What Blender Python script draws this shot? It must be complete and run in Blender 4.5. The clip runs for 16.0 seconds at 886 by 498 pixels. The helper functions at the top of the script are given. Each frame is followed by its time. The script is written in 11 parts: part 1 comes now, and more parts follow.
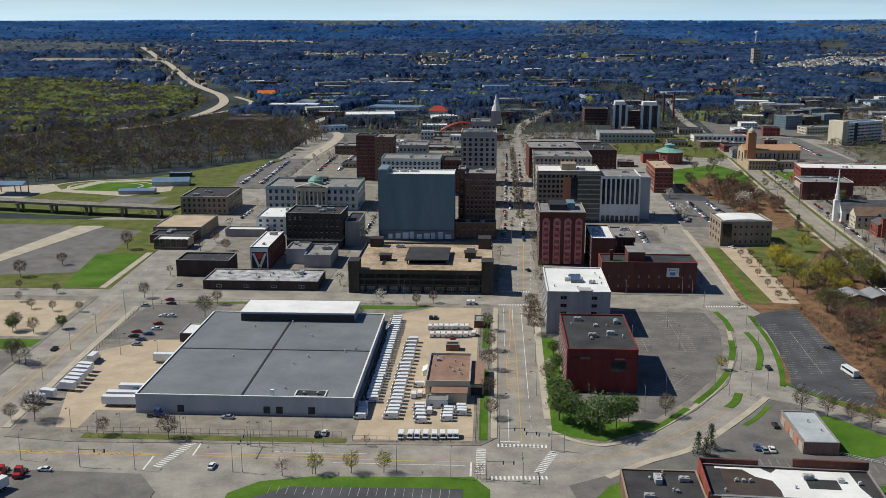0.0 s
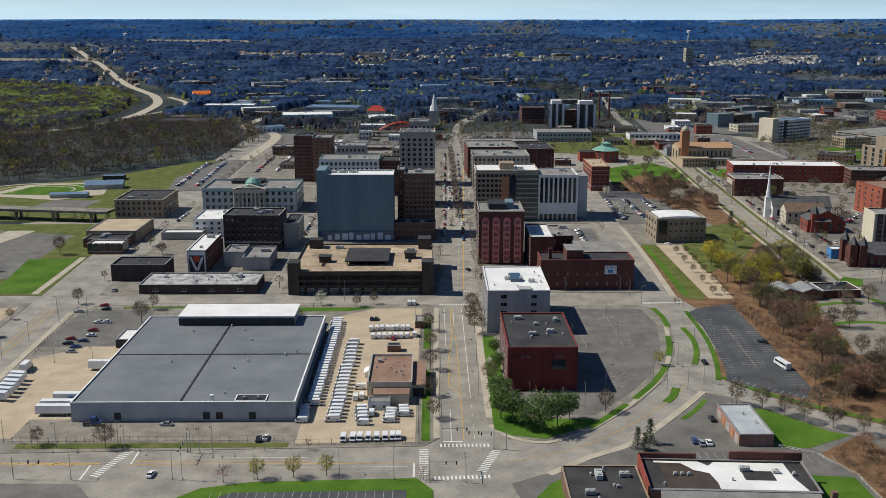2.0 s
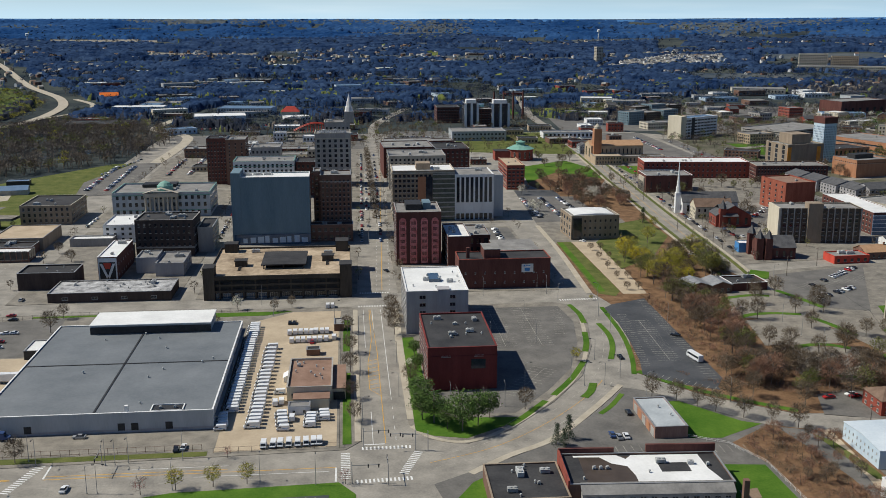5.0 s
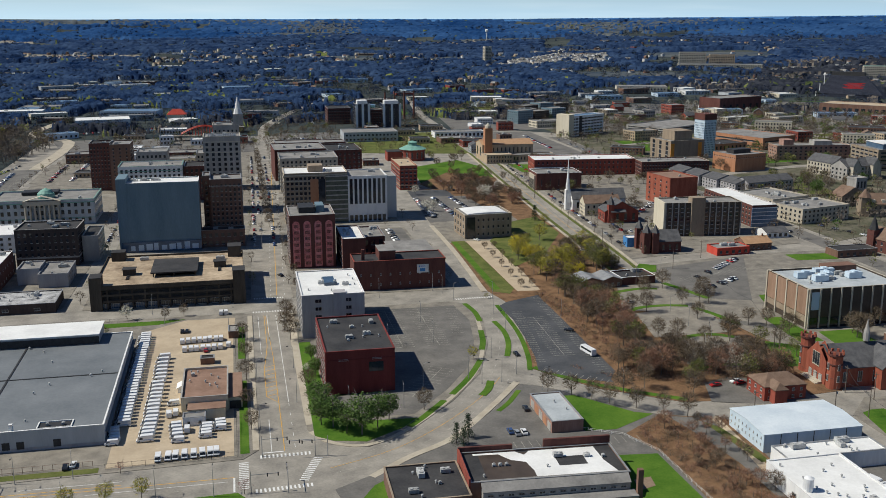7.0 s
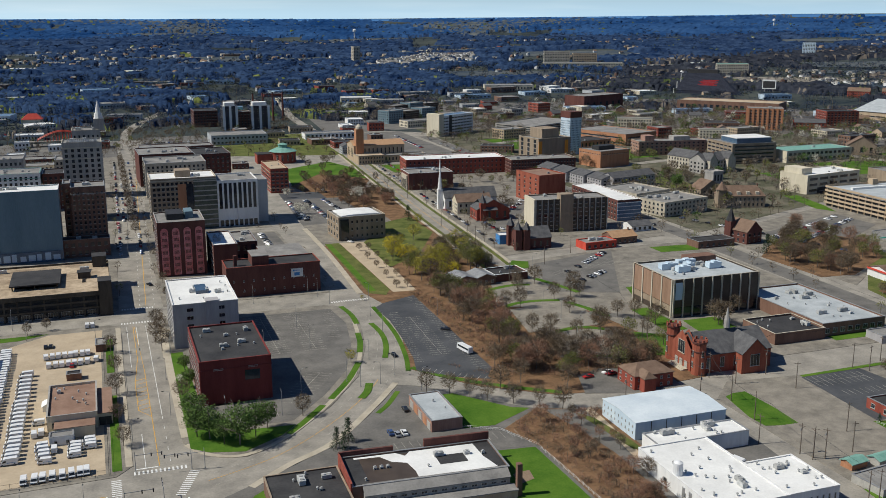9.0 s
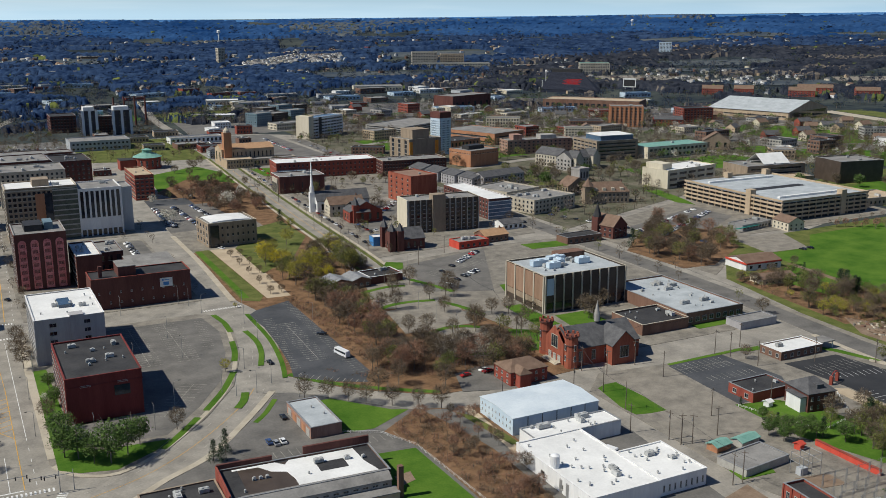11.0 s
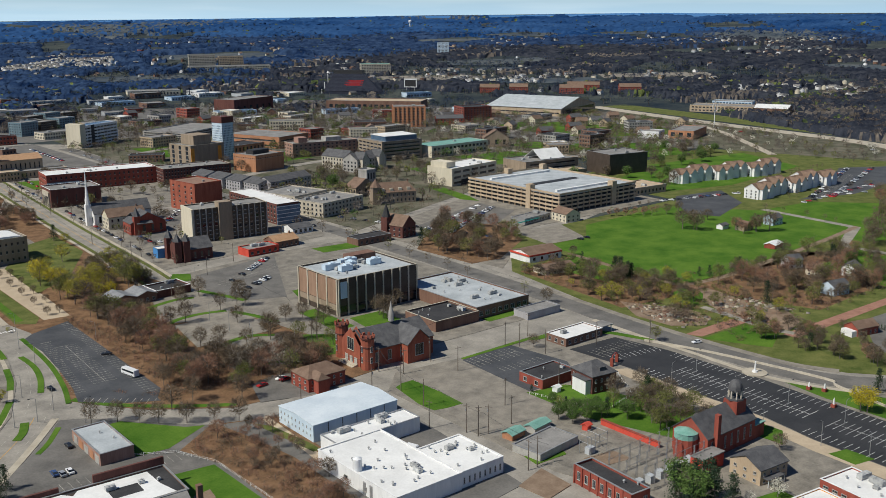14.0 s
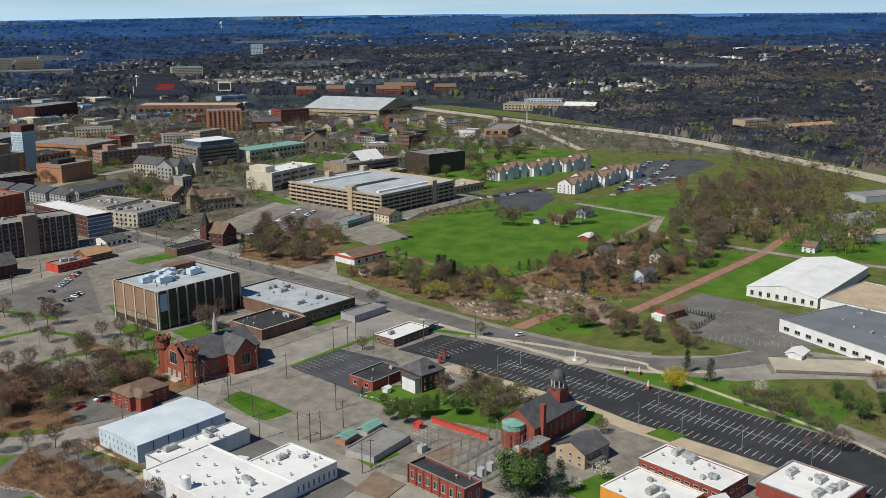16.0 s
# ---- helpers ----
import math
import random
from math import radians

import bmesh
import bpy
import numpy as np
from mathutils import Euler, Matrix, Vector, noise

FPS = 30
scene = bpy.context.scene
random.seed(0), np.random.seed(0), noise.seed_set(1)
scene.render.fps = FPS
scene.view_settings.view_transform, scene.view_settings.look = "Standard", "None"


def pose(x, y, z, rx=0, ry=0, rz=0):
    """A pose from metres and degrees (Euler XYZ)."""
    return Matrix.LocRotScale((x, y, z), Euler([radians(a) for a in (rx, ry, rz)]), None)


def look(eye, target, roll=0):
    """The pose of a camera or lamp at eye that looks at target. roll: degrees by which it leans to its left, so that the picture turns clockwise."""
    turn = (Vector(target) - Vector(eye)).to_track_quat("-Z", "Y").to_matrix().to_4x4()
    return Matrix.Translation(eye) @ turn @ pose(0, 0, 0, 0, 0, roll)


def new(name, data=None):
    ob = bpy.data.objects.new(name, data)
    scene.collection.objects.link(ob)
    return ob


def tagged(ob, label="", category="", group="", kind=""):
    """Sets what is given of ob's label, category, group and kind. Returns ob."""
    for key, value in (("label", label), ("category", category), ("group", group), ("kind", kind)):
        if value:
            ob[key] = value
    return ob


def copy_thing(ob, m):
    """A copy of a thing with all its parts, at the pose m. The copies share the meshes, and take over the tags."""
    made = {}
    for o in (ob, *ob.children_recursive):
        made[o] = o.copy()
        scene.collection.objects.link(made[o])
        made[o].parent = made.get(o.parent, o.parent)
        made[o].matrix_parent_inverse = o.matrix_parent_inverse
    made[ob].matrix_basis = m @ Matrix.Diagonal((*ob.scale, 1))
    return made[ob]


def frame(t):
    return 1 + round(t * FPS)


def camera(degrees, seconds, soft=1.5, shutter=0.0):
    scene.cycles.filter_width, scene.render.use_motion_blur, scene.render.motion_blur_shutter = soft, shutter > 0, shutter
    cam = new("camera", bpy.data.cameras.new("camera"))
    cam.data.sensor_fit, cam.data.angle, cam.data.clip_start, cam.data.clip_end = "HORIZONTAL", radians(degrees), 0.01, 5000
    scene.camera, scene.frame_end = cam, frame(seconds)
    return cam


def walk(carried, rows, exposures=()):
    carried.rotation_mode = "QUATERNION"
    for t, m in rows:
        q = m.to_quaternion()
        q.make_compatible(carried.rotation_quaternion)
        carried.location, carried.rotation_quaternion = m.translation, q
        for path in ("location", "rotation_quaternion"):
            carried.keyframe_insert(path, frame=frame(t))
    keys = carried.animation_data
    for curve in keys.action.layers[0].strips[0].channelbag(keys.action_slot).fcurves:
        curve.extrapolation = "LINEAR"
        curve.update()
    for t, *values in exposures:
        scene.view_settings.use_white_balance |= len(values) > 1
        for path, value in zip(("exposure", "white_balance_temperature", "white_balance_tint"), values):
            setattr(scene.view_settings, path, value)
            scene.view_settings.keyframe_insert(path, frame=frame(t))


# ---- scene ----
# ---- the camera: it hovers, turns to the right and rises a little ----
cam = camera(48.81, 16.0, soft=0.8)
# seconds, degrees turned to the right of the street grid, degrees up, roll, height in metres
ROWS = [
    (0.0, -2.99, -13.39, -0.03, 138.00),
    (0.5, -2.11, -13.41, -0.03, 138.14),
    (1.0, -1.30, -13.42, -0.02, 138.28),
    (1.5, -0.33, -13.42, -0.06, 138.41),
    (2.0, 0.63, -13.43, 0.01, 138.55),
    (2.5, 1.44, -13.43, -0.04, 138.69),
    (3.0, 2.13, -13.46, -0.02, 138.83),
    (3.5, 2.62, -13.47, -0.01, 138.97),
    (6.0, 8.78, -13.49, 0.01, 139.79),
    (6.5, 10.52, -13.50, -0.01, 140.02),
    (7.0, 11.92, -13.49, -0.04, 140.25),
    (7.5, 13.48, -13.50, -0.02, 140.48),
    (8.0, 15.45, -13.50, -0.04, 140.71),
    (8.5, 17.51, -13.52, -0.03, 140.94),
    (9.0, 19.48, -13.52, -0.06, 141.17),
    (11.5, 28.91, -13.50, -0.13, 142.28),
    (12.0, 30.76, -13.49, -0.18, 142.48),
    (12.5, 32.75, -13.49, -0.15, 142.68),
    (13.0, 34.94, -13.49, -0.16, 142.88),
    (13.5, 37.15, -13.49, -0.17, 143.08),
    (14.0, 39.62, -13.49, -0.19, 143.27),
    (14.5, 42.26, -13.50, -0.19, 143.47),
    (15.0, 44.54, -13.49, -0.24, 143.67),
    (15.5, 46.91, -13.46, -0.25, 143.87),
    (16.0, 50.20, -13.47, -0.25, 144.07),
]
walk(cam, [(t, pose(0, 0, z, 90 + up, 0, -turn) @ pose(0, 0, 0, 0, 0, roll)) for t, turn, up, roll, z in ROWS],
     exposures=((0.0, 0.0, 6200, 6), (16.0, 0.0, 6200, 6)))

# ---- daylight ----
SUN_AZ, SUN_EL = -80.0, 49.0
world = bpy.data.worlds.new("sky")
scene.world = world
world.use_nodes = True
wn = world.node_tree
sky = wn.nodes.new("ShaderNodeTexSky")
sky.sky_type = "NISHITA"
sky.sun_disc = False
sky.sun_elevation = radians(SUN_EL)
sky.sun_rotation = radians(SUN_AZ % 360)
sky.dust_density = 0.0
sky.air_density = 1.0
sky.ozone_density = 3.0
clear = wn.nodes.new("ShaderNodeMix")
clear.data_type, clear.blend_type = "RGBA", "MULTIPLY"
clear.inputs[0].default_value = 1.0
clear.inputs[7].default_value = (0.95, 1.08, 1.30, 1)
wn.links.new(sky.outputs[0], clear.inputs[6])
# pale haze low over the horizon
coord = wn.nodes.new("ShaderNodeTexCoord")
apart = wn.nodes.new("ShaderNodeSeparateXYZ")
wn.links.new(coord.outputs["Generated"], apart.inputs[0])
low = wn.nodes.new("ShaderNodeMapRange")
low.inputs["From Min"].default_value, low.inputs["From Max"].default_value = 0.0, 0.06
low.inputs["To Min"].default_value, low.inputs["To Max"].default_value = 1.0, 0.0
wn.links.new(apart.outputs["Z"], low.inputs["Value"])
haze = wn.nodes.new("ShaderNodeMix")
haze.data_type = "RGBA"
# brighter towards the sun, with faint drawn-out clouds
side = wn.nodes.new("ShaderNodeMapRange")
side.inputs["From Min"].default_value, side.inputs["From Max"].default_value = -0.5, 0.95
wn.links.new(apart.outputs["X"], side.inputs["Value"])
tone = wn.nodes.new("ShaderNodeMix")
tone.data_type = "RGBA"
tone.inputs[6].default_value = (13.8, 17.6, 20.0, 1)
tone.inputs[7].default_value = (10.0, 14.0, 17.4, 1)
wn.links.new(side.outputs[0], tone.inputs[0])
drawn = wn.nodes.new("ShaderNodeMapping")
drawn.inputs["Scale"].default_value = (3.0, 3.0, 38.0)
wn.links.new(coord.outputs["Generated"], drawn.inputs[0])
puff = wn.nodes.new("ShaderNodeTexNoise")
puff.inputs["Scale"].default_value, puff.inputs["Detail"].default_value = 1.6, 4.0
wn.links.new(drawn.outputs[0], puff.inputs["Vector"])
thin = wn.nodes.new("ShaderNodeMapRange")
thin.inputs["From Min"].default_value, thin.inputs["From Max"].default_value = 0.45, 0.75
thin.inputs["To Max"].default_value = 0.45
wn.links.new(puff.outputs["Fac"], thin.inputs["Value"])
cloud = wn.nodes.new("ShaderNodeMix")
cloud.data_type = "RGBA"
cloud.inputs[7].default_value = (18.0, 20.2, 21.4, 1)
wn.links.new(thin.outputs[0], cloud.inputs[0])
wn.links.new(tone.outputs[2], cloud.inputs[6])
wn.links.new(cloud.outputs[2], haze.inputs[7])
wn.links.new(low.outputs[0], haze.inputs[0])
wn.links.new(clear.outputs[2], haze.inputs[6])
wn.links.new(haze.outputs[2], wn.nodes["Background"].inputs[0])
wn.nodes["Background"].inputs[1].default_value = 0.045
lamp = bpy.data.lights.new("sun", "SUN")
lamp.energy, lamp.angle, lamp.color = 4.7, radians(0.5), (1.0, 0.91, 0.78)
sun = new("sun", lamp)
a, e = radians(SUN_AZ), radians(SUN_EL)
sun.matrix_world = look((0, 0, 400), Vector((0, 0, 400)) - 100 * Vector((math.sin(a) * math.cos(e), math.cos(a) * math.cos(e), math.sin(e))))


# ---- materials ----
def mat(name, dark, light, size=3.0, fine=0.25, rough=0.85, metal=0.0, bump=0.0, rnd=0.0, streak=False, spec=0.3):
    """A surface that varies between two colours at a coarse and a fine scale (metres); rnd: brightness change from piece to piece."""
    m = bpy.data.materials.new(name)
    m.use_nodes = True
    nt = m.node_tree
    bsdf = nt.nodes["Principled BSDF"]
    bsdf.inputs["Roughness"].default_value = rough
    bsdf.inputs["Metallic"].default_value = metal
    bsdf.inputs["Specular IOR Level"].default_value = spec
    geo = nt.nodes.new("ShaderNodeNewGeometry")
    place = geo.outputs["Position"]
    if streak:
        mp = nt.nodes.new("ShaderNodeMapping")
        mp.inputs["Scale"].default_value = (1.0, 1.0, 0.18)
        nt.links.new(place, mp.inputs[0])
        place = mp.outputs[0]
    fac = []
    for s, det in ((size, 5.0), (fine, 2.0)):
        n = nt.nodes.new("ShaderNodeTexNoise")
        n.inputs["Scale"].default_value = 1.0 / s
        n.inputs["Detail"].default_value = det
        n.inputs["Roughness"].default_value = 0.62
        nt.links.new(place, n.inputs["Vector"])
        fac.append(n.outputs["Fac"])
    mixf = nt.nodes.new("ShaderNodeMath")
    mixf.operation = "MULTIPLY_ADD"
    nt.links.new(fac[1], mixf.inputs[0])
    mixf.inputs[1].default_value = 0.35
    nt.links.new(fac[0], mixf.inputs[2])
    ramp = nt.nodes.new("ShaderNodeMapRange")
    ramp.inputs["From Min"].default_value = 0.47
    ramp.inputs["From Max"].default_value = 0.9
    nt.links.new(mixf.outputs[0], ramp.inputs["Value"])
    mix = nt.nodes.new("ShaderNodeMix")
    mix.data_type = "RGBA"
    mix.inputs[6].default_value = (*dark, 1)
    mix.inputs[7].default_value = (*light, 1)
    nt.links.new(ramp.outputs[0], mix.inputs[0])
    colour = mix.outputs[2]
    if rnd:
        info = nt.nodes.new("ShaderNodeObjectInfo")
        isl = nt.nodes.new("ShaderNodeMath")
        isl.operation = "ADD"
        nt.links.new(info.outputs["Random"], isl.inputs[0])
        nt.links.new(geo.outputs["Random Per Island"], isl.inputs[1])
        fr = nt.nodes.new("ShaderNodeMath")
        fr.operation = "FRACT"
        nt.links.new(isl.outputs[0], fr.inputs[0])
        br = nt.nodes.new("ShaderNodeMapRange")
        br.inputs["To Min"].default_value, br.inputs["To Max"].default_value = 1.0 - rnd, 1.0 + rnd
        nt.links.new(fr.outputs[0], br.inputs["Value"])
        mul = nt.nodes.new("ShaderNodeVectorMath")
        mul.operation = "SCALE"
        nt.links.new(colour, mul.inputs[0])
        nt.links.new(br.outputs[0], mul.inputs["Scale"])
        colour = mul.outputs[0]
    nt.links.new(colour, bsdf.inputs["Base Color"])
    if bump:
        bp = nt.nodes.new("ShaderNodeBump")
        bp.inputs["Strength"].default_value = bump
        bp.inputs["Distance"].default_value = 0.1
        nt.links.new(fac[1], bp.inputs["Height"])
        nt.links.new(bp.outputs[0], bsdf.inputs["Normal"])
    return m


# Ground colour darkened and blued to carry the distance haze.
EARTH = mat("earth", (0.020, 0.030, 0.042), (0.085, 0.095, 0.085), 150, 14, spec=0.0)
# Blue of distance haze is put into the canopy colour.
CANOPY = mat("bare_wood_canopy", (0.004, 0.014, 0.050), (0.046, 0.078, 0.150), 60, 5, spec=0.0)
# Dark copy of the canopy: shade and haze put into the colour.
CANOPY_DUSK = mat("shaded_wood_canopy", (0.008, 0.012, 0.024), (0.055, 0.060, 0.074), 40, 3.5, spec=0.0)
# Farthest crowns: the haze tint in the colour is stronger.
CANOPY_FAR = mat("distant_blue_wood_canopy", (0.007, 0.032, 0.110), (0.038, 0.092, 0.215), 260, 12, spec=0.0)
# Field colours carry distance haze in their pale blue-grey.
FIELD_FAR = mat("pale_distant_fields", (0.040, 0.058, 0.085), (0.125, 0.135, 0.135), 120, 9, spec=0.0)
CANOPY_NEAR = mat("riverside_wood_canopy", (0.038, 0.037, 0.040), (0.19, 0.165, 0.140), 34, 2.6, spec=0.0)
CANOPY_GREEN = mat("budding_wood_canopy", (0.018, 0.034, 0.020), (0.170, 0.195, 0.060), 22, 3.0, spec=0.0)
# Brown base darkened for the shaded front; streaks vary at random.
GARAGE = mat("stained_brown_concrete", (0.04, 0.034, 0.028), (0.095, 0.08, 0.063), 5, 0.5, streak=True)
BRICK_MAROON = mat("maroon_painted_brick", (0.13, 0.024, 0.022), (0.21, 0.045, 0.04), 4, 0.3, streak=True)
TWIG_MID = mat("greyish_bare_twigs", (0.070, 0.062, 0.060), (0.21, 0.178, 0.152), 60, 6, rnd=0.3, spec=0.0)
ROOF_PATCH = mat("patched_weathered_roof", (0.09, 0.09, 0.095), (0.62, 0.62, 0.62), 5, 0.9)
DECK_PALE = mat("pale_deck_concrete", (0.30, 0.33, 0.35), (0.48, 0.51, 0.53), 9, 0.8)
GLASS_GREEN = mat("greenish_glass", (0.05, 0.065, 0.055), (0.12, 0.14, 0.11), 3, 0.6, rough=0.12, spec=0.6)
# Very dark brown brick with random streaks.
BRICK_BLACK = mat("sooty_dark_brick", (0.040, 0.030, 0.028), (0.085, 0.062, 0.055), 4, 0.3, streak=True)
# Blue skylight on the shaded front is put into the stone colour.
STONE_PALE = mat("pale_blue_grey_stone", (0.34, 0.37, 0.40), (0.52, 0.55, 0.57), 5, 0.4, streak=True)
GARAGE_DECK = mat("stained_tan_deck", (0.16, 0.115, 0.075), (0.60, 0.48, 0.34), 16, 2.2, bump=0.2)
PAINT_FADED = mat("faded_road_paint", (0.20, 0.19, 0.165), (0.50, 0.48, 0.42), 6, 0.5)
PINK_BRICK = mat("pale_pinkish_brick", (0.26, 0.15, 0.115), (0.40, 0.25, 0.20), 4, 0.4, streak=True)
CAMPUS = mat("worn_campus_ground", (0.045, 0.055, 0.028), (0.19, 0.17, 0.135), 24, 2.5, rough=0.95, spec=0.1)
BRICK_CHURCH = mat("weathered_red_brick", (0.21, 0.055, 0.034), (0.36, 0.115, 0.07), 3, 0.3, streak=True)
NAVY_GLASS = mat("dark_blue_glass_wall", (0.012, 0.018, 0.035), (0.028, 0.036, 0.06), 4, 0.6, rough=0.2, spec=0.5)
# Pink sun reflections are painted into the glass colour.
GLASS_PINK = mat("pink_lit_glass", (0.03, 0.014, 0.015), (0.42, 0.15, 0.14), 1.2, 0.4, rough=0.15, spec=0.5)
NAVY = mat("navy_seating", (0.02, 0.024, 0.04), (0.035, 0.04, 0.06), 6, 0.6)
# The ridge's blue is distance haze held in the base colour.
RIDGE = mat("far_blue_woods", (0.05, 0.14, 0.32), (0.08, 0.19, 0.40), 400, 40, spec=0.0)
ASPHALT = mat("worn_asphalt", (0.185, 0.173, 0.153), (0.36, 0.333, 0.288), 11, 0.8, bump=0.2)
ASPHALT_LOT = mat("grey_lot_asphalt", (0.10, 0.096, 0.09), (0.19, 0.18, 0.165), 12, 0.8, bump=0.2)
ASPHALT_NEW = mat("fresh_asphalt", (0.022, 0.024, 0.028), (0.045, 0.046, 0.05), 18, 0.6, bump=0.1)
ASPHALT_DARK = mat("dark_asphalt", (0.045, 0.049, 0.056), (0.092, 0.095, 0.102), 14, 0.8, bump=0.2)
CONCRETE = mat("old_concrete", (0.13, 0.120, 0.103), (0.29, 0.264, 0.222), 7, 0.7, bump=0.2)
PAVING = mat("pale_paving", (0.34, 0.30, 0.235), (0.48, 0.43, 0.345), 6, 0.5)
TAN_LOT = mat("tan_lot_concrete", (0.36, 0.29, 0.205), (0.50, 0.41, 0.295), 10, 0.8, bump=0.2)
GRAVEL = mat("gravel", (0.16, 0.146, 0.124), (0.30, 0.272, 0.228), 6, 0.4, bump=0.3)
GRASS = mat("spring_grass", (0.040, 0.105, 0.010), (0.110, 0.190, 0.026), 18, 0.6, rough=0.95, bump=0.5, spec=0.1)
GRASS_DRY = mat("thin_grass", (0.06, 0.085, 0.02), (0.16, 0.165, 0.055), 9, 0.6, rough=0.95, bump=0.5, spec=0.1)
BRUSH = mat("dead_brush_ground", (0.10, 0.062, 0.036), (0.25, 0.15, 0.085), 6, 0.8, rough=0.95, bump=0.6, spec=0.1)
MUD = mat("bare_soil", (0.16, 0.11, 0.075), (0.28, 0.21, 0.15), 6, 0.6, bump=0.4)
BRICK_PATH = mat("red_brick_path", (0.24, 0.12, 0.085), (0.36, 0.20, 0.145), 5, 0.3)
WATER = mat("river_water", (0.02, 0.03, 0.03), (0.035, 0.045, 0.045), 30, 2, rough=0.12, spec=0.5)
PAINT_WHITE = mat("road_paint_white", (0.55, 0.55, 0.53), (0.78, 0.78, 0.76), 2, 0.3)
PAINT_YELLOW = mat("road_paint_yellow", (0.50, 0.28, 0.05), (0.68, 0.42, 0.10), 2, 0.3)
BRICK_RED = mat("red_brick", (0.20, 0.045, 0.032), (0.32, 0.085, 0.058), 4, 0.3, streak=True)
BRICK_DARK = mat("dark_brick", (0.085, 0.032, 0.027), (0.15, 0.062, 0.05), 4, 0.3, streak=True)
BRICK_BROWN = mat("brown_brick", (0.135, 0.075, 0.055), (0.22, 0.13, 0.095), 4, 0.3, streak=True)
BRICK_ORANGE = mat("orange_brick", (0.34, 0.155, 0.08), (0.46, 0.235, 0.135), 4, 0.3, streak=True)
BRICK_TAN = mat("tan_brick", (0.36, 0.27, 0.18), (0.50, 0.40, 0.285), 5, 0.3, streak=True)
RED_PAINT = mat("red_painted_wall", (0.46, 0.055, 0.035), (0.58, 0.09, 0.06), 4, 0.4, streak=True)
STONE = mat("limestone", (0.38, 0.34, 0.27), (0.55, 0.50, 0.41), 5, 0.4, streak=True)
STONE_GREY = mat("grey_stone", (0.26, 0.25, 0.235), (0.42, 0.40, 0.375), 5, 0.4, streak=True)
STONE_BROWN = mat("sandstone", (0.22, 0.17, 0.12), (0.35, 0.28, 0.21), 5, 0.4, streak=True)
CREAM = mat("cream_concrete", (0.50, 0.45, 0.34), (0.66, 0.60, 0.48), 6, 0.5, streak=True)
BLUE_PANEL = mat("blue_grey_cladding", (0.12, 0.185, 0.225), (0.19, 0.265, 0.31), 8, 0.5, streak=True, rough=0.6)
GREY_PANEL = mat("grey_metal_siding", (0.34, 0.36, 0.38), (0.46, 0.48, 0.50), 7, 0.5, streak=True, rough=0.55)
WHITE_WALL = mat("white_painted_wall", (0.62, 0.62, 0.62), (0.80, 0.80, 0.79), 5, 0.5, streak=True)
GREY_WALL = mat("grey_painted_wall", (0.30, 0.29, 0.30), (0.42, 0.41, 0.42), 5, 0.5, streak=True)
PALE_BLUE = mat("pale_blue_siding", (0.46, 0.56, 0.66), (0.58, 0.68, 0.76), 6, 0.5, streak=True, rough=0.5)
BROWN_PANEL = mat("bronze_panel", (0.05, 0.038, 0.03), (0.085, 0.065, 0.052), 5, 0.4, rough=0.5)
TAN_PANEL = mat("tan_aggregate_panel", (0.22, 0.135, 0.09), (0.33, 0.215, 0.15), 4, 0.3, streak=True)
# Bright pink stands for sunlight reflected onto the bays.
PINK_BAY = mat("pink_painted_bay", (0.46, 0.11, 0.10), (0.82, 0.36, 0.34), 1.6, 0.5)
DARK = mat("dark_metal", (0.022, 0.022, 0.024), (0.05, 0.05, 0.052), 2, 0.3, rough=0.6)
STEEL = mat("galvanised_steel", (0.26, 0.265, 0.27), (0.42, 0.42, 0.42), 2, 0.3, rough=0.5, metal=0.4)
ROOF_GREY = mat("grey_membrane_roof", (0.125, 0.14, 0.155), (0.19, 0.205, 0.22), 16, 1.2, rough=0.75, bump=0.1)
ROOF_DARK = mat("dark_tar_roof", (0.026, 0.026, 0.029), (0.062, 0.061, 0.062), 9, 0.8, bump=0.2)
ROOF_MID = mat("weathered_gravel_roof", (0.16, 0.155, 0.15), (0.30, 0.29, 0.275), 8, 0.8, bump=0.2)
ROOF_WHITE = mat("white_membrane_roof", (0.64, 0.64, 0.625), (0.82, 0.82, 0.805), 9, 0.8, rough=0.6)
ROOF_TAN = mat("tan_roof_deck", (0.36, 0.28, 0.19), (0.52, 0.42, 0.30), 9, 0.9, bump=0.2)
ROOF_BROWN = mat("brown_gravel_roof", (0.20, 0.12, 0.085), (0.30, 0.195, 0.145), 6, 0.6, bump=0.3)
ROOF_ICE = mat("pale_blue_metal_roof", (0.50, 0.57, 0.63), (0.66, 0.72, 0.76), 9, 0.8, rough=0.5)
ROOF_BLUE = mat("blue_metal_roof", (0.10, 0.17, 0.27), (0.16, 0.24, 0.36), 6, 0.6, rough=0.5)
COPPER = mat("green_copper_roof", (0.14, 0.30, 0.25), (0.24, 0.42, 0.36), 3, 0.4, rough=0.6)
SHINGLE = mat("grey_shingles", (0.060, 0.061, 0.067), (0.125, 0.124, 0.128), 3, 0.3, bump=0.3)
SHINGLE_BROWN = mat("brown_shingles", (0.13, 0.085, 0.06), (0.22, 0.15, 0.11), 3, 0.3, bump=0.3)
SHINGLE_TAN = mat("tan_shingles", (0.34, 0.20, 0.11), (0.46, 0.29, 0.17), 3, 0.3, bump=0.3)
GLASS = mat("window_glass", (0.012, 0.016, 0.022), (0.035, 0.042, 0.052), 3, 0.6, rough=0.08, rnd=0.5, spec=0.6)
GLASS_BLUE = mat("blue_window_glass", (0.05, 0.09, 0.15), (0.10, 0.16, 0.24), 4, 0.6, rough=0.08, rnd=0.3, spec=0.6)
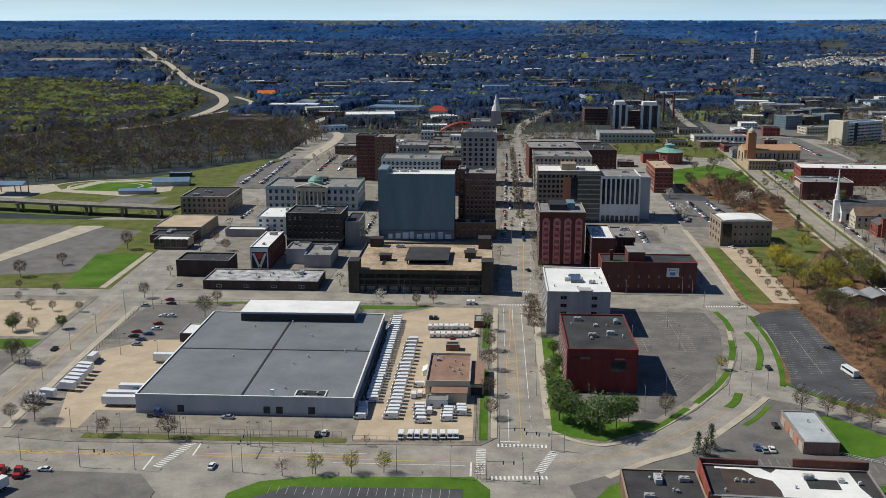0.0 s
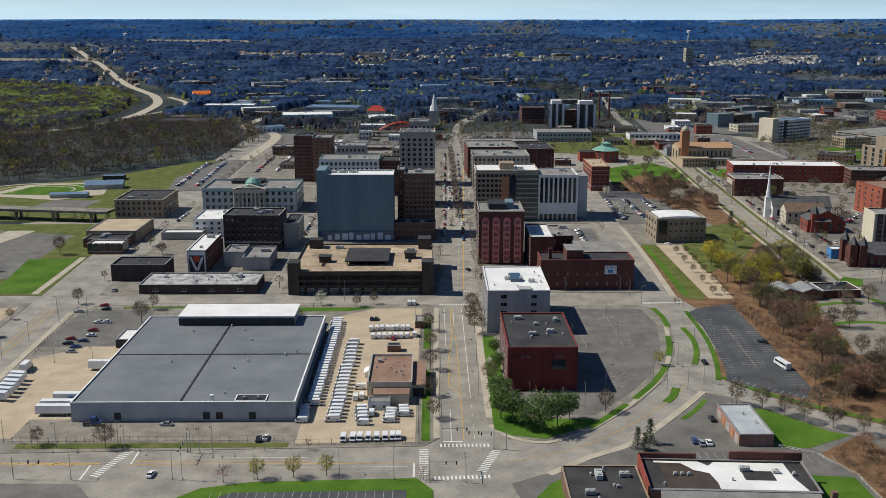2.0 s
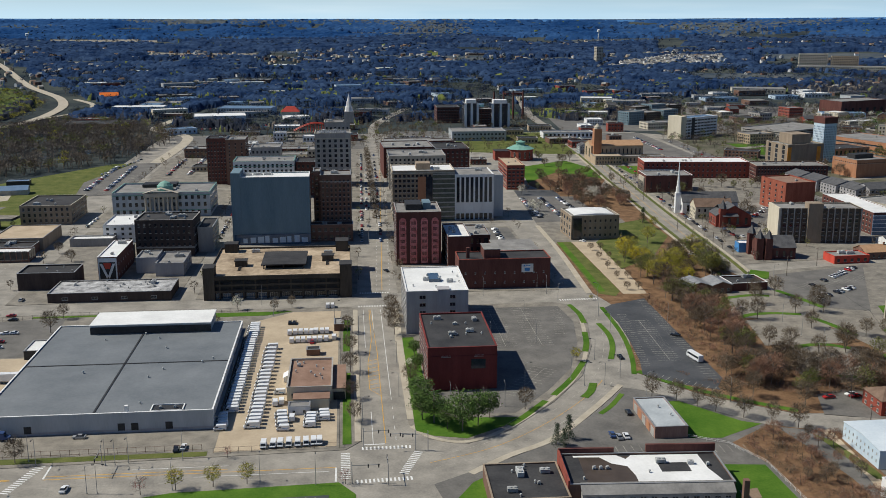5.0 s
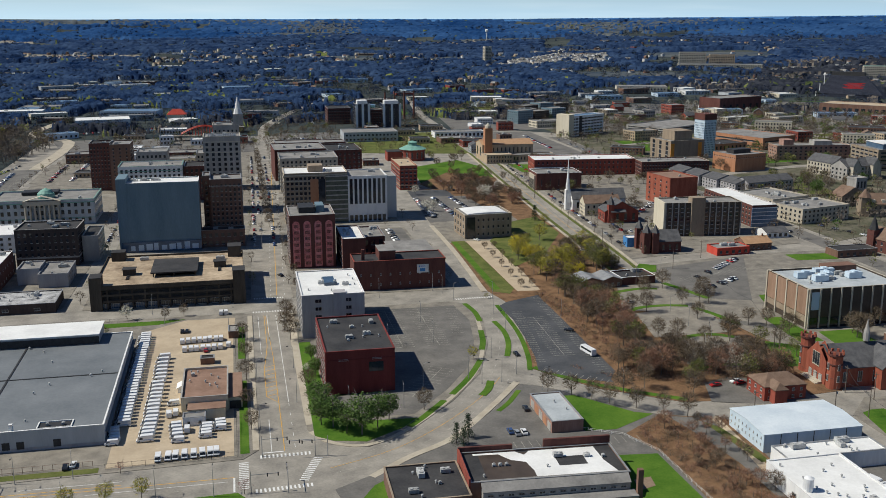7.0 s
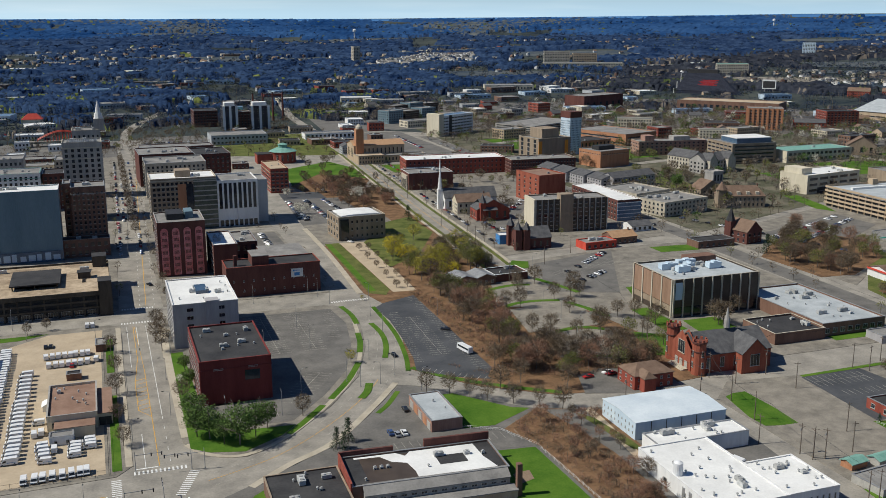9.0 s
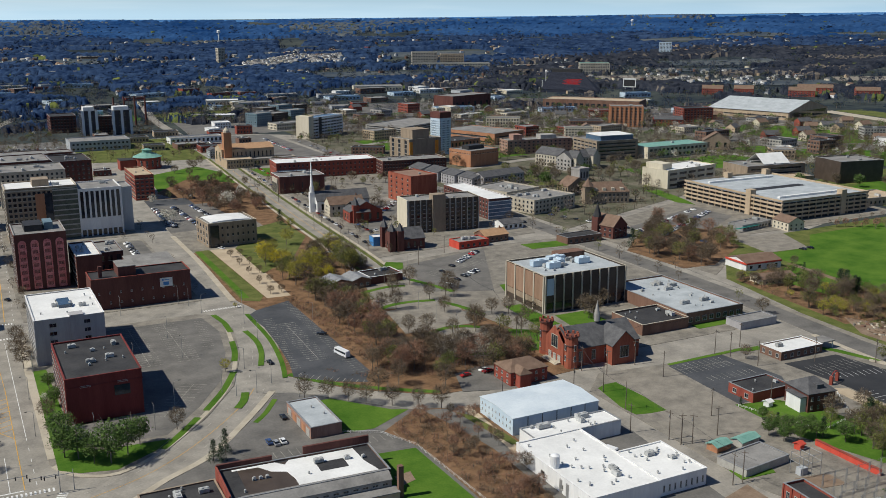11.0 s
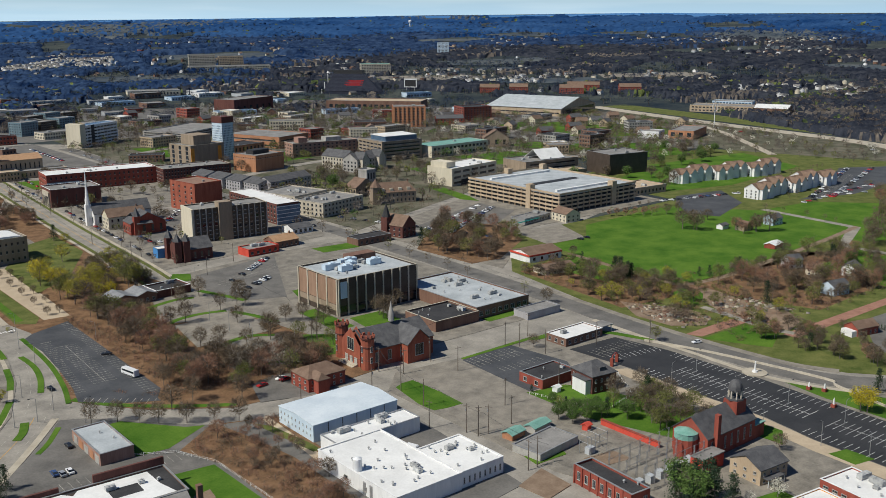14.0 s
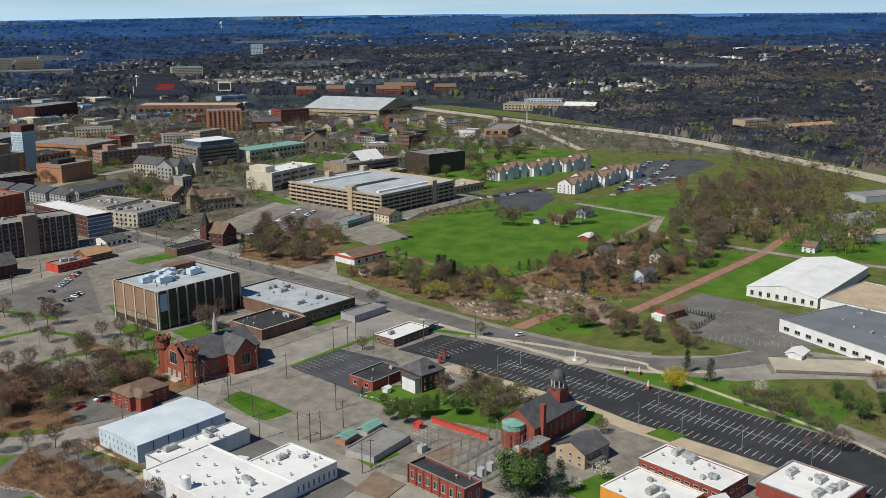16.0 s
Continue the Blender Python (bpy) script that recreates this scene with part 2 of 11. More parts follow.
FRAME = mat("window_frame", (0.30, 0.29, 0.27), (0.45, 0.44, 0.41), 2, 0.3, rough=0.5)
UNIT = mat("rooftop_unit_metal", (0.28, 0.29, 0.29), (0.50, 0.50, 0.49), 1.2, 0.2, rough=0.5, rnd=0.25)
CAR_WHITE = mat("white_car_paint", (0.66, 0.67, 0.68), (0.78, 0.79, 0.80), 3, 0.5, rough=0.3, spec=0.5)
CAR_BLACK = mat("black_car_paint", (0.012, 0.012, 0.014), (0.025, 0.025, 0.028), 3, 0.5, rough=0.2, spec=0.5)
CAR_RED = mat("red_car_paint", (0.30, 0.015, 0.018), (0.42, 0.03, 0.03), 3, 0.5, rough=0.25, spec=0.5)
CAR_SILVER = mat("silver_car_paint", (0.36, 0.37, 0.39), (0.48, 0.49, 0.51), 3, 0.5, rough=0.3, metal=0.4)
CAR_BLUE = mat("blue_car_paint", (0.03, 0.06, 0.16), (0.05, 0.09, 0.22), 3, 0.5, rough=0.25, spec=0.5)
TYRE = mat("tyre_rubber", (0.015, 0.015, 0.015), (0.03, 0.03, 0.03), 0.5, 0.1)
BARK = mat("grey_bark", (0.11, 0.092, 0.078), (0.20, 0.17, 0.145), 1.5, 0.2, rnd=0.25)
TWIG = mat("bare_twigs", (0.085, 0.066, 0.045), (0.20, 0.155, 0.108), 5, 0.6, rnd=0.35, spec=0.1)
# Distance haze put into the colours: blued twigs, dulled leaves.
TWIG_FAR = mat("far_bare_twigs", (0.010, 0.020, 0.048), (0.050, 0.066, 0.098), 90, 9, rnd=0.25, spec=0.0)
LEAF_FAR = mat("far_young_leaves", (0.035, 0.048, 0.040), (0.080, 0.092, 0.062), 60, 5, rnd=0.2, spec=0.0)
TWIG_RED = mat("reddish_bare_twigs", (0.19, 0.10, 0.065), (0.32, 0.185, 0.125), 5, 0.6, rnd=0.3)
LEAF_BUD = mat("yellow_green_buds", (0.22, 0.21, 0.025), (0.38, 0.34, 0.05), 4, 0.6, rnd=0.3)
LEAF_OLIVE = mat("olive_spring_leaves", (0.10, 0.11, 0.03), (0.19, 0.19, 0.06), 4, 0.6, rnd=0.35)
LEAF_GREEN = mat("green_leaves", (0.05, 0.10, 0.02), (0.11, 0.17, 0.04), 4, 0.6, rnd=0.35)
LEAF_PINE = mat("pine_needles", (0.016, 0.035, 0.016), (0.035, 0.062, 0.026), 3, 0.5, rnd=0.3)
LEAF_WHITE = mat("white_blossom", (0.48, 0.46, 0.38), (0.66, 0.64, 0.55), 3, 0.4, rnd=0.2)
LEAF_YELLOW = mat("bright_yellow_foliage", (0.34, 0.28, 0.015), (0.50, 0.42, 0.03), 3, 0.4, rnd=0.25)
LEAF_REDBUD = mat("pink_red_buds", (0.20, 0.07, 0.065), (0.32, 0.13, 0.115), 3, 0.4, rnd=0.25)
WOOD_POLE = mat("weathered_wood_pole", (0.10, 0.08, 0.065), (0.18, 0.15, 0.125), 1.5, 0.2)
SIGN_BLUE = mat("blue_sign", (0.05, 0.20, 0.48), (0.08, 0.26, 0.56), 3, 0.4, rough=0.5)
SIGN_ORANGE = mat("orange_traffic_plastic", (0.75, 0.16, 0.02), (0.85, 0.22, 0.04), 1, 0.2)
RED_STEEL = mat("red_painted_steel", (0.30, 0.035, 0.025), (0.42, 0.06, 0.04), 3, 0.4, rough=0.5)
TEAL = mat("teal_awning", (0.02, 0.20, 0.17), (0.04, 0.28, 0.24), 3, 0.4, rough=0.6)
ORANGE_PANEL = mat("orange_panel", (0.62, 0.24, 0.03), (0.74, 0.33, 0.06), 3, 0.4)


# ---- building helpers ----
def make(bm, name, *mats):
    me = bpy.data.meshes.new(name)
    bm.to_mesh(me)
    bm.free()
    for m in mats:
        me.materials.append(m)
    return me


def part(name, bm, material, parent, label="", m=None):
    """Links a bmesh (or a finished mesh) as one part under a thing or a part."""
    me = bm if isinstance(bm, bpy.types.Mesh) else make(bm, name, material)
    ob = new(name, me)
    ob.parent = parent
    if m is not None:
        ob.matrix_basis = m
    if label:
        tagged(ob, label)
    return ob


def thing(name, label, category, m, group="", kind=""):
    ob = new(name)
    ob.matrix_basis = m
    return tagged(ob, label, category, group, kind)


def box(bm, x0, y0, z0, x1, y1, z1, mi=0):
    """Adds a box between two corners; mi is its material slot."""
    v = [bm.verts.new(c) for c in ((x0, y0, z0), (x1, y0, z0), (x1, y1, z0), (x0, y1, z0), (x0, y0, z1), (x1, y0, z1), (x1, y1, z1), (x0, y1, z1))]
    for f in ((0, 3, 2, 1), (4, 5, 6, 7), (0, 1, 5, 4), (1, 2, 6, 5), (2, 3, 7, 6), (3, 0, 4, 7)):
        bm.faces.new([v[i] for i in f]).material_index = mi


def boxes(*rows):
    bm = bmesh.new()
    for r in rows:
        box(bm, *r)
    return bm


def tube(bm, a, b, r0, r1, n=6, mi=0, cap=True):
    """Adds a tapered round bar from a to b."""
    a, b = Vector(a), Vector(b)
    q = (b - a).to_track_quat("Z", "Y")
    rings = []
    for c, r in ((a, r0), (b, r1)):
        rings.append([bm.verts.new(c + q @ Vector((r * math.cos(k * math.tau / n), r * math.sin(k * math.tau / n), 0))) for k in range(n)])
    for k in range(n):
        bm.faces.new((rings[0][k], rings[0][(k + 1) % n], rings[1][(k + 1) % n], rings[1][k])).material_index = mi
    if cap:
        bm.faces.new(rings[1]).material_index = mi
        bm.faces.new(rings[0][::-1]).material_index = mi


CACHE = {}


def window_mesh(w, h, glass, frame_mat, mullions=1):
    key = (round(w, 1), round(h, 1), glass.name, frame_mat.name, mullions)
    if key not in CACHE:
        bm = bmesh.new()
        f = min(0.14, 0.1 * w)
        box(bm, -w / 2 + f, -0.05, f, w / 2 - f, 0.1, h - f, 0)
        for r in ((-w / 2, 0, w / 2, f), (-w / 2, h - f, w / 2, h), (-w / 2, f, -w / 2 + f, h - f), (w / 2 - f, f, w / 2, h - f)):
            box(bm, r[0], -0.13, r[1], r[2], 0.1, r[3], 1)
        box(bm, -w / 2 - 0.1, -0.24, -0.14, w / 2 + 0.1, 0.1, 0.002, 1)
        for k in range(mullions):
            x = -w / 2 + w * (k + 1) / (mullions + 1)
            box(bm, x - 0.04, -0.1, f, x + 0.04, 0.1, h - f, 1)
        CACHE[key] = make(bm, "window", glass, frame_mat)
    return CACHE[key]


def face_matrix(face, w, d):
    """Pose on a wall: x runs along the wall, -y points outwards."""
    if face == "S":
        return pose(0, 0, 0), w
    if face == "W":
        return pose(0, d, 0, 0, 0, -90), d
    if face == "E":
        return pose(w, 0, 0, 0, 0, 90), d
    return pose(w, d, 0, 0, 0, 180), w


FAR_WINDOWS = 560.0


def windows(root, face, w, d, h, spec, glass, frame_mat):
    """A grid of windows on a wall: rows, columns, share of the bay's width, share of the storey's height, lowest and highest edge."""
    rows, cols, *more = spec
    fw, fh, lo, hi = (list(more) + [0.5, 0.55, 0.06, 0.94][len(more):])
    m, run = face_matrix(face, w, d)
    bay, storey = run * 0.96 / cols, h * (hi - lo) / rows
    ww, wh = bay * fw, storey * fh
    me = window_mesh(ww, wh, glass, frame_mat, 1 if ww < 3 else int(ww / 1.6))
    at = root.matrix_basis.translation
    if math.hypot(at.x, at.y) > FAR_WINDOWS:
        # too small to pick apart: one joined part a wall
        bm = bmesh.new()
        for r in range(rows):
            for c in range(cols):
                x0, z0 = run * 0.02 + bay * (c + 0.5) - ww / 2, h * lo + storey * (r + 0.25)
                box(bm, x0, -0.08, z0, x0 + ww, 0.1, z0 + wh, 0)
                box(bm, x0 - 0.1, -0.2, z0 - 0.25, x0 + ww + 0.1, 0.1, z0, 1)
        tagged(part("glazing", make(bm, "glazing", glass, frame_mat), None, root, "", m), kind="stuff")
        return
    for r in range(rows):
        for c in range(cols):
            part("window", me, None, root, "", m @ pose(run * 0.02 + bay * (c + 0.5), 0, h * lo + storey * (r + 0.25)))


def unit_mesh(k):
    key = ("unit", k)
    if key not in CACHE:
        bm = bmesh.new()
        w, d, h = ((1.8, 1.3, 1.1), (3.0, 1.8, 1.4), (1.0, 1.0, 0.8), (4.6, 2.0, 1.7))[k]
        box(bm, -w / 2, -d / 2, 0.25, w / 2, d / 2, h)
        for sx in (-0.4, 0.4):
            box(bm, sx * w - 0.1, -d * 0.45, -0.1, sx * w + 0.1, d * 0.45, 0.25)
        for s in ((0,) if w < 3 else (-0.25, 0.25)):
            tube(bm, (s * w, 0, h), (s * w, 0, h + 0.25), 0.32 * d, 0.32 * d, 10)
        CACHE[key] = make(bm, "roof_unit", UNIT)
    return CACHE[key]


def vent_mesh():
    if "vent" not in CACHE:
        bm = bmesh.new()
        tube(bm, (0, 0, -0.1), (0, 0, 0.7), 0.22, 0.22, 8)
        tube(bm, (0, 0, 0.7), (0, 0, 1.0), 0.42, 0.3, 8)
        CACHE["vent"] = make(bm, "roof_vent", UNIT)
    return CACHE["vent"]


def shell(w, d, z0, h, t=0.35, lip=0.7):
    """Four walls with thickness, open at the top, closed at roof level by the roof slab."""
    bm = bmesh.new()
    o = [(0, 0), (w, 0), (w, d), (0, d)]
    i = [(t, t), (w - t, t), (w - t, d - t), (t, d - t)]
    vo = [[bm.verts.new((x, y, z)) for x, y in o] for z in (z0, h)]
    vi = [[bm.verts.new((x, y, z)) for x, y in i] for z in (h, z0)]
    for k in range(4):
        j = (k + 1) % 4
        bm.faces.new((vo[0][k], vo[0][j], vo[1][j], vo[1][k]))
        bm.faces.new((vo[1][k], vo[1][j], vi[0][j], vi[0][k]))
        bm.faces.new((vi[0][k], vi[0][j], vi[1][j], vi[1][k]))
        bm.faces.new((vo[0][j], vo[0][k], vi[1][k], vi[1][j]))
    return bm


RNG = random.Random(7)


def block(name, label, x, y, rot, w, d, h, wall, roof, S=None, W=None, E=None, trim=None, units=0, vents=0, lip=0.7, cat="building", z=0.0,
          glass=None, frame_mat=None, bands=(), pil=None, pil_mat=None, base=None):
    """A flat-roofed building: its near left corner, turn and size; windows on the S (front), W (left) and E (right) walls;
    bands: heights of string courses; pil: (face, number, width, depth) of upright piers."""
    root = thing(name, label, cat, pose(x, y, z, 0, 0, rot))
    part("wall", shell(w, d, -0.5, h, lip=lip), wall, root)
    part("roof", boxes((0.35, 0.35, h - lip - 0.3, w - 0.35, d - 0.35, h - lip)), roof, root)
    t = trim or STEEL
    o = 0.12
    part("coping", boxes((-o, -o, h, w + o, 0.45, h + 0.14), (-o, d - 0.45, h, w + o, d + o, h + 0.14), (-o, 0.45, h, 0.45, d - 0.45, h + 0.14), (w - 0.45, 0.45, h, w + o, d - 0.45, h + 0.14)), t, root)
    for zb, hb in bands:
        part("string_course", boxes((-0.2, -0.2, zb, w + 0.2, 0, zb + hb), (-0.2, 0, zb, 0, d, zb + hb), (w, 0, zb, w + 0.2, d, zb + hb)), t, root)
    if pil:
        for face, n, pw, pd in pil:
            m, run = face_matrix(face, w, d)
            me = make(boxes((-pw / 2, -pd, -0.4, pw / 2, 0.05, h - 0.05)), "pier", pil_mat or t)
            for k in range(n):
                part("pier", me, None, root, "", m @ pose(pw / 2 + (run - pw) * k / (n - 1), 0, 0))
    for face, spec in (("S", S), ("W", W), ("E", E)):
        if spec:
            windows(root, face, w, d, h, spec, glass or GLASS, frame_mat or FRAME)
    rng = random.Random(int(abs(x) * 10 + abs(y)))
    if math.hypot(x, y) > 900:
        units, vents = min(units, 1), 0
    for k in range(units):
        part("roof_unit", unit_mesh(rng.randrange(4)), None, root, "", pose(rng.uniform(0.15, 0.85) * w, rng.uniform(0.15, 0.85) * d, h - lip, 0, 0, rng.choice((0, 90))))
    for k in range(vents):
        part("roof_vent", vent_mesh(), None, root, "", pose(rng.uniform(0.08, 0.92) * w, rng.uniform(0.08, 0.92) * d, h - lip))
    return root


def gable(w, d, h, rise, over=0.4, along="x", hip=0.0, thick=0.25):
    """A pitched roof over a w by d plan, ridge along x or y; hip: how far the ridge ends are drawn in."""
    bm = bmesh.new()
    if along == "x":
        low = [(-over, -over), (w + over, -over), (w + over, d + over), (-over, d + over)]
        ridge = [(-over + hip, d / 2), (w + over - hip, d / 2)]
        quads = ((0, 1, 5, 4), (2, 3, 4, 5), (3, 0, 4), (1, 2, 5))
    else:
        low = [(-over, -over), (w + over, -over), (w + over, d + over), (-over, d + over)]
        ridge = [(w / 2, -over + hip), (w / 2, d + over - hip)]
        quads = ((1, 2, 5, 4), (3, 0, 4, 5), (0, 1, 4), (2, 3, 5))
    for dz in (0, -thick):
        vs = [bm.verts.new((px, py, h + dz)) for px, py in low] + [bm.verts.new((px, py, h + rise + dz)) for px, py in ridge]
        for q in quads:
            if len(q) == 3 and hip == 0.0:
                continue
            bm.faces.new([vs[i] for i in (q if dz == 0 else q[::-1])])
        if dz == 0:
            top = vs
    n = len(bm.verts) // 2
    bm.verts.ensure_lookup_table()
    for p, q in ((0, 1), (1, 2), (2, 3), (3, 0)):
        if hip == 0.0 and ((along == "x" and (p, q) in ((1, 2), (3, 0))) or (along == "y" and (p, q) in ((0, 1), (2, 3)))):
            r = 5 if (p, q) in ((1, 2), (2, 3)) else 4
            bm.faces.new([bm.verts[i] for i in (p, p + n, r + n, r)])
            bm.faces.new([bm.verts[i] for i in (r, r + n, q + n, q)])
        else:
            bm.faces.new([bm.verts[i] for i in (p, p + n, q + n, q)])
    return bm


def gable_walls(w, d, h, rise, along="x", z0=-0.5):
    bm = bmesh.new()
    v = [bm.verts.new(c) for c in ((0, 0, z0), (w, 0, z0), (w, d, z0), (0, d, z0), (0, 0, h), (w, 0, h), (w, d, h), (0, d, h))]
    if along == "x":
        a, b = bm.verts.new((0, d / 2, h + rise - 0.1)), bm.verts.new((w, d / 2, h + rise - 0.1))
        faces = ((v[0], v[1], v[5], v[4]), (v[2], v[3], v[7], v[6]), (v[1], v[2], v[6], b, v[5]), (v[3], v[0], v[4], a, v[7]))
    else:
        a, b = bm.verts.new((w / 2, 0, h + rise - 0.1)), bm.verts.new((w / 2, d, h + rise - 0.1))
        faces = ((v[0], v[1], v[5], a, v[4]), (v[2], v[3], v[7], b, v[6]), (v[1], v[2], v[6], v[5]), (v[3], v[0], v[4], v[7]))
    for f in faces:
        bm.faces.new(f)
    return bm


def house(name, label, x, y, rot, w, d, h, rise, wall, roof, along="x", hip=0.0, S=None, W=None, E=None, cat="house", z=0.0, chimney=None, porch=None, glass=None, frame_mat=None, over=0.4):
    """A building with a pitched roof."""
    root = thing(name, label, cat, pose(x, y, z, 0, 0, rot))
    part("wall", gable_walls(w, d, h, 0.05 if hip else rise, along), wall, root)
    part("roof", gable(w, d, h, rise, over, along, hip), roof, root)
    for face, spec in (("S", S), ("W", W), ("E", E)):
        if spec:
            windows(root, face, w, d, h, spec, glass or GLASS, frame_mat or FRAME)
    if chimney:
        cx, cy = chimney
        part("chimney", boxes((cx - 0.4, cy - 0.4, h, cx + 0.4, cy + 0.4, h + rise + 1.2)), BRICK_BROWN, root)
    if porch:
        px, pw, pd = porch
        part("porch_roof", boxes((px, -pd, 2.6, px + pw, 0.05, 2.85)), roof, root)
        for k in (0.1, pw - 0.3):
            part("porch_post", boxes((px + k, -pd + 0.1, -0.3, px + k + 0.2, -pd + 0.3, 2.6)), WHITE_WALL, root)
    return root


# ---- the ground ----
def terrain(x, y):
    """The land is level round the town and rises to wooded ridges far off."""
    r = math.hypot(x, y)
    u = max(0.0, (r - 1600) / 3100)
    if u == 0:
        return 0.0
    az = math.degrees(math.atan2(x, y))
    k = min(1.0, max(0.0, (az - 12) / 40)) if y > -500 else 1.0
    k = k * k * (3 - 2 * k)
    roll = noise.noise((x / 900, y / 900, 3.1)) * 16 + noise.noise((x / 340, y / 340, 8.7)) * 7
    return (112 + 24 * k) * u ** 1.5 + roll * min(1.0, u * 2.2) * max(0.25, 1.25 - u)


bm = bmesh.new()
radii = [0, 60, 140, 260, 420, 620, 860, 1150, 1450, 1600, 1720, 1840, 1960, 2080, 2200, 2330, 2460, 2600, 2740, 2880, 3030, 3180, 3340, 3500, 3680, 3860, 4060, 4260, 4480, 4700, 4860]
SECT = 240
rings = []
for r in radii:
    if r == 0:
        rings.append([bm.verts.new((0, 0, 0))])
        continue
    ring = []
    for k in range(SECT):
        a = math.tau * k / SECT
        px, py = r * math.sin(a), r * math.cos(a)
        ring.append(bm.verts.new((px, py, terrain(px, py))))
    rings.append(ring)
for k in range(SECT):
    bm.faces.new((rings[0][0], rings[1][(k + 1) % SECT], rings[1][k]))
for p, q in zip(rings[1:], rings[2:]):
    for k in range(SECT):
        bm.faces.new((p[k], p[(k + 1) % SECT], q[(k + 1) % SECT], q[k]))
for f in bm.faces:
    f.smooth = True
ground = new("ground", make(bm, "ground", EARTH))
bmesh_fix = bmesh.new()
bmesh_fix.from_mesh(ground.data)
bmesh.ops.recalc_face_normals(bmesh_fix, faces=bmesh_fix.faces)
if bmesh_fix.faces[0].normal.z < 0:
    bmesh.ops.reverse_faces(bmesh_fix, faces=bmesh_fix.faces)
bmesh_fix.to_mesh(ground.data)
bmesh_fix.free()
tagged(ground, "earth in a dark haze-blue tone rising to wooded ridges far away", "ground", "", "structure")

SURFACES = []


def inside(pts, x, y):
    hit = False
    for (x0, y0), (x1, y1) in zip(pts, pts[1:] + pts[:1]):
        if (y0 > y) != (y1 > y) and x < (x1 - x0) * (y - y0) / (y1 - y0) + x0:
            hit = not hit
    return hit


def surf(x, y):
    """Height of the paving or grass at a place."""
    z = terrain(x, y)
    for pts, top in SURFACES:
        if top > z and inside(pts, x, y):
            z = top
    return z


def clear_level(pts, z):
    """Lifts a surface by 4 mm steps until it lies in no other's plane."""
    x0, x1, y0, y1 = min(p[0] for p in pts), max(p[0] for p in pts), min(p[1] for p in pts), max(p[1] for p in pts)
    again = True
    while again:
        again = False
        for other, top in SURFACES:
            if abs(top - z) < 0.0035 and min(p[0] for p in other) <= x1 and max(p[0] for p in other) >= x0 and min(p[1] for p in other) <= y1 and max(p[1] for p in other) >= y0:
                z, again = z + 0.004, True
                break
    return z


def area(name, label, cat, material, z, *pts):
    """A level piece of paving, road or lawn: its outline and the height of its top; its edge is a kerb."""
    pts = list(pts)
    z = clear_level(pts, z)
    s = sum(x0 * y1 - x1 * y0 for (x0, y0), (x1, y1) in zip(pts, pts[1:] + pts[:1]))
    if s < 0:
        pts = pts[::-1]
    bm = bmesh.new()
    top = [bm.verts.new((px, py, z)) for px, py in pts]
    low = [bm.verts.new((px, py, z - 0.3)) for px, py in pts]
    f = bm.faces.new(top)
    n = len(pts)
    for k in range(n):
        bm.faces.new((low[k], low[(k + 1) % n], top[(k + 1) % n], top[k]))
    bmesh.ops.triangulate(bm, faces=[f])
    ob = new(name, make(bm, name, material))
    SURFACES.append((pts, z))
    return tagged(ob, label, cat, "", "structure")


def smooth_line(pts, n=6):
    """A smooth line through a few points."""
    out = []
    for k in range(len(pts) - 1):
        p = [Vector(pts[min(max(k + j, 0), len(pts) - 1)]) for j in (-1, 0, 1, 2)]
        for s in range(n):
            t = s / n
            out.append(0.5 * (2 * p[1] + (p[2] - p[0]) * t + (2 * p[0] - 5 * p[1] + 4 * p[2] - p[3]) * t * t + (3 * p[1] - p[0] - 3 * p[2] + p[3]) * t ** 3))
    out.append(Vector(pts[-1]))
    return out


def strip(name, label, cat, material, z, width, pts, thick=0.3, n=6, drape=False, shift=0.0):
    """A road, path or kerb of one width along a smooth line."""
    line = smooth_line(pts, n)
    if not drape:
        z = clear_level([tuple(p) for p in line], z)
    bm = bmesh.new()
    prev = None
    lefts, rights = [], []
    for k, p in enumerate(line):
        d = (line[min(k + 1, len(line) - 1)] - line[max(k - 1, 0)]).normalized()
        s = Vector((-d.y, d.x))
        row = []
        for e in (shift + width / 2, shift - width / 2):
            q = p + s * e
            zz = z + (terrain(q.x, q.y) if drape else 0)
            row.append((bm.verts.new((q.x, q.y, zz)), bm.verts.new((q.x, q.y, zz - thick))))
        lefts.append(tuple((p + s * (shift + width / 2))[:2]))
        rights.append(tuple((p + s * (shift - width / 2))[:2]))
        if prev:
            (a, a2), (b2, b3) = prev
            (c, c2), (d2, d3) = row
            bm.faces.new((a, b2, d2, c))
            bm.faces.new((a2, a, c, c2))
            bm.faces.new((b2, b3, d3, d2))
        prev = row
    ob = new(name, make(bm, name, material))
    if not drape:
        SURFACES.append((lefts + rights[::-1], z))
    return tagged(ob, label, cat, "", "structure")


# ---- streets and blocks of the town ----
area("road", "worn grey asphalt streets of the town", "road", ASPHALT, 0.05, (-300, 200), (420, 40), (470, 90), (420, 430), (620, 500), (640, 900), (330, 1180), (-215, 1180), (-215, 720), (-300, 640))
# blocks along the main street
area("pavement_1", "tan concrete block with kerbs round the postal depot", "pavement", CONCRETE, 0.2, (-164, 298), (-139, 295), (-3, 299), (2, 305), (3, 458), (-2, 462), (-165, 461), (-172, 440))
area("pavement_2", "concrete block under the parking garage", "pavement", CONCRETE, 0.2, (-78, 482), (-2, 480), (3, 486), (5, 588), (-2, 592), (-72, 592), (-78, 586))
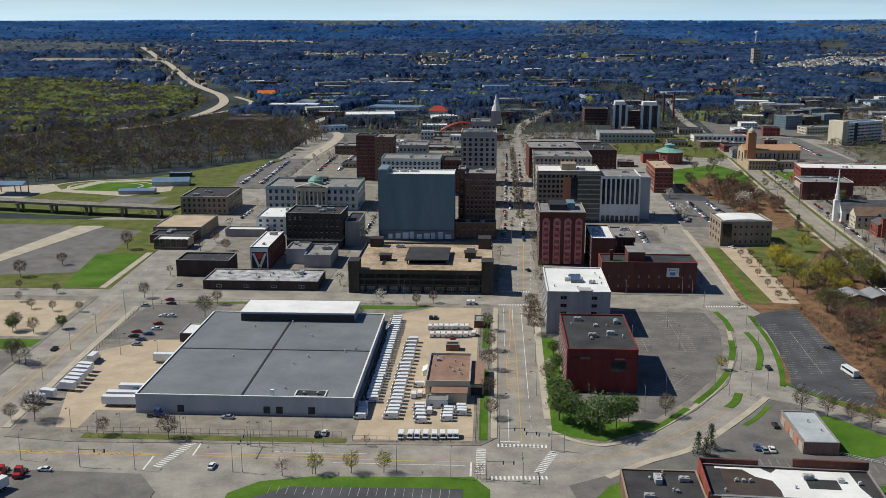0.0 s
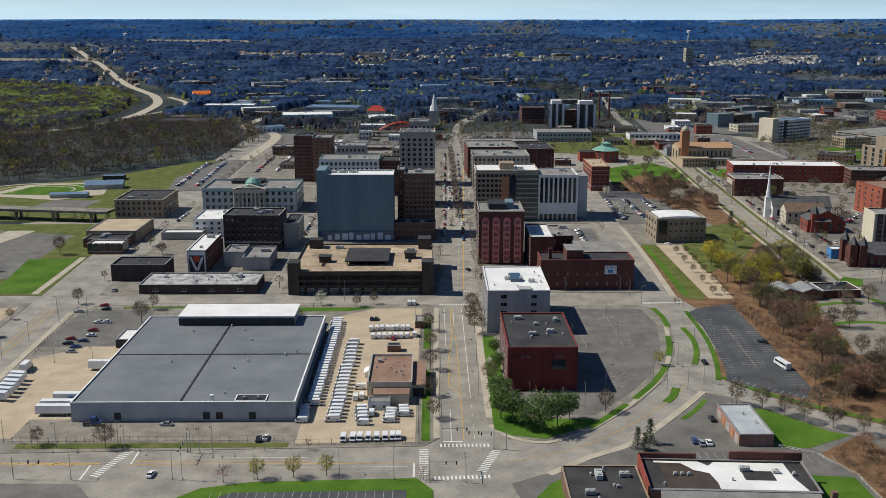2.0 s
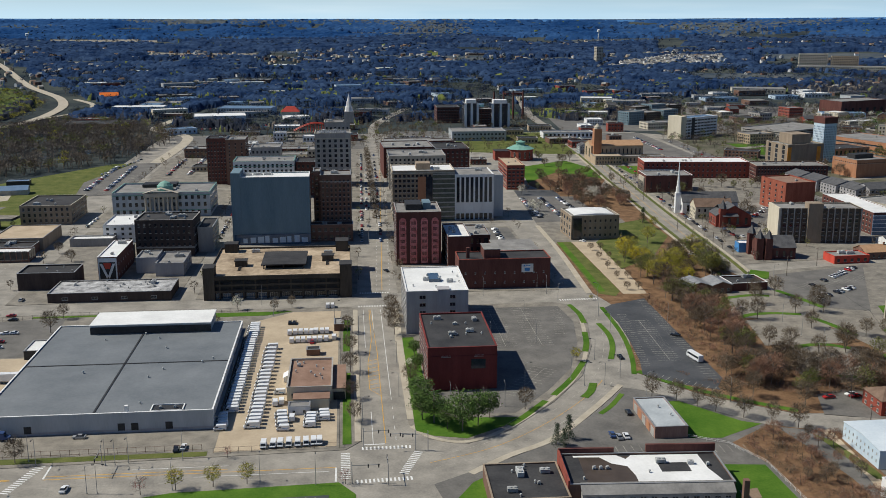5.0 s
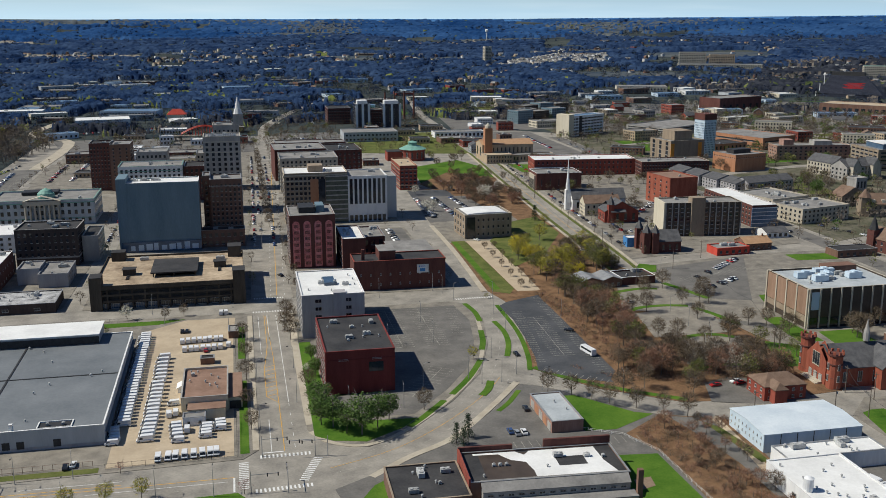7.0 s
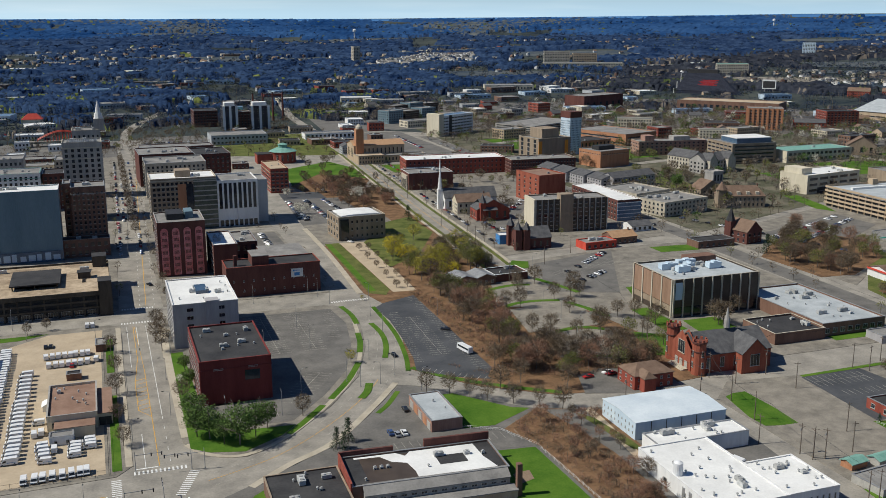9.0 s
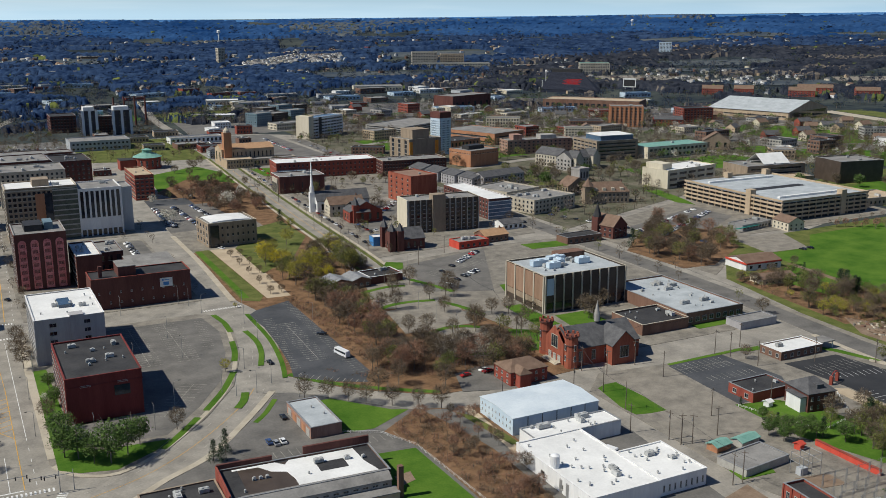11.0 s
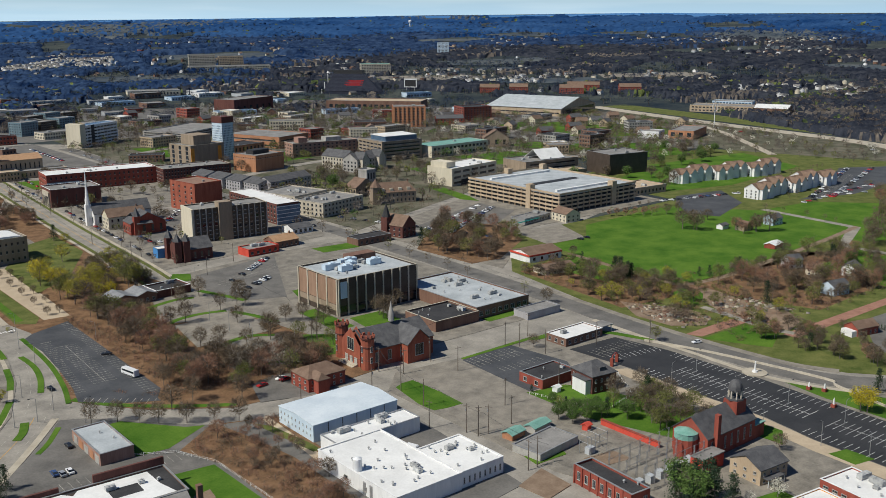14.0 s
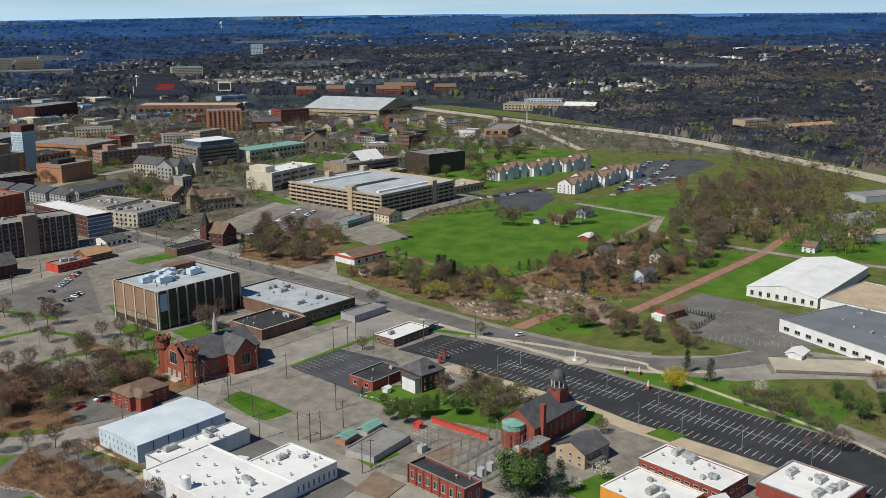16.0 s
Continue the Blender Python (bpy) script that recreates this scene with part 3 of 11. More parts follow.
area("pavement_3", "concrete block between the side streets", "pavement", CONCRETE, 0.2, (-170, 480), (-94, 482), (-88, 488), (-84, 640), (-92, 648), (-172, 648))
area("pavement_4", "concrete block of the tall banks", "pavement", CONCRETE, 0.2, (-76, 598), (2, 598), (8, 700), (4, 704), (-76, 704))
area("pavement_5", "concrete block behind the courthouse", "pavement", CONCRETE, 0.2, (-176, 662), (-92, 662), (-90, 800), (-176, 800))
area("pavement_6", "concrete block with older commercial houses", "pavement", CONCRETE, 0.2, (-78, 716), (7, 716), (14, 860), (-78, 860))
area("pavement_7", "concrete block at the far end of town", "pavement", CONCRETE, 0.2, (-172, 815), (-90, 815), (-78, 880), (14, 880), (20, 1040), (-172, 1040))
area("pavement_8", "concrete block east of the main street", "pavement", CONCRETE, 0.2, (24, 484), (108, 482), (108, 640), (24, 640))
area("pavement_9", "concrete block of offices", "pavement", CONCRETE, 0.2, (26, 654), (108, 654), (108, 770), (30, 770))
area("pavement_10", "concrete block of red brick shops", "pavement", CONCRETE, 0.2, (31, 786), (110, 786), (112, 1030), (37, 1030))
area("pavement_11", "kerbed block with lawn beside the curved avenue", "pavement", CONCRETE, 0.2, (19, 318), (25, 305), (38, 300), (54, 310), (74, 333), (91, 359), (103, 393), (110, 430), (106, 456), (100, 460), (24, 460), (19, 455))
area("pavement_12", "asphalt ground beside the curved avenue", "pavement", ASPHALT_LOT, 0.2, (49, 287), (66, 298), (87, 322), (104, 345), (122, 330), (150, 303), (172, 297), (208, 296), (198, 200), (110, 190), (30, 240), (24, 272))
area("ground_1", "brushy slope between avenue and church", "ground", BRUSH, 0.2, (112, 361), (131, 334), (158, 314), (200, 310), (222, 312), (240, 330), (225, 420), (206, 540), (208, 640), (224, 780), (135, 780), (128, 640), (124, 474), (128, 455), (122, 400))
area("pavement_13", "kerbed block of churches and apartments", "pavement", CONCRETE, 0.2, (224, 524), (345, 540), (352, 560), (352, 690), (240, 690), (229, 640))
area("pavement_14", "office block paving with thin lawns", "pavement", CONCRETE, 0.2, (232, 330), (262, 322), (330, 322), (342, 335), (348, 400), (348, 520), (300, 520), (228, 508), (214, 440))
area("pavement_15", "kerbed museum block", "pavement", CONCRETE, 0.2, (242, 706), (352, 706), (352, 880), (250, 905))
area("pavement_16", "kerbed campus block", "pavement", ASPHALT_LOT, 0.2, (252, 915), (352, 915), (352, 1160), (262, 1160))
area("pavement_17", "campus lawns and paths", "pavement", CAMPUS, 0.2, (372, 540), (520, 600), (620, 640), (820, 700), (780, 1000), (380, 1180), (368, 900))
area("pavement_18", "block with parking deck", "pavement", CONCRETE, 0.2, (376, 400), (470, 470), (505, 470), (620, 475), (630, 590), (520, 590), (372, 530))
area("ground_2", "open ground with grass and rubble beside the avenue", "ground", GRASS_DRY, 0.2, (357, 262), (357, 228), (360, 203), (368, 185), (384, 165), (410, 152), (430, 80), (700, 60), (1000, 300), (900, 640), (640, 600), (628, 470), (505, 462), (440, 462), (376, 392), (362, 320), (352, 290))
area("pavement_19", "block with church and house beside the dark lot", "pavement", CONCRETE, 0.2, (212, 290), (226, 304), (262, 300), (298, 302), (326, 300), (336, 282), (340, 240), (340, 190), (352, 170), (366, 150), (366, 110), (330, 60), (250, 60), (212, 200))
area("pavement_20", "yard behind the lot in front", "pavement", ASPHALT_LOT, 0.2, (-210, 276), (-108, 273), (-100, 262), (-98, 200), (-210, 200))
area("pavement_21", "kerbed lawn and lot in front", "pavement", GRASS, 0.2, (-78, 262), (-70, 270), (-55, 274), (-5, 276), (0, 268), (0, 200), (-78, 200))
area("ground_3", "lawns and lots west of the avenue", "ground", CONCRETE, 0.2, (-192, 300), (-196, 400), (-199, 466), (-330, 466), (-330, 300))
area("ground_4", "lawns and lots beyond the cross street", "ground", GRASS_DRY, 0.2, (-199, 480), (-203, 560), (-204, 640), (-232, 655), (-400, 655), (-400, 480))
area("ground_5", "riverside park of thin grass", "ground", GRASS_DRY, 0.2, (-205, 700), (-205, 960), (-225, 955), (-300, 840), (-430, 770), (-480, 700), (-300, 665), (-215, 662))

# lots and lawns lying on the blocks
area("parking_1", "tan concrete yard of the postal depot", "parking lot", TAN_LOT, 0.24, (-46, 301), (-6, 302), (-6, 428), (-5, 455), (-28, 455), (-47, 440), (-48, 341))
area("parking_2", "tan concrete truck yard beside the warehouse", "parking lot", TAN_LOT, 0.24, (-150, 306), (-166, 359), (-166, 384), (-149, 400), (-128, 400), (-128, 306))
area("parking_3", "worn gravelly strip in front of the warehouse", "parking lot", GRAVEL, 0.25, (-142, 304), (-46, 304), (-46, 322), (-142, 322))
area("parking_4", "grey car park beside the warehouse", "parking lot", ASPHALT_LOT, 0.24, (-170, 400), (-168, 452), (-134, 456), (-130, 402))
area("lawn_1", "bright green lawn on a street corner", "lawn", GRASS, 0.26, (-226, 484), (-206, 484), (-208, 556), (-236, 556))
area("parking_5", "empty weathered grey car park", "parking lot", ASPHALT_LOT, 0.24, (-275, 504), (-229, 512), (-232, 620), (-292, 636), (-370, 636), (-300, 504))
area("path_1", "pinkish gravel path across the car park", "path", PAVING, 0.27, (-300, 512), (-290, 512), (-262, 634), (-280, 634))
area("parking_6", "tan paved car park with planted islands", "parking lot", TAN_LOT, 0.24, (-300, 402), (-200, 402), (-202, 458), (-300, 456))
area("lawn_2", "green lawn beside the avenue", "lawn", GRASS, 0.26, (-300, 385), (-198, 385), (-197, 398), (-300, 398))
area("parking_7", "striped asphalt car park beside the lawn", "parking lot", ASPHALT_LOT, 0.24, (-330, 340), (-196, 340), (-197, 382), (-330, 382))
area("parking_8", "grey striped car park beside the red building", "parking lot", ASPHALT_LOT, 0.24, (30, 325), (58, 324), (74, 344), (88, 367), (98, 398), (103, 428), (101, 453), (54, 453), (54, 348), (30, 346))
area("lawn_3", "corner lawn under the trees", "lawn", GRASS, 0.26, (21, 312), (27, 307), (38, 304), (52, 313), (58, 320), (32, 322), (28, 348), (27, 412), (22, 412))
area("lawn_4", "lawn strip along the main street", "lawn", GRASS, 0.26, (-4, 303), (-1, 303), (-1, 370), (-4, 370))
area("lawn_5", "lawn strip along the main street", "lawn", GRASS, 0.26, (-4, 396), (-1, 396), (-1, 440), (-4, 440))
area("lawn_6", "lawn strip behind the warehouse", "lawn", GRASS, 0.26, (-90, 450), (-40, 451), (-28, 457), (-90, 457))
area("lawn_7", "lawn beside the warehouse car park", "lawn", GRASS, 0.26, (-150, 456.5), (-120, 456.5), (-118, 459), (-150, 459))
area("pavement_22", "concrete footway along the warehouse fence", "pavement", GRASS_DRY, 0.25, (-138, 298), (-48, 298.5), (-48, 302), (-138, 302))
area("parking_9", "dark striped car park beside the brush", "parking lot", ASPHALT_DARK, 0.24, (130, 452), (147, 450), (145, 350), (139, 340), (118, 362), (126, 400))
area("plaza", "tan gravel promenade with small trees", "plaza", TAN_LOT, 0.262, (139, 590), (156, 587), (151.5, 470), (139, 471))
area("lawn_8", "long lawn strip beside the promenade", "lawn", GRASS_DRY, 0.26, (129.5, 590), (138.6, 590), (138.6, 476), (134, 467), (126.5, 473))
strip("verge_7", "low green planting beside the promenade", "verge", GRASS, 0.275, 3.4, [(131.5, 588), (130.5, 530), (129.5, 476)])
area("lawn_9", "sloping lawn behind the stone building", "lawn", GRASS_DRY, 0.26, (154, 586), (182, 640), (206, 655), (205, 600), (180, 550), (152, 520))
area("lawn_10", "brown brushy hill below the college street", "lawn", BRUSH, 0.25, (150, 808), (186, 868), (226, 830), (207, 785), (216, 712), (196, 684), (171, 704))
area("parking_53", "asphalt lot behind the stone hall", "parking lot", ASPHALT_DARK, 0.255, (130, 664), (168, 664), (166, 776), (134, 776))
area("lawn_11", "bright green slope beside the brick tower", "lawn", GRASS, 0.275, (152, 812), (186, 864), (222, 826), (228, 880), (212, 938), (160, 900))
area("parking_10", "car park behind the stone building", "parking lot", ASPHALT_LOT, 0.25, (128, 650), (180, 655), (176, 745), (134, 750))
area("parking_11", "pale concrete car park with kerbed islands", "parking lot", GRAVEL, 0.25, (180, 428), (194, 472), (216, 476), (228, 440), (208, 416))
area("parking_12", "pale concrete car park with kerbed islands", "parking lot", GRAVEL, 0.25, (176, 352), (192, 384), (216, 380), (204, 340))
area("parking_13", "grey car park beside the apartment house", "parking lot", ASPHALT_LOT, 0.25, (232, 500), (292, 516), (250, 430), (217, 444))
area("parking_14", "asphalt yard of the small garage building", "parking lot", ASPHALT_LOT, 0.25, (76, 297), (92, 320), (100, 331), (104, 331), (104, 293), (84, 284))
area("lawn_12", "bright lawn beside the garage building", "lawn", GRASS, 0.26, (113, 329), (120, 329), (136, 309), (142, 306), (124, 296), (113, 297))
area("parking_15", "small striped car park", "parking lot", ASPHALT_LOT, 0.25, (116, 294), (127, 294), (131, 276), (113, 278))
area("lawn_13", "bright lawn with a low fence", "lawn", GRASS, 0.26, (113, 277), (130, 275), (131, 225), (108, 225))
area("ground_6", "tangled dead brush slope", "ground", BRUSH, 0.28, (126, 292), (144, 305), (166, 296), (164, 262), (160, 215), (132, 215), (132, 274))
area("drive", "grey asphalt drive beside the white factory", "drive", ASPHALT_LOT, 0.29, (146, 303), (160, 298), (160, 262), (158, 215), (152, 215), (153, 262), (150, 285))
area("lawn_14", "rounded corner lawn by the crossroads", "lawn", GRASS, 0.26, (30, 262), (36, 272), (46, 280), (54, 284), (62, 276), (60, 252))
area("parking_16", "cracked grey lot opposite the church", "parking lot", GRAVEL, 0.25, (221, 292), (228, 298), (256, 298), (252, 264), (256, 240), (228, 226), (214, 238))
area("lawn_15", "grass island in the cracked lot", "lawn", GRASS, 0.28, (216.5, 291), (221, 293), (226.5, 293), (227, 275), (226, 261.5), (218.5, 262), (213.5, 263.5), (213, 272))
strip("pavement_64", "tan walk beside the pale blue warehouse", "pavement", TAN_LOT, 0.32, 3.2, [(162, 299), (161, 285), (160, 268), (158.6, 256)])
for k, off in enumerate((7.6, -7.6)):
    strip("verge_%d" % (40 + k), "mown verge of the college street", "verge", GRASS_DRY, 0.285, 2.2, [(207 + off, 470), (214 + off, 540), (221 + off, 660), (232 + off, 820), (244 + off, 985)])
    strip("pavement_%d" % (65 + k), "pale footway of the college street", "pavement", PAVING, 0.29, 1.8, [(207 + off * 1.36, 470), (214 + off * 1.36, 540), (221 + off * 1.36, 660), (232 + off * 1.36, 820), (244 + off * 1.36, 985)])
area("parking_17", "dark striped car park by the red flat building", "parking lot", ASPHALT_DARK, 0.26, (257, 298), (286, 300), (290, 268), (280, 252), (254, 254))
area("parking_18", "fresh black car park with white stalls", "parking lot", ASPHALT_NEW, 0.26, (302, 278), (330, 276), (334, 250), (334.6, 202), (332.8, 178), (331.4, 135), (329, 90), (324, 50), (290, 52), (295.6, 118), (297.8, 159), (302, 181), (302, 205), (304, 246))
area("pavement_23", "tan concrete walk along the black lot", "pavement", TAN_LOT, 0.27, (296, 250), (303, 246), (301.4, 205), (301.4, 182), (297.2, 159), (295, 118), (289, 52), (281, 54), (287, 118), (289.4, 155), (293.5, 182), (292.6, 205))
area("lawn_16", "green lawn beside the black lot", "lawn", GRASS, 0.27, (338.6, 195), (348, 174), (358, 150), (366, 128), (360, 100), (331, 100), (332.8, 136), (334.4, 158), (335.6, 177))
area("lawn_17", "garden lawn of the brick house", "lawn", GRASS, 0.26, (252, 254), (270, 250), (282, 222), (286, 200), (262, 190), (252, 222))
area("field", "wide bright green playing field", "field", GRASS, 0.26, (436, 424), (474, 424), (502, 450), (600, 456), (640, 400), (640, 326), (521, 313.5), (466, 309), (430, 310.5), (427, 316), (428.5, 338))
area("field_2", "green strip beside the field", "field", GRASS, 0.26, (398, 385), (430, 398), (436, 392), (424, 345), (400, 340))
area("parking_19", "pale gravel square beside the field", "parking lot", GRAVEL, 0.25, (448, 466), (490, 462), (473, 424), (440, 426))
strip("path_2", "sandy path along the field", "path", MUD, 0.28, 4.2, [(432, 400), (426, 345), (424, 320), (427, 311), (440, 307.5), (466, 306.5), (521, 311), (580, 317), (640, 325)])
area("path_3", "red brick side street", "path", BRICK_PATH, 0.27, (358, 258), (394, 258), (394, 250), (361, 251))
area("path_4", "red brick lane with pale joints", "path", BRICK_PATH, 0.27, (392, 229), (498, 227), (575, 226), (680, 238), (680, 231), (575, 220), (498, 221), (392, 222))
area("lawn_18", "green corner lawn", "lawn", GRASS, 0.26, (359, 249), (392, 249), (392, 231), (372, 222), (366, 234))
area("lawn_19", "green lawn along the brick lane", "lawn", GRASS, 0.26, (470, 219), (572, 218), (572, 196), (522, 186), (470, 190))
area("lawn_20", "green lawn beyond the brick lane", "lawn", GRASS, 0.26, (505, 230), (570, 229), (576, 290), (520, 285))
area("lawn_21", "wide green lawn with few trees", "lawn", GRASS, 0.26, (590, 300), (640, 285), (760, 330), (700, 395), (650, 400))
area("lawn_22", "green field far down the lane", "lawn", GRASS, 0.26, (586, 228), (680, 240), (760, 280), (700, 170), (600, 150), (590, 200))
area("road_1", "grey asphalt cross lane", "road", ASPHALT, 0.27, (576, 300), (582, 300), (584, 230), (584, 200), (594, 120), (588, 120), (578, 200), (578, 240))
area("road_2", "grey lane beside the lawns", "road", ASPHALT, 0.27, (582, 300), (640, 322), (648, 400), (642, 402), (634, 328), (576, 304))
area("parking_20", "grey car park of the white hall", "parking lot", ASPHALT_LOT, 0.25, (440, 216), (470, 214), (468, 186), (462, 158), (470, 130), (430, 128), (398, 150), (404, 191))
area("ground_7", "muddy cleared ground with rubble", "ground", MUD, 0.26, (426, 306), (431, 298), (427, 277), (430, 252), (415, 234), (399, 230), (396, 249), (402, 272), (408, 284))
area("ground_19", "rubble and bare soil beside the avenue", "ground", MUD, 0.255, (376, 312), (384, 296), (392, 282), (389, 266), (376, 260), (363, 270), (363, 291))
area("lawn_28", "small rounded lawn by the cleared ground", "lawn", GRASS, 0.27, (404, 300), (412, 306), (420, 307), (424, 300), (420, 293), (413, 288), (402, 283), (396, 290))
strip("path_5", "worn asphalt lane through the cleared ground", "path", ASPHALT, 0.275, 4.5, [(400, 279), (398, 262), (395, 240), (397, 226)])
area("parking_21", "car park of the white row houses", "parking lot", ASPHALT_DARK, 0.25, (700, 405), (740, 410), (880, 470), (930, 440), (910, 405), (760, 390))
area("parking_22", "small striped car park by the field", "parking lot", ASPHALT_DARK, 0.3, (617, 460), (640, 478), (690, 470), (656, 427), (597, 407), (590, 431))
area("lawn_23", "grass round the row houses", "lawn", GRASS, 0.26, (640, 500), (720, 480), (860, 500), (900, 590), (760, 600), (660, 560))
area("parking_23", "staff car park behind the courthouse", "parking lot", ASPHALT_LOT, 0.27, (-215, 780), (-180, 790), (-180, 960), (-205, 960), (-225, 850))
area("lawn_24", "round amphitheatre lawn", "lawn", GRASS, 0.28, (-345, 770), (-300, 765), (-282, 790), (-290, 820), (-330, 810))
area("path_5", "pale paving round the amphitheatre", "plaza", PAVING, 0.27, (-356, 764), (-290, 745), (-262, 770), (-268, 800), (-284, 830), (-340, 815))
area("parking_24", "asphalt lot in front of the lawn", "parking lot", ASPHALT_DARK, 0.25, (-72, 258), (-60, 267), (-8, 268), (-8, 200), (-72, 200))
area("parking_25", "lot along the tall red tower", "parking lot", CONCRETE, 0.25, (-176, 880), (-130, 880), (-130, 990), (-176, 990))
area("parking_26", "striped lot between offices and tower", "parking lot", ASPHALT_LOT, 0.25, (70, 568), (106, 568), (106, 636), (70, 636))
area("parking_27", "campus car park", "parking lot", ASPHALT_LOT, 0.25, (250, 1000), (350, 990), (350, 1120), (262, 1130))
area("parking_28", "campus car park", "parking lot", ASPHALT_LOT, 0.25, (420, 470), (500, 520), (500, 560), (400, 520))
area("parking_29", "grey lot between church and tower", "parking lot", ASPHALT_LOT, 0.25, (244, 596), (262, 600), (300, 660), (340, 660), (340, 690), (250, 690))
area("parking_30", "lot beside the twin towers", "parking lot", ASPHALT_LOT, 0.25, (40, 1060), (120, 1060), (120, 1200), (50, 1200))
area("lawn_25", "campus lawn", "lawn", GRASS, 0.26, (254, 850), (275, 850), (275, 895), (254, 900))
area("lawn_26", "worn campus lawn", "lawn", CAMPUS, 0.26, (500, 660), (560, 670), (560, 740), (490, 720))
area("lawn_27", "lawn before the parking deck", "lawn", GRASS, 0.26, (506, 566), (514, 588), (524, 632), (512, 634), (500, 580))
area("ground_17", "scrub ground between the avenue and the lots", "ground", BRUSH, 0.262, (368, 470), (390, 492), (436, 526), (456, 490), (437, 446), (391, 418), (370, 420))

# grass medians of the curved avenue
strip("median_1", "kerbed grass median in the avenue", "median", GRASS, 0.22, 2.4, [(114, 424), (114.5, 408), (112, 392), (107, 376)])
strip("median_2", "kerbed grass verge of the avenue", "verge", GRASS, 0.28, 2.0, [(122, 449), (120.7, 409), (116.4, 378), (111.6, 358)])
strip("verge_1", "grass verge inside the avenue", "verge", GRASS, 0.26, 2.6, [(107, 455), (108.5, 440), (107.5, 425)])
strip("verge_2", "grass verge inside the avenue", "verge", GRASS, 0.26, 2.6, [(104.5, 412), (102, 398), (98.5, 386)])
strip("verge_3", "grass verge inside the avenue", "verge", GRASS, 0.26, 2.6, [(95, 374), (86, 356), (75, 339)])
strip("verge_4", "grass verge inside the avenue", "verge", GRASS, 0.26, 2.6, [(71, 334), (61, 321), (54, 313)])
strip("median_3", "small kerbed grass island", "median", GRASS, 0.22, 3.0, [(86, 336), (90, 342), (93, 350)])
strip("verge_5", "grass verge outside the avenue", "verge", GRASS, 0.26, 2.0, [(88, 320), (94, 327), (101, 338)])
area("parking_54", "dark asphalt lot between avenue and brush", "parking lot", ASPHALT_DARK, 0.272, (122.5, 447), (128, 453), (147.4, 462), (144.5, 420), (143.2, 396), (139.7, 338), (127.6, 345), (114.8, 357), (118.2, 372), (121.6, 400), (123.6, 425))
strip("verge_6", "grass verge below the dark lot", "verge", GRASS, 0.26, 3.0, [(114, 361), (126, 344), (142, 329), (160, 316)])
strip("pavement_24", "pale footway inside the avenue", "pavement", PAVING, 0.25, 1.8, [(20, 316), (26, 306), (38, 301.5), (54, 312), (74, 336), (90, 362), (101, 394), (107, 428)])
strip("pavement_25", "pale footway along the main street", "pavement", PAVING, 0.25, 3.2, [(20.4, 322), (20.4, 400), (21, 456)])
strip("pavement_26", "pale footway along the main street", "pavement", PAVING, 0.25, 2.2, [(1.2, 305), (1.4, 400), (1.8, 456)])
strip("pavement_27", "pale footway along the avenue", "pavement", PAVING, 0.25, 3.0, [(-167, 305), (-171, 380), (-173, 450)])
strip("pavement_28", "pale footway beside the corner lawn", "pavement", PAVING, 0.27, 3.5, [(-203.5, 482), (-205.5, 560)])
strip("pavement_29", "pale footway", "pavement", PAVING, 0.25, 3.0, [(122, 474), (126, 560), (127, 640)])
strip("road_3", "asphalt street past the brush slope", "road", ASPHALT, 0.24, 11, [(101, 351), (116, 343), (129, 328), (152, 306), (172, 303), (212, 302)])
strip("road_4", "asphalt drive through the lawn car park", "road", ASPHALT_LOT, 0.27, 6, [(180, 420), (200, 412), (222, 400), (240, 388)])

# roads farther off
strip("highway", "pale concrete highway along the valley", "highway", PAVING, 0.8, 25, [(1180, 1050), (1120, 800), (1079, 569), (1020, 435), (954, 320), (900, 235), (800, 100)], n=8)
strip("highway_2", "highway ramp beside the valley", "highway", PAVING, 0.6, 9, [(1150, 900), (1060, 740), (980, 640), (910, 560)], n=8)
strip("highway_3", "grey highway climbing the wooded hill", "highway", PAVING, 1.2, 15, [(-900, 900), (-560, 1140), (-500, 1184), (-448, 1240), (-424, 1354), (-427, 1480), (-446, 1604), (-487, 1728), (-543, 1836), (-613, 1977), (-772, 2346), (-967, 2776), (-1097, 3054)], n=8, drape=True)
strip("highway_4", "looping highway ramp", "highway", PAVING, 1.0, 9, [(-426, 1375), (-398, 1450), (-388, 1520), (-402, 1610), (-452, 1700)], n=8, drape=True)
strip("road_5", "far street towards the river", "road", PAVING, 0.35, 12, [(-185, 960), (-185, 1160), (-240, 1250), (-230, 1400)], n=6)
strip("road_6", "far diagonal street", "road", ASPHALT, 0.35, 12, [(30, 1180), (40, 1300), (90, 1500), (160, 1700)], n=6, drape=True)
strip("road_7", "far street of the college", "road", ASPHALT, 0.35, 12, [(243, 1000), (252, 1180), (262, 1400), (300, 1700)], n=6, drape=True)
strip("river", "dark river between wooded banks", "river", WATER, 0.25, 18, [(-760, 820), (-560, 880), (-420, 930), (-300, 1010), (-240, 1100), (-200, 1220), (-60, 1300), (120, 1420)], n=6)

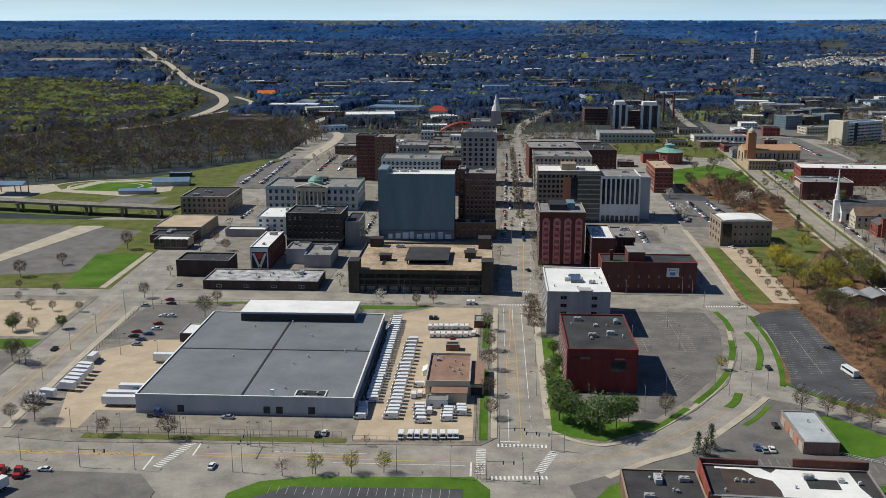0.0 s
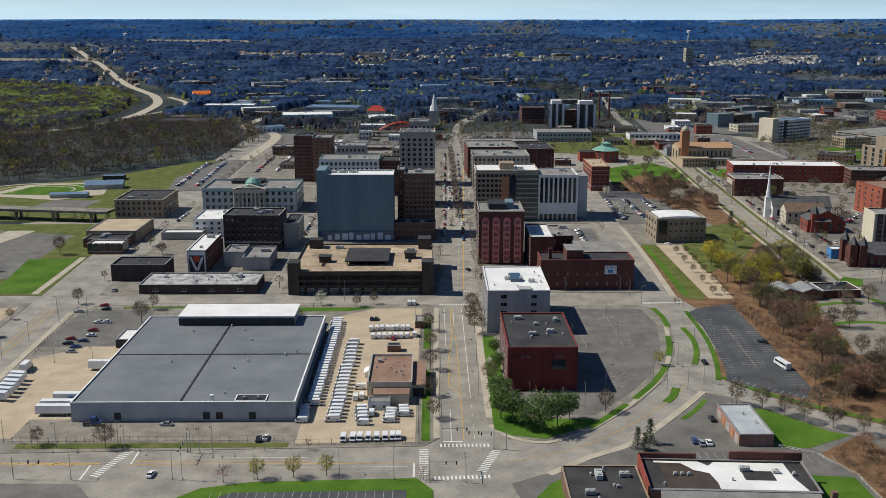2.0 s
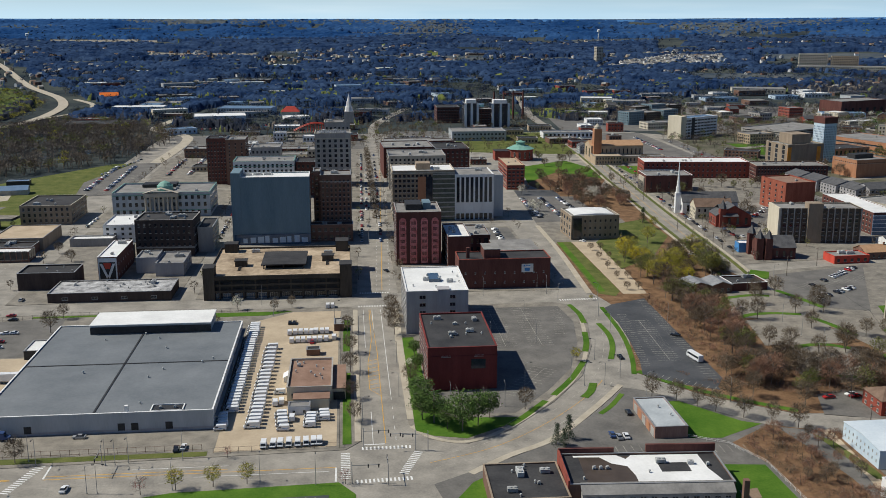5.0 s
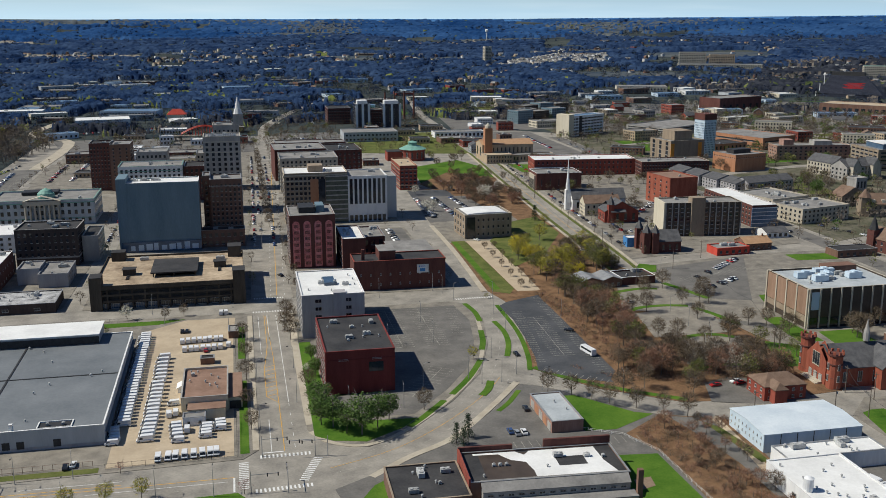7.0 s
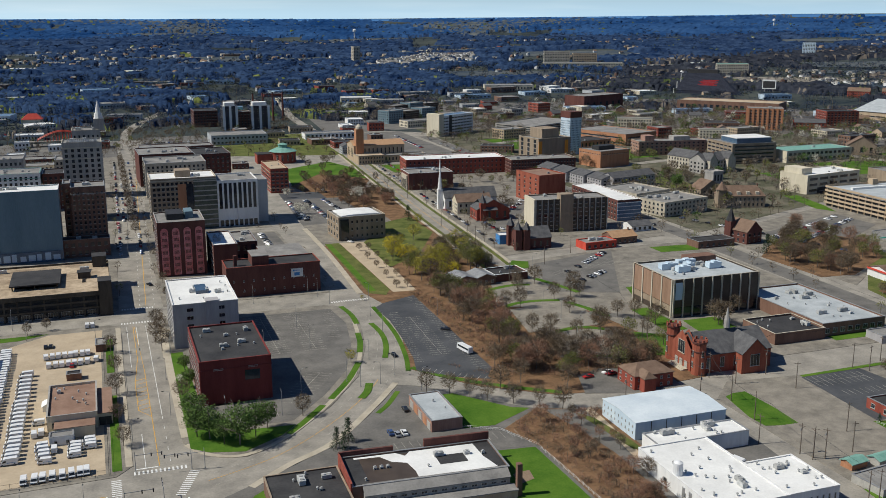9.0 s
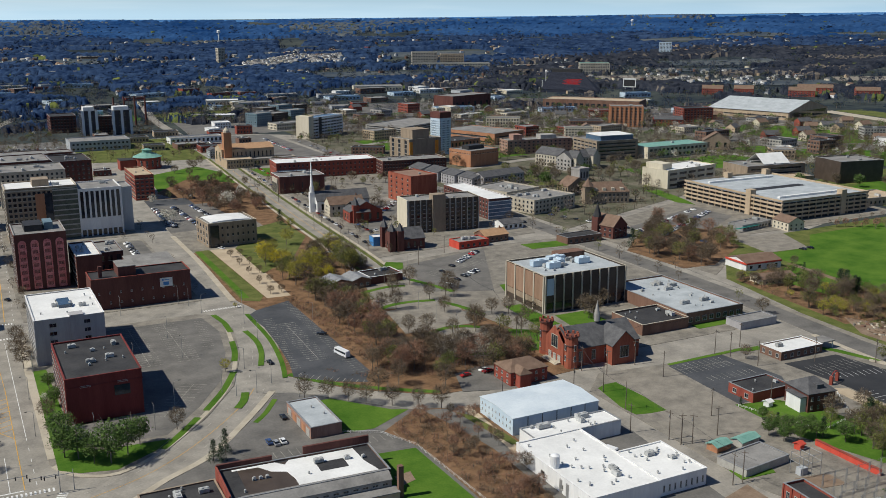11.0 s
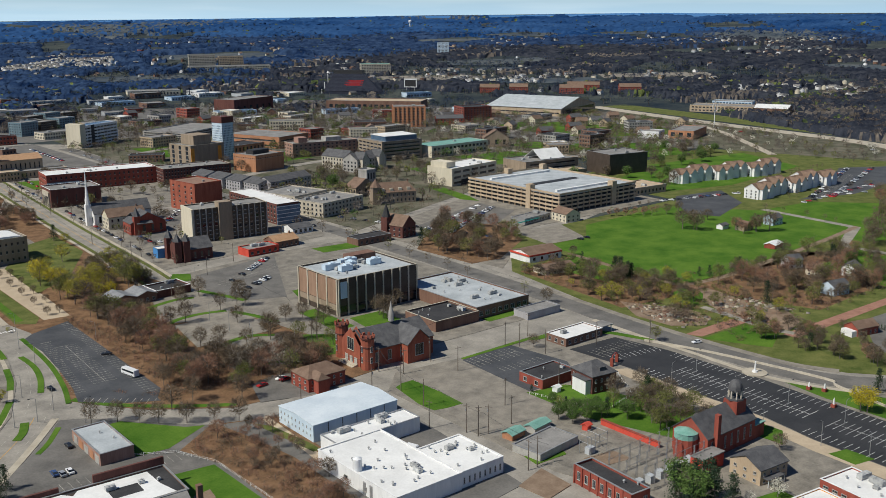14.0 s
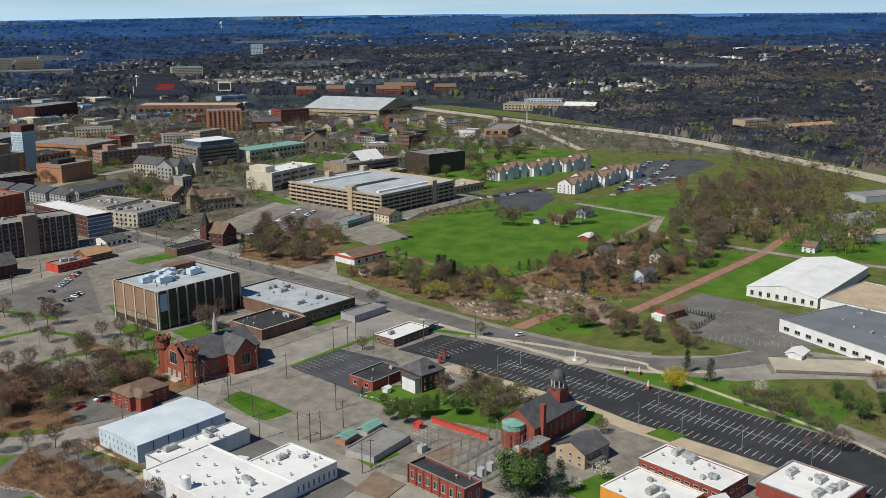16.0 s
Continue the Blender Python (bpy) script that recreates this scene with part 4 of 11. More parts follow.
# ---- campus lawns, streets and lots ----
for k, pts in enumerate((((420, 700), (470, 690), (480, 740), (430, 760)), ((560, 690), (640, 690), (640, 730), (565, 735)), ((640, 700), (720, 690), (730, 760), (650, 770)), ((600, 830), (690, 830), (690, 900), (610, 910)),
                         ((470, 850), (540, 860), (535, 915), (470, 905)), ((760, 720), (820, 710), (800, 800), (760, 800)), ((640, 1000), (700, 990), (710, 1060), (650, 1070)), ((420, 960), (460, 960), (460, 1040), (420, 1050)),
                         ((880, 780), (1000, 740), (1040, 820), (960, 960), (860, 960)), ((1218, 1118), (1246, 1038), (1377, 1100), (1377, 1185)), ((780, 640), (860, 620), (900, 700), (820, 760)), ((900, 1480), (1000, 1440), (1040, 1500), (960, 1560)),
                         ((280, 1400), (420, 1440), (420, 1500), (270, 1470)), ((120, 1380), (250, 1400), (250, 1480), (130, 1460)))):
    area("lawn_%d" % (30 + k), "green lawn of the college quarter", "lawn", GRASS if k % 3 else GRASS_DRY, 0.28, *pts)
area("ground_8", "paved college quarter beyond the campus", "pavement", ASPHALT_LOT, 0.12, (380, 1180), (780, 1000), (820, 700), (900, 640), (1090, 760), (1150, 980), (1010, 990), (1000, 1440), (700, 1590), (300, 1590), (262, 1160))
for k, pts in enumerate((((430, 1150), (480, 1170), (470, 1300), (420, 1280)), ((560, 1180), (680, 1140), (700, 1240), (580, 1290)), ((720, 1100), (820, 1070), (830, 1200), (740, 1230)), ((860, 1040), (1000, 1010), (1000, 1140), (880, 1150)), ((640, 1400), (760, 1390), (760, 1460), (650, 1470)))):
    area("parking_%d" % (40 + k), "wide college car park with worn asphalt", "parking lot", ASPHALT_DARK if k % 2 else ASPHALT_LOT, 0.22, *pts)
for k, pts in enumerate((((380, 780), (520, 830), (760, 860), (1000, 960)), ((560, 600), (640, 660), (760, 690), (880, 740)), ((640, 1300), (660, 1100), (700, 930), (740, 700)), ((480, 1340), (600, 1330), (830, 1260), (1000, 1180)), ((400, 1000), (560, 1060), (800, 1060)))):
    strip("road_%d" % (20 + k), "pale street through the college quarter", "road", ASPHALT, 0.34, 11, list(pts), n=6)
strip("pavement_50", "pale footway outside the avenue", "pavement", PAVING, 0.27, 2.6, [(36, 278), (50, 289.5), (67, 301), (87, 325), (103, 347)])
strip("pavement_51", "tan concrete corner walk", "pavement", TAN_LOT, 0.27, 5, [(40, 279), (56, 277), (66, 277)])
for k, pts in enumerate((((186, 457), (194, 460), (204, 462), (212, 460)), ((181, 425), (190, 430), (202, 431), (214, 428)), ((186, 380), (194, 384), (204, 385), (213, 379)), ((179, 345), (187, 348), (194, 347), (201, 344)), ((216, 424), (221, 410), (224, 396)), ((220, 470), (226, 452), (230, 438)))):
    strip("island_%d" % (k + 1), "kerbed curved grass island of the car park", "island", GRASS, 0.31, 3.4, list(pts))
area("yard", "tan sand patch on the lawn", "yard", MUD, 0.30, (114, 252), (120, 254), (121, 260), (115, 259))
area("parking_50", "grey asphalt court of the brick house", "parking lot", ASPHALT_LOT, 0.30, (168, 312), (186, 306), (207, 306), (210, 326), (186, 334), (174, 330))
area("parking_51", "pale car park behind the brush", "parking lot", GRAVEL, 0.27, (178, 386), (214, 386), (222, 424), (184, 422))
for k, pts in enumerate((((216, 340), (236, 338), (238, 360), (222, 372)), ((238, 366), (249, 366), (249, 402), (240, 402)), ((254, 425), (280, 428), (284, 440), (258, 438)), ((214, 496), (226, 492), (232, 506), (224, 512)), ((252, 362), (272, 360), (272, 378), (254, 378)), ((302, 330), (345, 330), (346, 338), (302, 336)), ((318, 500), (344, 498), (346, 512), (318, 514)))):
    area("lawn_%d" % (60 + k), "small lawn between car park and office", "lawn", GRASS, 0.29, *pts)
strip("road_30", "dark worn asphalt of the avenue", "road", ASPHALT_LOT, 0.215, 14, [(366, 1100), (361, 700), (359, 540), (357, 420), (353.5, 335), (350, 296), (348, 262), (348.5, 230), (350.5, 202), (357, 182), (369, 167), (386, 154), (410, 142)], n=8)
strip("pavement_62", "pale footway along the black lot", "pavement", PAVING, 0.29, 2.6, [(342.5, 300), (340, 265), (339.5, 240), (338.5, 224), (338.5, 205), (342, 190), (350, 173), (362, 160)])
strip("pavement_63", "sandy verge across the avenue", "pavement", GRAVEL, 0.275, 4, [(363, 350), (358.5, 300), (356.5, 262), (357.5, 228), (360, 204), (367, 188)])
area("ground_18", "thin grass between field and scrub", "ground", GRASS_DRY, 0.216, (372, 250), (420, 236), (640, 240), (660, 330), (640, 410), (600, 460), (500, 456), (470, 430), (428, 430), (398, 400), (372, 330))
for k, (r0, wd) in enumerate(((17, 1.6), (24, 2.2), (33, 3.0))):
    strip("path_%d" % (20 + k), "pale curved path of the amphitheatre", "path", PAVING, 0.33, wd, [(-318 + r0 * 1.5 * math.cos(radians(a)), 790 + r0 * math.sin(radians(a))) for a in range(-20, 221, 30)])
area("parking_52", "lot beside the park pavilion", "parking lot", ASPHALT_LOT, 0.30, (-300, 716), (-258, 712), (-254, 742), (-292, 744))
area("ground_9", "pale stage forecourt", "plaza", PAVING, 0.31, (-430, 730), (-370, 728), (-352, 770), (-372, 800), (-410, 780))
area("ground_10", "grassy verge beside the valley highway", "ground", CAMPUS, 0.14, (760, 300), (800, 90), (905, 235), (965, 320), (1032, 435), (1094, 569), (1136, 800), (1160, 980), (1060, 900), (960, 700), (900, 600), (860, 470))
area("ground_11", "grassy cutting below the avenue bridge", "ground", GRASS_DRY, 0.21, (358, 148), (374, 132), (386, 118), (424, 60), (342, 40), (334, 62), (346, 110))
area("ground_12", "worn ground at the edge of town", "ground", ASPHALT_LOT, 0.13, (-172, 1044), (18, 1044), (20, 1176), (-205, 1176))
area("ground_13", "scrubby ground at the edge of town", "ground", GRASS_DRY, 0.13, (120, 1010), (236, 980), (244, 1176), (124, 1176))
strip("road_31", "worn lane below the bridge", "road", CONCRETE, 0.27, 7, [(352, 40), (376, 84), (398, 104), (430, 96)])
for k, pts in enumerate((((291, 150), (299, 148), (299, 138), (290, 140)), ((236, 150), (256, 146), (252, 118), (234, 120)), ((284, 196), (296, 200), (296, 170), (286, 164)))):
    area("lawn_%d" % (70 + k), "garden lawn behind the church", "lawn", GRASS, 0.29, *pts)
area("pavement_60", "pale paving round the stone hall", "pavement", CONCRETE, 0.225, (125, 586), (172, 586), (188, 606), (190, 655), (128, 652))
area("pavement_61", "concrete of the street behind the stone hall", "pavement", ASPHALT_LOT, 0.225, (128, 652), (190, 656), (186, 778), (134, 778))
for k, pts in enumerate((((212, 214), (226, 212), (224, 206), (211, 207)), ((226, 200), (238, 198), (238, 190), (226, 192)), ((196, 200), (210, 204), (209, 190), (197, 188)), ((258, 300), (300, 301), (300, 298.6), (258, 298)), ((296, 300), (324, 299), (326, 294), (300, 296)), ((328, 292), (336, 280), (341, 262), (338, 262), (332, 280), (326, 288)), ((160, 262), (163, 262), (163, 268), (160, 290), (156, 296)))):
    area("verge_%d" % (20 + k), "scruffy grass verge beside the street", "verge", (GRASS, MUD, MUD, GRASS, GRASS, GRASS, GRASS_DRY)[k], 0.33, *pts)
area("ground_15", "grassy verge beyond the valley highway", "ground", GRASS_DRY, 0.125, (810, 80), (915, 228), (975, 315), (1045, 430), (1108, 565), (1150, 800), (1200, 1050), (1250, 1040), (1205, 790), (1160, 560), (1090, 415), (1015, 295), (955, 210), (850, 70))
area("ground_16", "brown scrub ground along the avenue", "ground", BRUSH, 0.23, (368, 304), (379, 388), (426, 398), (422, 340), (420, 314), (438, 306), (556, 300), (566, 244), (440, 238), (426, 290), (400, 300))


# ---- buildings round the main street ----
wh = block("warehouse", "wide low postal warehouse with grey membrane roof", -126.5, 320.0, 0, 78.3, 100.5, 7.4, GREY_PANEL, ROOF_GREY, trim=WHITE_WALL, units=0, vents=10, lip=0.35)
part("rooftop_hall", boxes((16, 88, 6.9, 66, 106, 11.0)), GREY_PANEL, wh, "raised hall at the rear with dark sides")
part("hall_roof", boxes((15.6, 87.6, 11.0, 66.4, 106.4, 11.35)), ROOF_WHITE, wh, "pale membrane roof of the raised hall")
part("hall_band", boxes((15.8, 87.8, 7.2, 66.2, 88.0, 10.3)), DARK, wh, "dark band along the raised hall")
part("roof_seam", boxes((0.5, 50.0, 7.05, 77.8, 50.7, 7.25)), DARK, wh)
part("roof_seam", boxes((37.6, 0.5, 7.05, 38.3, 87.0, 7.25)), DARK, wh)
part("wall_base", boxes((-0.05, -0.06, -0.4, 78.35, 0, 1.4)), GREY_WALL, wh)
# Not sunken: the well's shade is a dark plate on the roof.
part("roof_well", boxes((57.2, 1.2, 7.06, 67.6, 6.4, 7.12)), DARK, wh, "flat dark plate standing for the shade in a plant well")
part("well_rim", boxes((56.8, 0.9, 7.06, 68, 1.2, 7.5), (56.8, 6.4, 7.06, 68, 6.7, 7.5), (56.8, 1.2, 7.06, 57.2, 6.4, 7.5), (67.6, 1.2, 7.06, 68, 6.4, 7.5)), ROOF_WHITE, wh)
for ux in (59, 64):
    part("roof_unit", unit_mesh(2), None, wh, "", pose(ux + 1, 3.6, 7.12, 0, 0, 90))
for ux in (15, 46, 50.5, 62):
    part("loading_door", boxes((ux, -0.12, 1.0, ux + 2.4, 0.1, 3.6)), DARK, wh)
part("stack", boxes((48.5, 0.6, 6.9, 49.7, 1.8, 9.6)), WHITE_WALL, wh)
part("canopy", boxes((78.3, 2, 3.9, 79.6, 100, 4.1)), ROOF_GREY, wh, "narrow dark canopy over the van docks")
for k in range(22):
    part("dock_door", boxes((78.25, 5 + k * 4.4, 0.2, 78.42, 8 + k * 4.4, 3.2)), DARK, wh)
block("dock_building", "small white dock building beside the warehouse", -135.5, 398, 0, 8.5, 14, 4.1, DARK, ROOF_WHITE, lip=0.3)
po = block("depot_office", "low tan brick office with a brown gravel roof", -24.4, 341, 0, 16.6, 31, 6.3, CREAM, ROOF_BROWN, S=(1, 4, 0.4, 0.4), trim=STONE_GREY, units=1, vents=9)
part("side_wing", boxes((16.6, 2, -0.3, 21.6, 27, 4.4)), CREAM, po)
part("side_wing_roof", boxes((16.5, 1.8, 4.4, 21.8, 27.2, 4.65)), ROOF_BROWN, po)
part("front_wing", boxes((2.6, -6.5, -0.3, 15.6, 0, 4.0)), CREAM, po)
part("front_wing_roof", boxes((2.4, -6.7, 4.0, 15.8, -0.02, 4.25)), ROOF_BROWN, po)
# Solid dark panel stands for the shade in the porch opening.
part("porch_opening", boxes((17, 1.5, 0, 21.2, 1.9, 3.2)), DARK, po)
block("guard_house", "small white flat-roofed depot hut", -23.4, 329.5, 0, 7.8, 5, 3.4, WHITE_WALL, ROOF_MID, S=(1, 2, 0.25, 0.35), lip=0.25)
block("kiosk", "small brick kiosk with a flat roof", -8, 424, 0, 4.4, 9, 3.5, BRICK_BROWN, ROOF_MID, lip=0.25)
block("shed", "low brown shed with a dark flat roof", -19.2, 392, 0, 5.6, 4.2, 2.9, BRICK_BROWN, ROOF_DARK, lip=0.2)
house("tent", "small white peaked tent beside the depot", -26.8, 362, 0, 3, 5, 2.2, 1.0, WHITE_WALL, ROOF_WHITE, along="y", cat="tent")
rb = block("red_building", "dark red brick commercial building with a black flat roof", 28.3, 348, 0, 26.4, 44, 17.3, BRICK_MAROON, ROOF_DARK, S=(1, 2, 0.28, 0.1, 0.72, 0.98), W=(4, 12, 0.45, 0.55, 0.12, 0.96), trim=BRICK_MAROON, units=6, vents=5, lip=0.5, bands=((13.6, 0.3),))
part("big_window", boxes((16.5, -0.15, 8.6, 22, 0.1, 12.4)), GLASS, rb, "wide dark glass opening")
wb = block("white_building", "pale grey painted office with a bright white roof", 24.4, 417, 0, 27.8, 43, 19.9, GREY_WALL, ROOF_WHITE, S=(5, 2, 0.22, 0.5, 0.05, 0.95), W=(5, 9, 0.4, 0.55), trim=ROOF_WHITE, units=3, vents=6, lip=0.4)
part("skylight", boxes((11.5, 16, 19.4, 16.5, 27, 21.0)), GLASS_BLUE, wb, "long glazed skylight")
part("stair_head", boxes((14, -0.4, 4, 19.5, 5, 20.6)), GREY_WALL, wb)
pk = block("brick_block", "tall dark brick building with arched bays coloured by pink reflected light", 26.4, 542, 0, 25.6, 31, 30.8, BRICK_DARK, ROOF_MID, W=(7, 6, 0.4, 0.55), trim=STONE_GREY, lip=0.6)
bm = bmesh.new()
box(bm, -2.0, -0.25, 1.0, 2.0, 0.1, 25.5)
for k in range(9):
    a0, a1 = math.pi * k / 9, math.pi * (k + 1) / 9
    v = [bm.verts.new((2.0 * math.cos(q), yy, 25.5 + 2.0 * math.sin(q))) for yy in (-0.25, 0.1) for q in (a0, a1)]
    c0, c1 = bm.verts.new((0, -0.25, 25.5)), bm.verts.new((0, 0.1, 25.5))
    bm.faces.new((c0, v[0], v[1]))
    bm.faces.new((v[0], v[2], v[3], v[1]))
BAY = make(bm, "bay", PINK_BAY)
for k in range(4):
    bay = part("bay", BAY, None, pk, "arched window bay coloured pink for reflected sunlight", pose(3.6 + k * 6.15, 0, 0))
    for r in range(7):
        part("window", window_mesh(2.9, 2.1, GLASS_PINK, PINK_BAY, 3), None, bay, "", pose(0, -0.28, 2.2 + r * 3.55))
part("roof_house", boxes((6, 9, 30.2, 15, 24, 33.5)), DARK, pk)
part("roof_house", boxes((16, 11, 30.2, 20.5, 23, 34.0)), BLUE_PANEL, pk)
th = block("theatre", "dark red brick theatre with a white wall sign", 56, 488, 0, 48.3, 18, 15.9, BRICK_DARK, ROOF_DARK, S=(2, 9, 0.14, 0.22, 0.1, 0.75), trim=BRICK_RED, lip=0.5)
part("stage_tower", boxes((13.5, 2, 15.2, 22, 16, 20.5)), BRICK_DARK, th)
part("stage_tower_roof", boxes((13.3, 1.8, 20.5, 22.2, 16.2, 20.8)), ROOF_MID, th)
part("rear_hall", boxes((24, 18.4, -0.3, 48, 56, 13)), BRICK_DARK, th)
part("rear_roof", boxes((23.8, 18.5, 13, 48.2, 56.2, 13.3)), ROOF_MID, th)
part("billboard", boxes((33, -0.2, 8.5, 39.2, 0.05, 13.0)), PAINT_WHITE, th, "white wall sign with a blue mark")
part("sign_mark", boxes((34, -0.24, 11.6, 34.8, -0.18, 12.4), (35.1, -0.24, 11.8, 37.6, -0.18, 12.2), (34.6, -0.24, 9.2, 37.4, -0.18, 10.9)), SIGN_BLUE, th)
part("chimney", boxes((4.5, 5, 15, 6.2, 6.6, 21)), BRICK_DARK, th)
block("loft_building", "dark brick loft building with a patched pale roof", 55, 533, 0, 13, 36, 18.1, BRICK_DARK, ROOF_WHITE, W=(4, 7, 0.35, 0.5), units=3, vents=3)
block("loft_wing", "dark brick rear wing with rooftop plant", 69, 560, 0, 14, 30, 12.7, BRICK_DARK, ROOF_MID, S=(2, 3), units=4, vents=2)

# parking garage; a solid dark core stands for shade in its open decks
pg = thing("parking_garage", "brown concrete parking garage with a tan roof deck", "parking garage", pose(-72, 480, 0))
part("core_wall", boxes((1, 2, -0.3, 71, 61, 9.5)), DARK, pg, "solid dark core standing for shade in the open decks behind the parapets")
for zz, hh in ((3.9, 0.9), (7.0, 1.0), (10.2, 2.2)):
    part("deck_parapet", shell(72, 62.5, zz, zz + hh, t=0.3), GARAGE, pg)
part("roof_deck", boxes((0.3, 0.3, 10.9, 71.7, 62.2, 11.4)), GARAGE_DECK, pg, "tan roof deck with dark stains")
for k in range(13):
    part("column", boxes((0.2 + k * 5.9, 0.15, -0.3, 0.9 + k * 5.9, 0.75, 10.4)), GARAGE, pg)
for k in range(10):
    part("column", boxes((71.2, 0.9 + k * 6.7, -0.3, 71.8, 1.6 + k * 6.7, 10.4)), GARAGE, pg)
for k in range(11):
    part("shop_window", window_mesh(4.6, 2.6, GLASS_BLUE if k < 5 else GLASS, FRAME, 3), None, pg, "", pose(4 + k * 5.9, 1.9, 0.4))
part("ramp_roof", boxes((26, 15, 13.5, 49, 44, 14.1)), ROOF_DARK, pg, "raised dark ramp roof")
for px, py in ((27, 16), (37, 16), (47.4, 16), (27, 43), (47.4, 43)):
    part("roof_post", boxes((px, py, 11.4, px + 0.6, py + 0.6, 13.5)), GARAGE, pg)
# Dark sheet on the deck: painted shade under the ramp roof.
part("ramp_opening", boxes((28, 19, 11.42, 47, 42, 11.5)), DARK, pg)
for px, py in ((12, 22), (57, 30)):
    part("stair_hut", boxes((px, py, 11.4, px + 6, py + 5, 14.4)), GARAGE, pg)
    part("hut_roof", boxes((px - 0.4, py - 0.4, 14.4, px + 6.4, py + 5.4, 14.7)), ROOF_DARK, pg)
    for k in range(6):
        part("stair_tread", boxes((px + 2, py - 8 + k * 1.3, 11.4, px + 3.6, py - 7.4 + k * 1.3, 11.9)), DARK, pg)
for sx, sy, sw, sd, sh in ((-1.5, -0.6, 5.5, 9, 16.5), (66.5, -0.8, 6, 9, 17), (64, 52, 7, 9, 17), (3, 54, 7, 7, 16)):
    part("stair_tower", boxes((sx, sy, -0.3, sx + sw, sy + sd, sh)), GARAGE, pg)
    part("stair_tower_roof", boxes((sx - 0.15, sy - 0.15, sh, sx + sw + 0.15, sy + sd + 0.15, sh + 0.3)), ROOF_DARK, pg)
for sx, sy in ((20, 54), (60, 48)):
    part("roof_unit", unit_mesh(3), None, pg, "", pose(sx, sy, 11.4))

bb = block("slab_tower", "blue-grey windowless slab office tower with a pale roof edge", -71, 602, 0, 46.6, 20, 42.4, BLUE_PANEL, ROOF_WHITE, trim=ROOF_WHITE, lip=0.6)
part("stair_core", boxes((-1.2, -0.4, -0.3, 4.5, 20.5, 45.2)), BLUE_PANEL, bb)
part("podium_band", boxes((-0.2, -0.7, 0.2, 46.8, 0.05, 6.4)), GLASS_BLUE, bb, "blue mural band along the foot")
for k in range(9):
    part("mural_panel", boxes((5 + k * 4.5, -0.78, 1.2, 7.6 + (k * 7) % 3 * 0.6 + k * 4.5, -0.68, 4.2 + (k * 5) % 4 * 0.5)), PALE_BLUE, bb)
for k in range(14):
    part("panel_joint", boxes((4.5 + k * 3.0, -0.06, 5, 4.62 + k * 3.0, 0.02, 42)), BLUE_PANEL, bb)
for k in range(9):
    part("roof_light", unit_mesh(k % 3), None, bb, "", pose(6 + k * 2.2, 12, 41.8))
block("brown_tower", "narrow brown brick tower in shade", -18, 616, 0, 19.4, 21, 40.9, BRICK_BROWN, ROOF_MID, S=(12, 7, 0.45, 0.55), E=(12, 6, 0.45, 0.55), W=(12, 5, 0.3, 0.5), bands=((36.5, 0.4),), units=2)
block("tower_wing", "brown brick tower wing", -22.5, 622, 0, 4.4, 16, 42.5, BRICK_BROWN, ROOF_MID, S=(11, 1, 0.35, 0.5))
block("podium", "brown brick two-storey podium", -25, 606, 0, 27, 9.9, 11, BRICK_BROWN, ROOF_DARK, S=(2, 7, 0.5, 0.45), units=2)
bk = block("bank_tower", "tall grey stone bank tower with a roof sign", -24, 716, 0, 26, 24, 55.5, STONE_GREY, ROOF_MID, S=(14, 6, 0.45, 0.6, 0.02, 0.93), E=(14, 6, 0.45, 0.6, 0.02, 0.93), W=(14, 6, 0.45, 0.6, 0.02, 0.93), trim=STONE, bands=((5.5, 0.5), (44, 0.5), (51.5, 0.7)), units=4)
part("sign_rail", boxes((3, 0.3, 55.7, 24, 0.6, 56.0)), STEEL, bk)
for k in range(16):
    part("sign_letter", boxes((3.6 + k * 1.25, 0.25, 56.0, 4.4 + k * 1.25, 0.55, 57.7)), WHITE_WALL, bk)
sp = block("spire_tower", "slim stone tower block with a white lantern spire", -19, 812, 0, 21, 22, 53.5, STONE_GREY, ROOF_MID, S=(13, 6, 0.4, 0.55), E=(13, 5, 0.4, 0.55), trim=STONE, units=2)
part("clock_stage", boxes((16.5, 1, 53, 24.5, 9, 62)), STONE_GREY, sp)
bm = bmesh.new()
tube(bm, (20.5, 5, 62), (20.5, 5, 66), 3.4, 2.8, 8)
tube(bm, (20.5, 5, 66), (20.5, 5, 70), 2.1, 1.7, 8)
tube(bm, (20.5, 5, 70), (20.5, 5, 76), 1.5, 0.1, 8)
part("lantern", bm, WHITE_WALL, sp, "white tapering lantern")
block("arched_store", "white stone store with arched windows", -89, 763, 0, 47, 29, 29, WHITE_WALL, ROOF_MID, S=(6, 13, 0.5, 0.6), W=(6, 8, 0.5, 0.6), trim=COPPER, units=5, bands=((25, 0.5),))
block("brown_store", "dark brown brick shop building", -41, 770, 0, 15, 26, 27, BRICK_DARK, ROOF_DARK, S=(6, 4))
block("rear_store", "grey commercial building with rooftop plant", -80, 815, 0, 24, 26, 33, STONE_GREY, ROOF_MID, S=(7, 7), units=4)
block("small_store", "pale stone commercial building", -36, 880, 0, 20, 26, 22, STONE, ROOF_MID, S=(5, 6), units=2)
block("low_store", "pale low commercial row", -62, 900, 0, 24, 20, 15, CREAM, ROOF_MID, S=(3, 7), units=2)
block("red_tower", "tall dark red brick apartment tower", -118, 831, 0, 16.3, 20, 39.1, BRICK_DARK, ROOF_DARK, S=(11, 6, 0.4, 0.5), E=(11, 5, 0.4, 0.5), units=1)
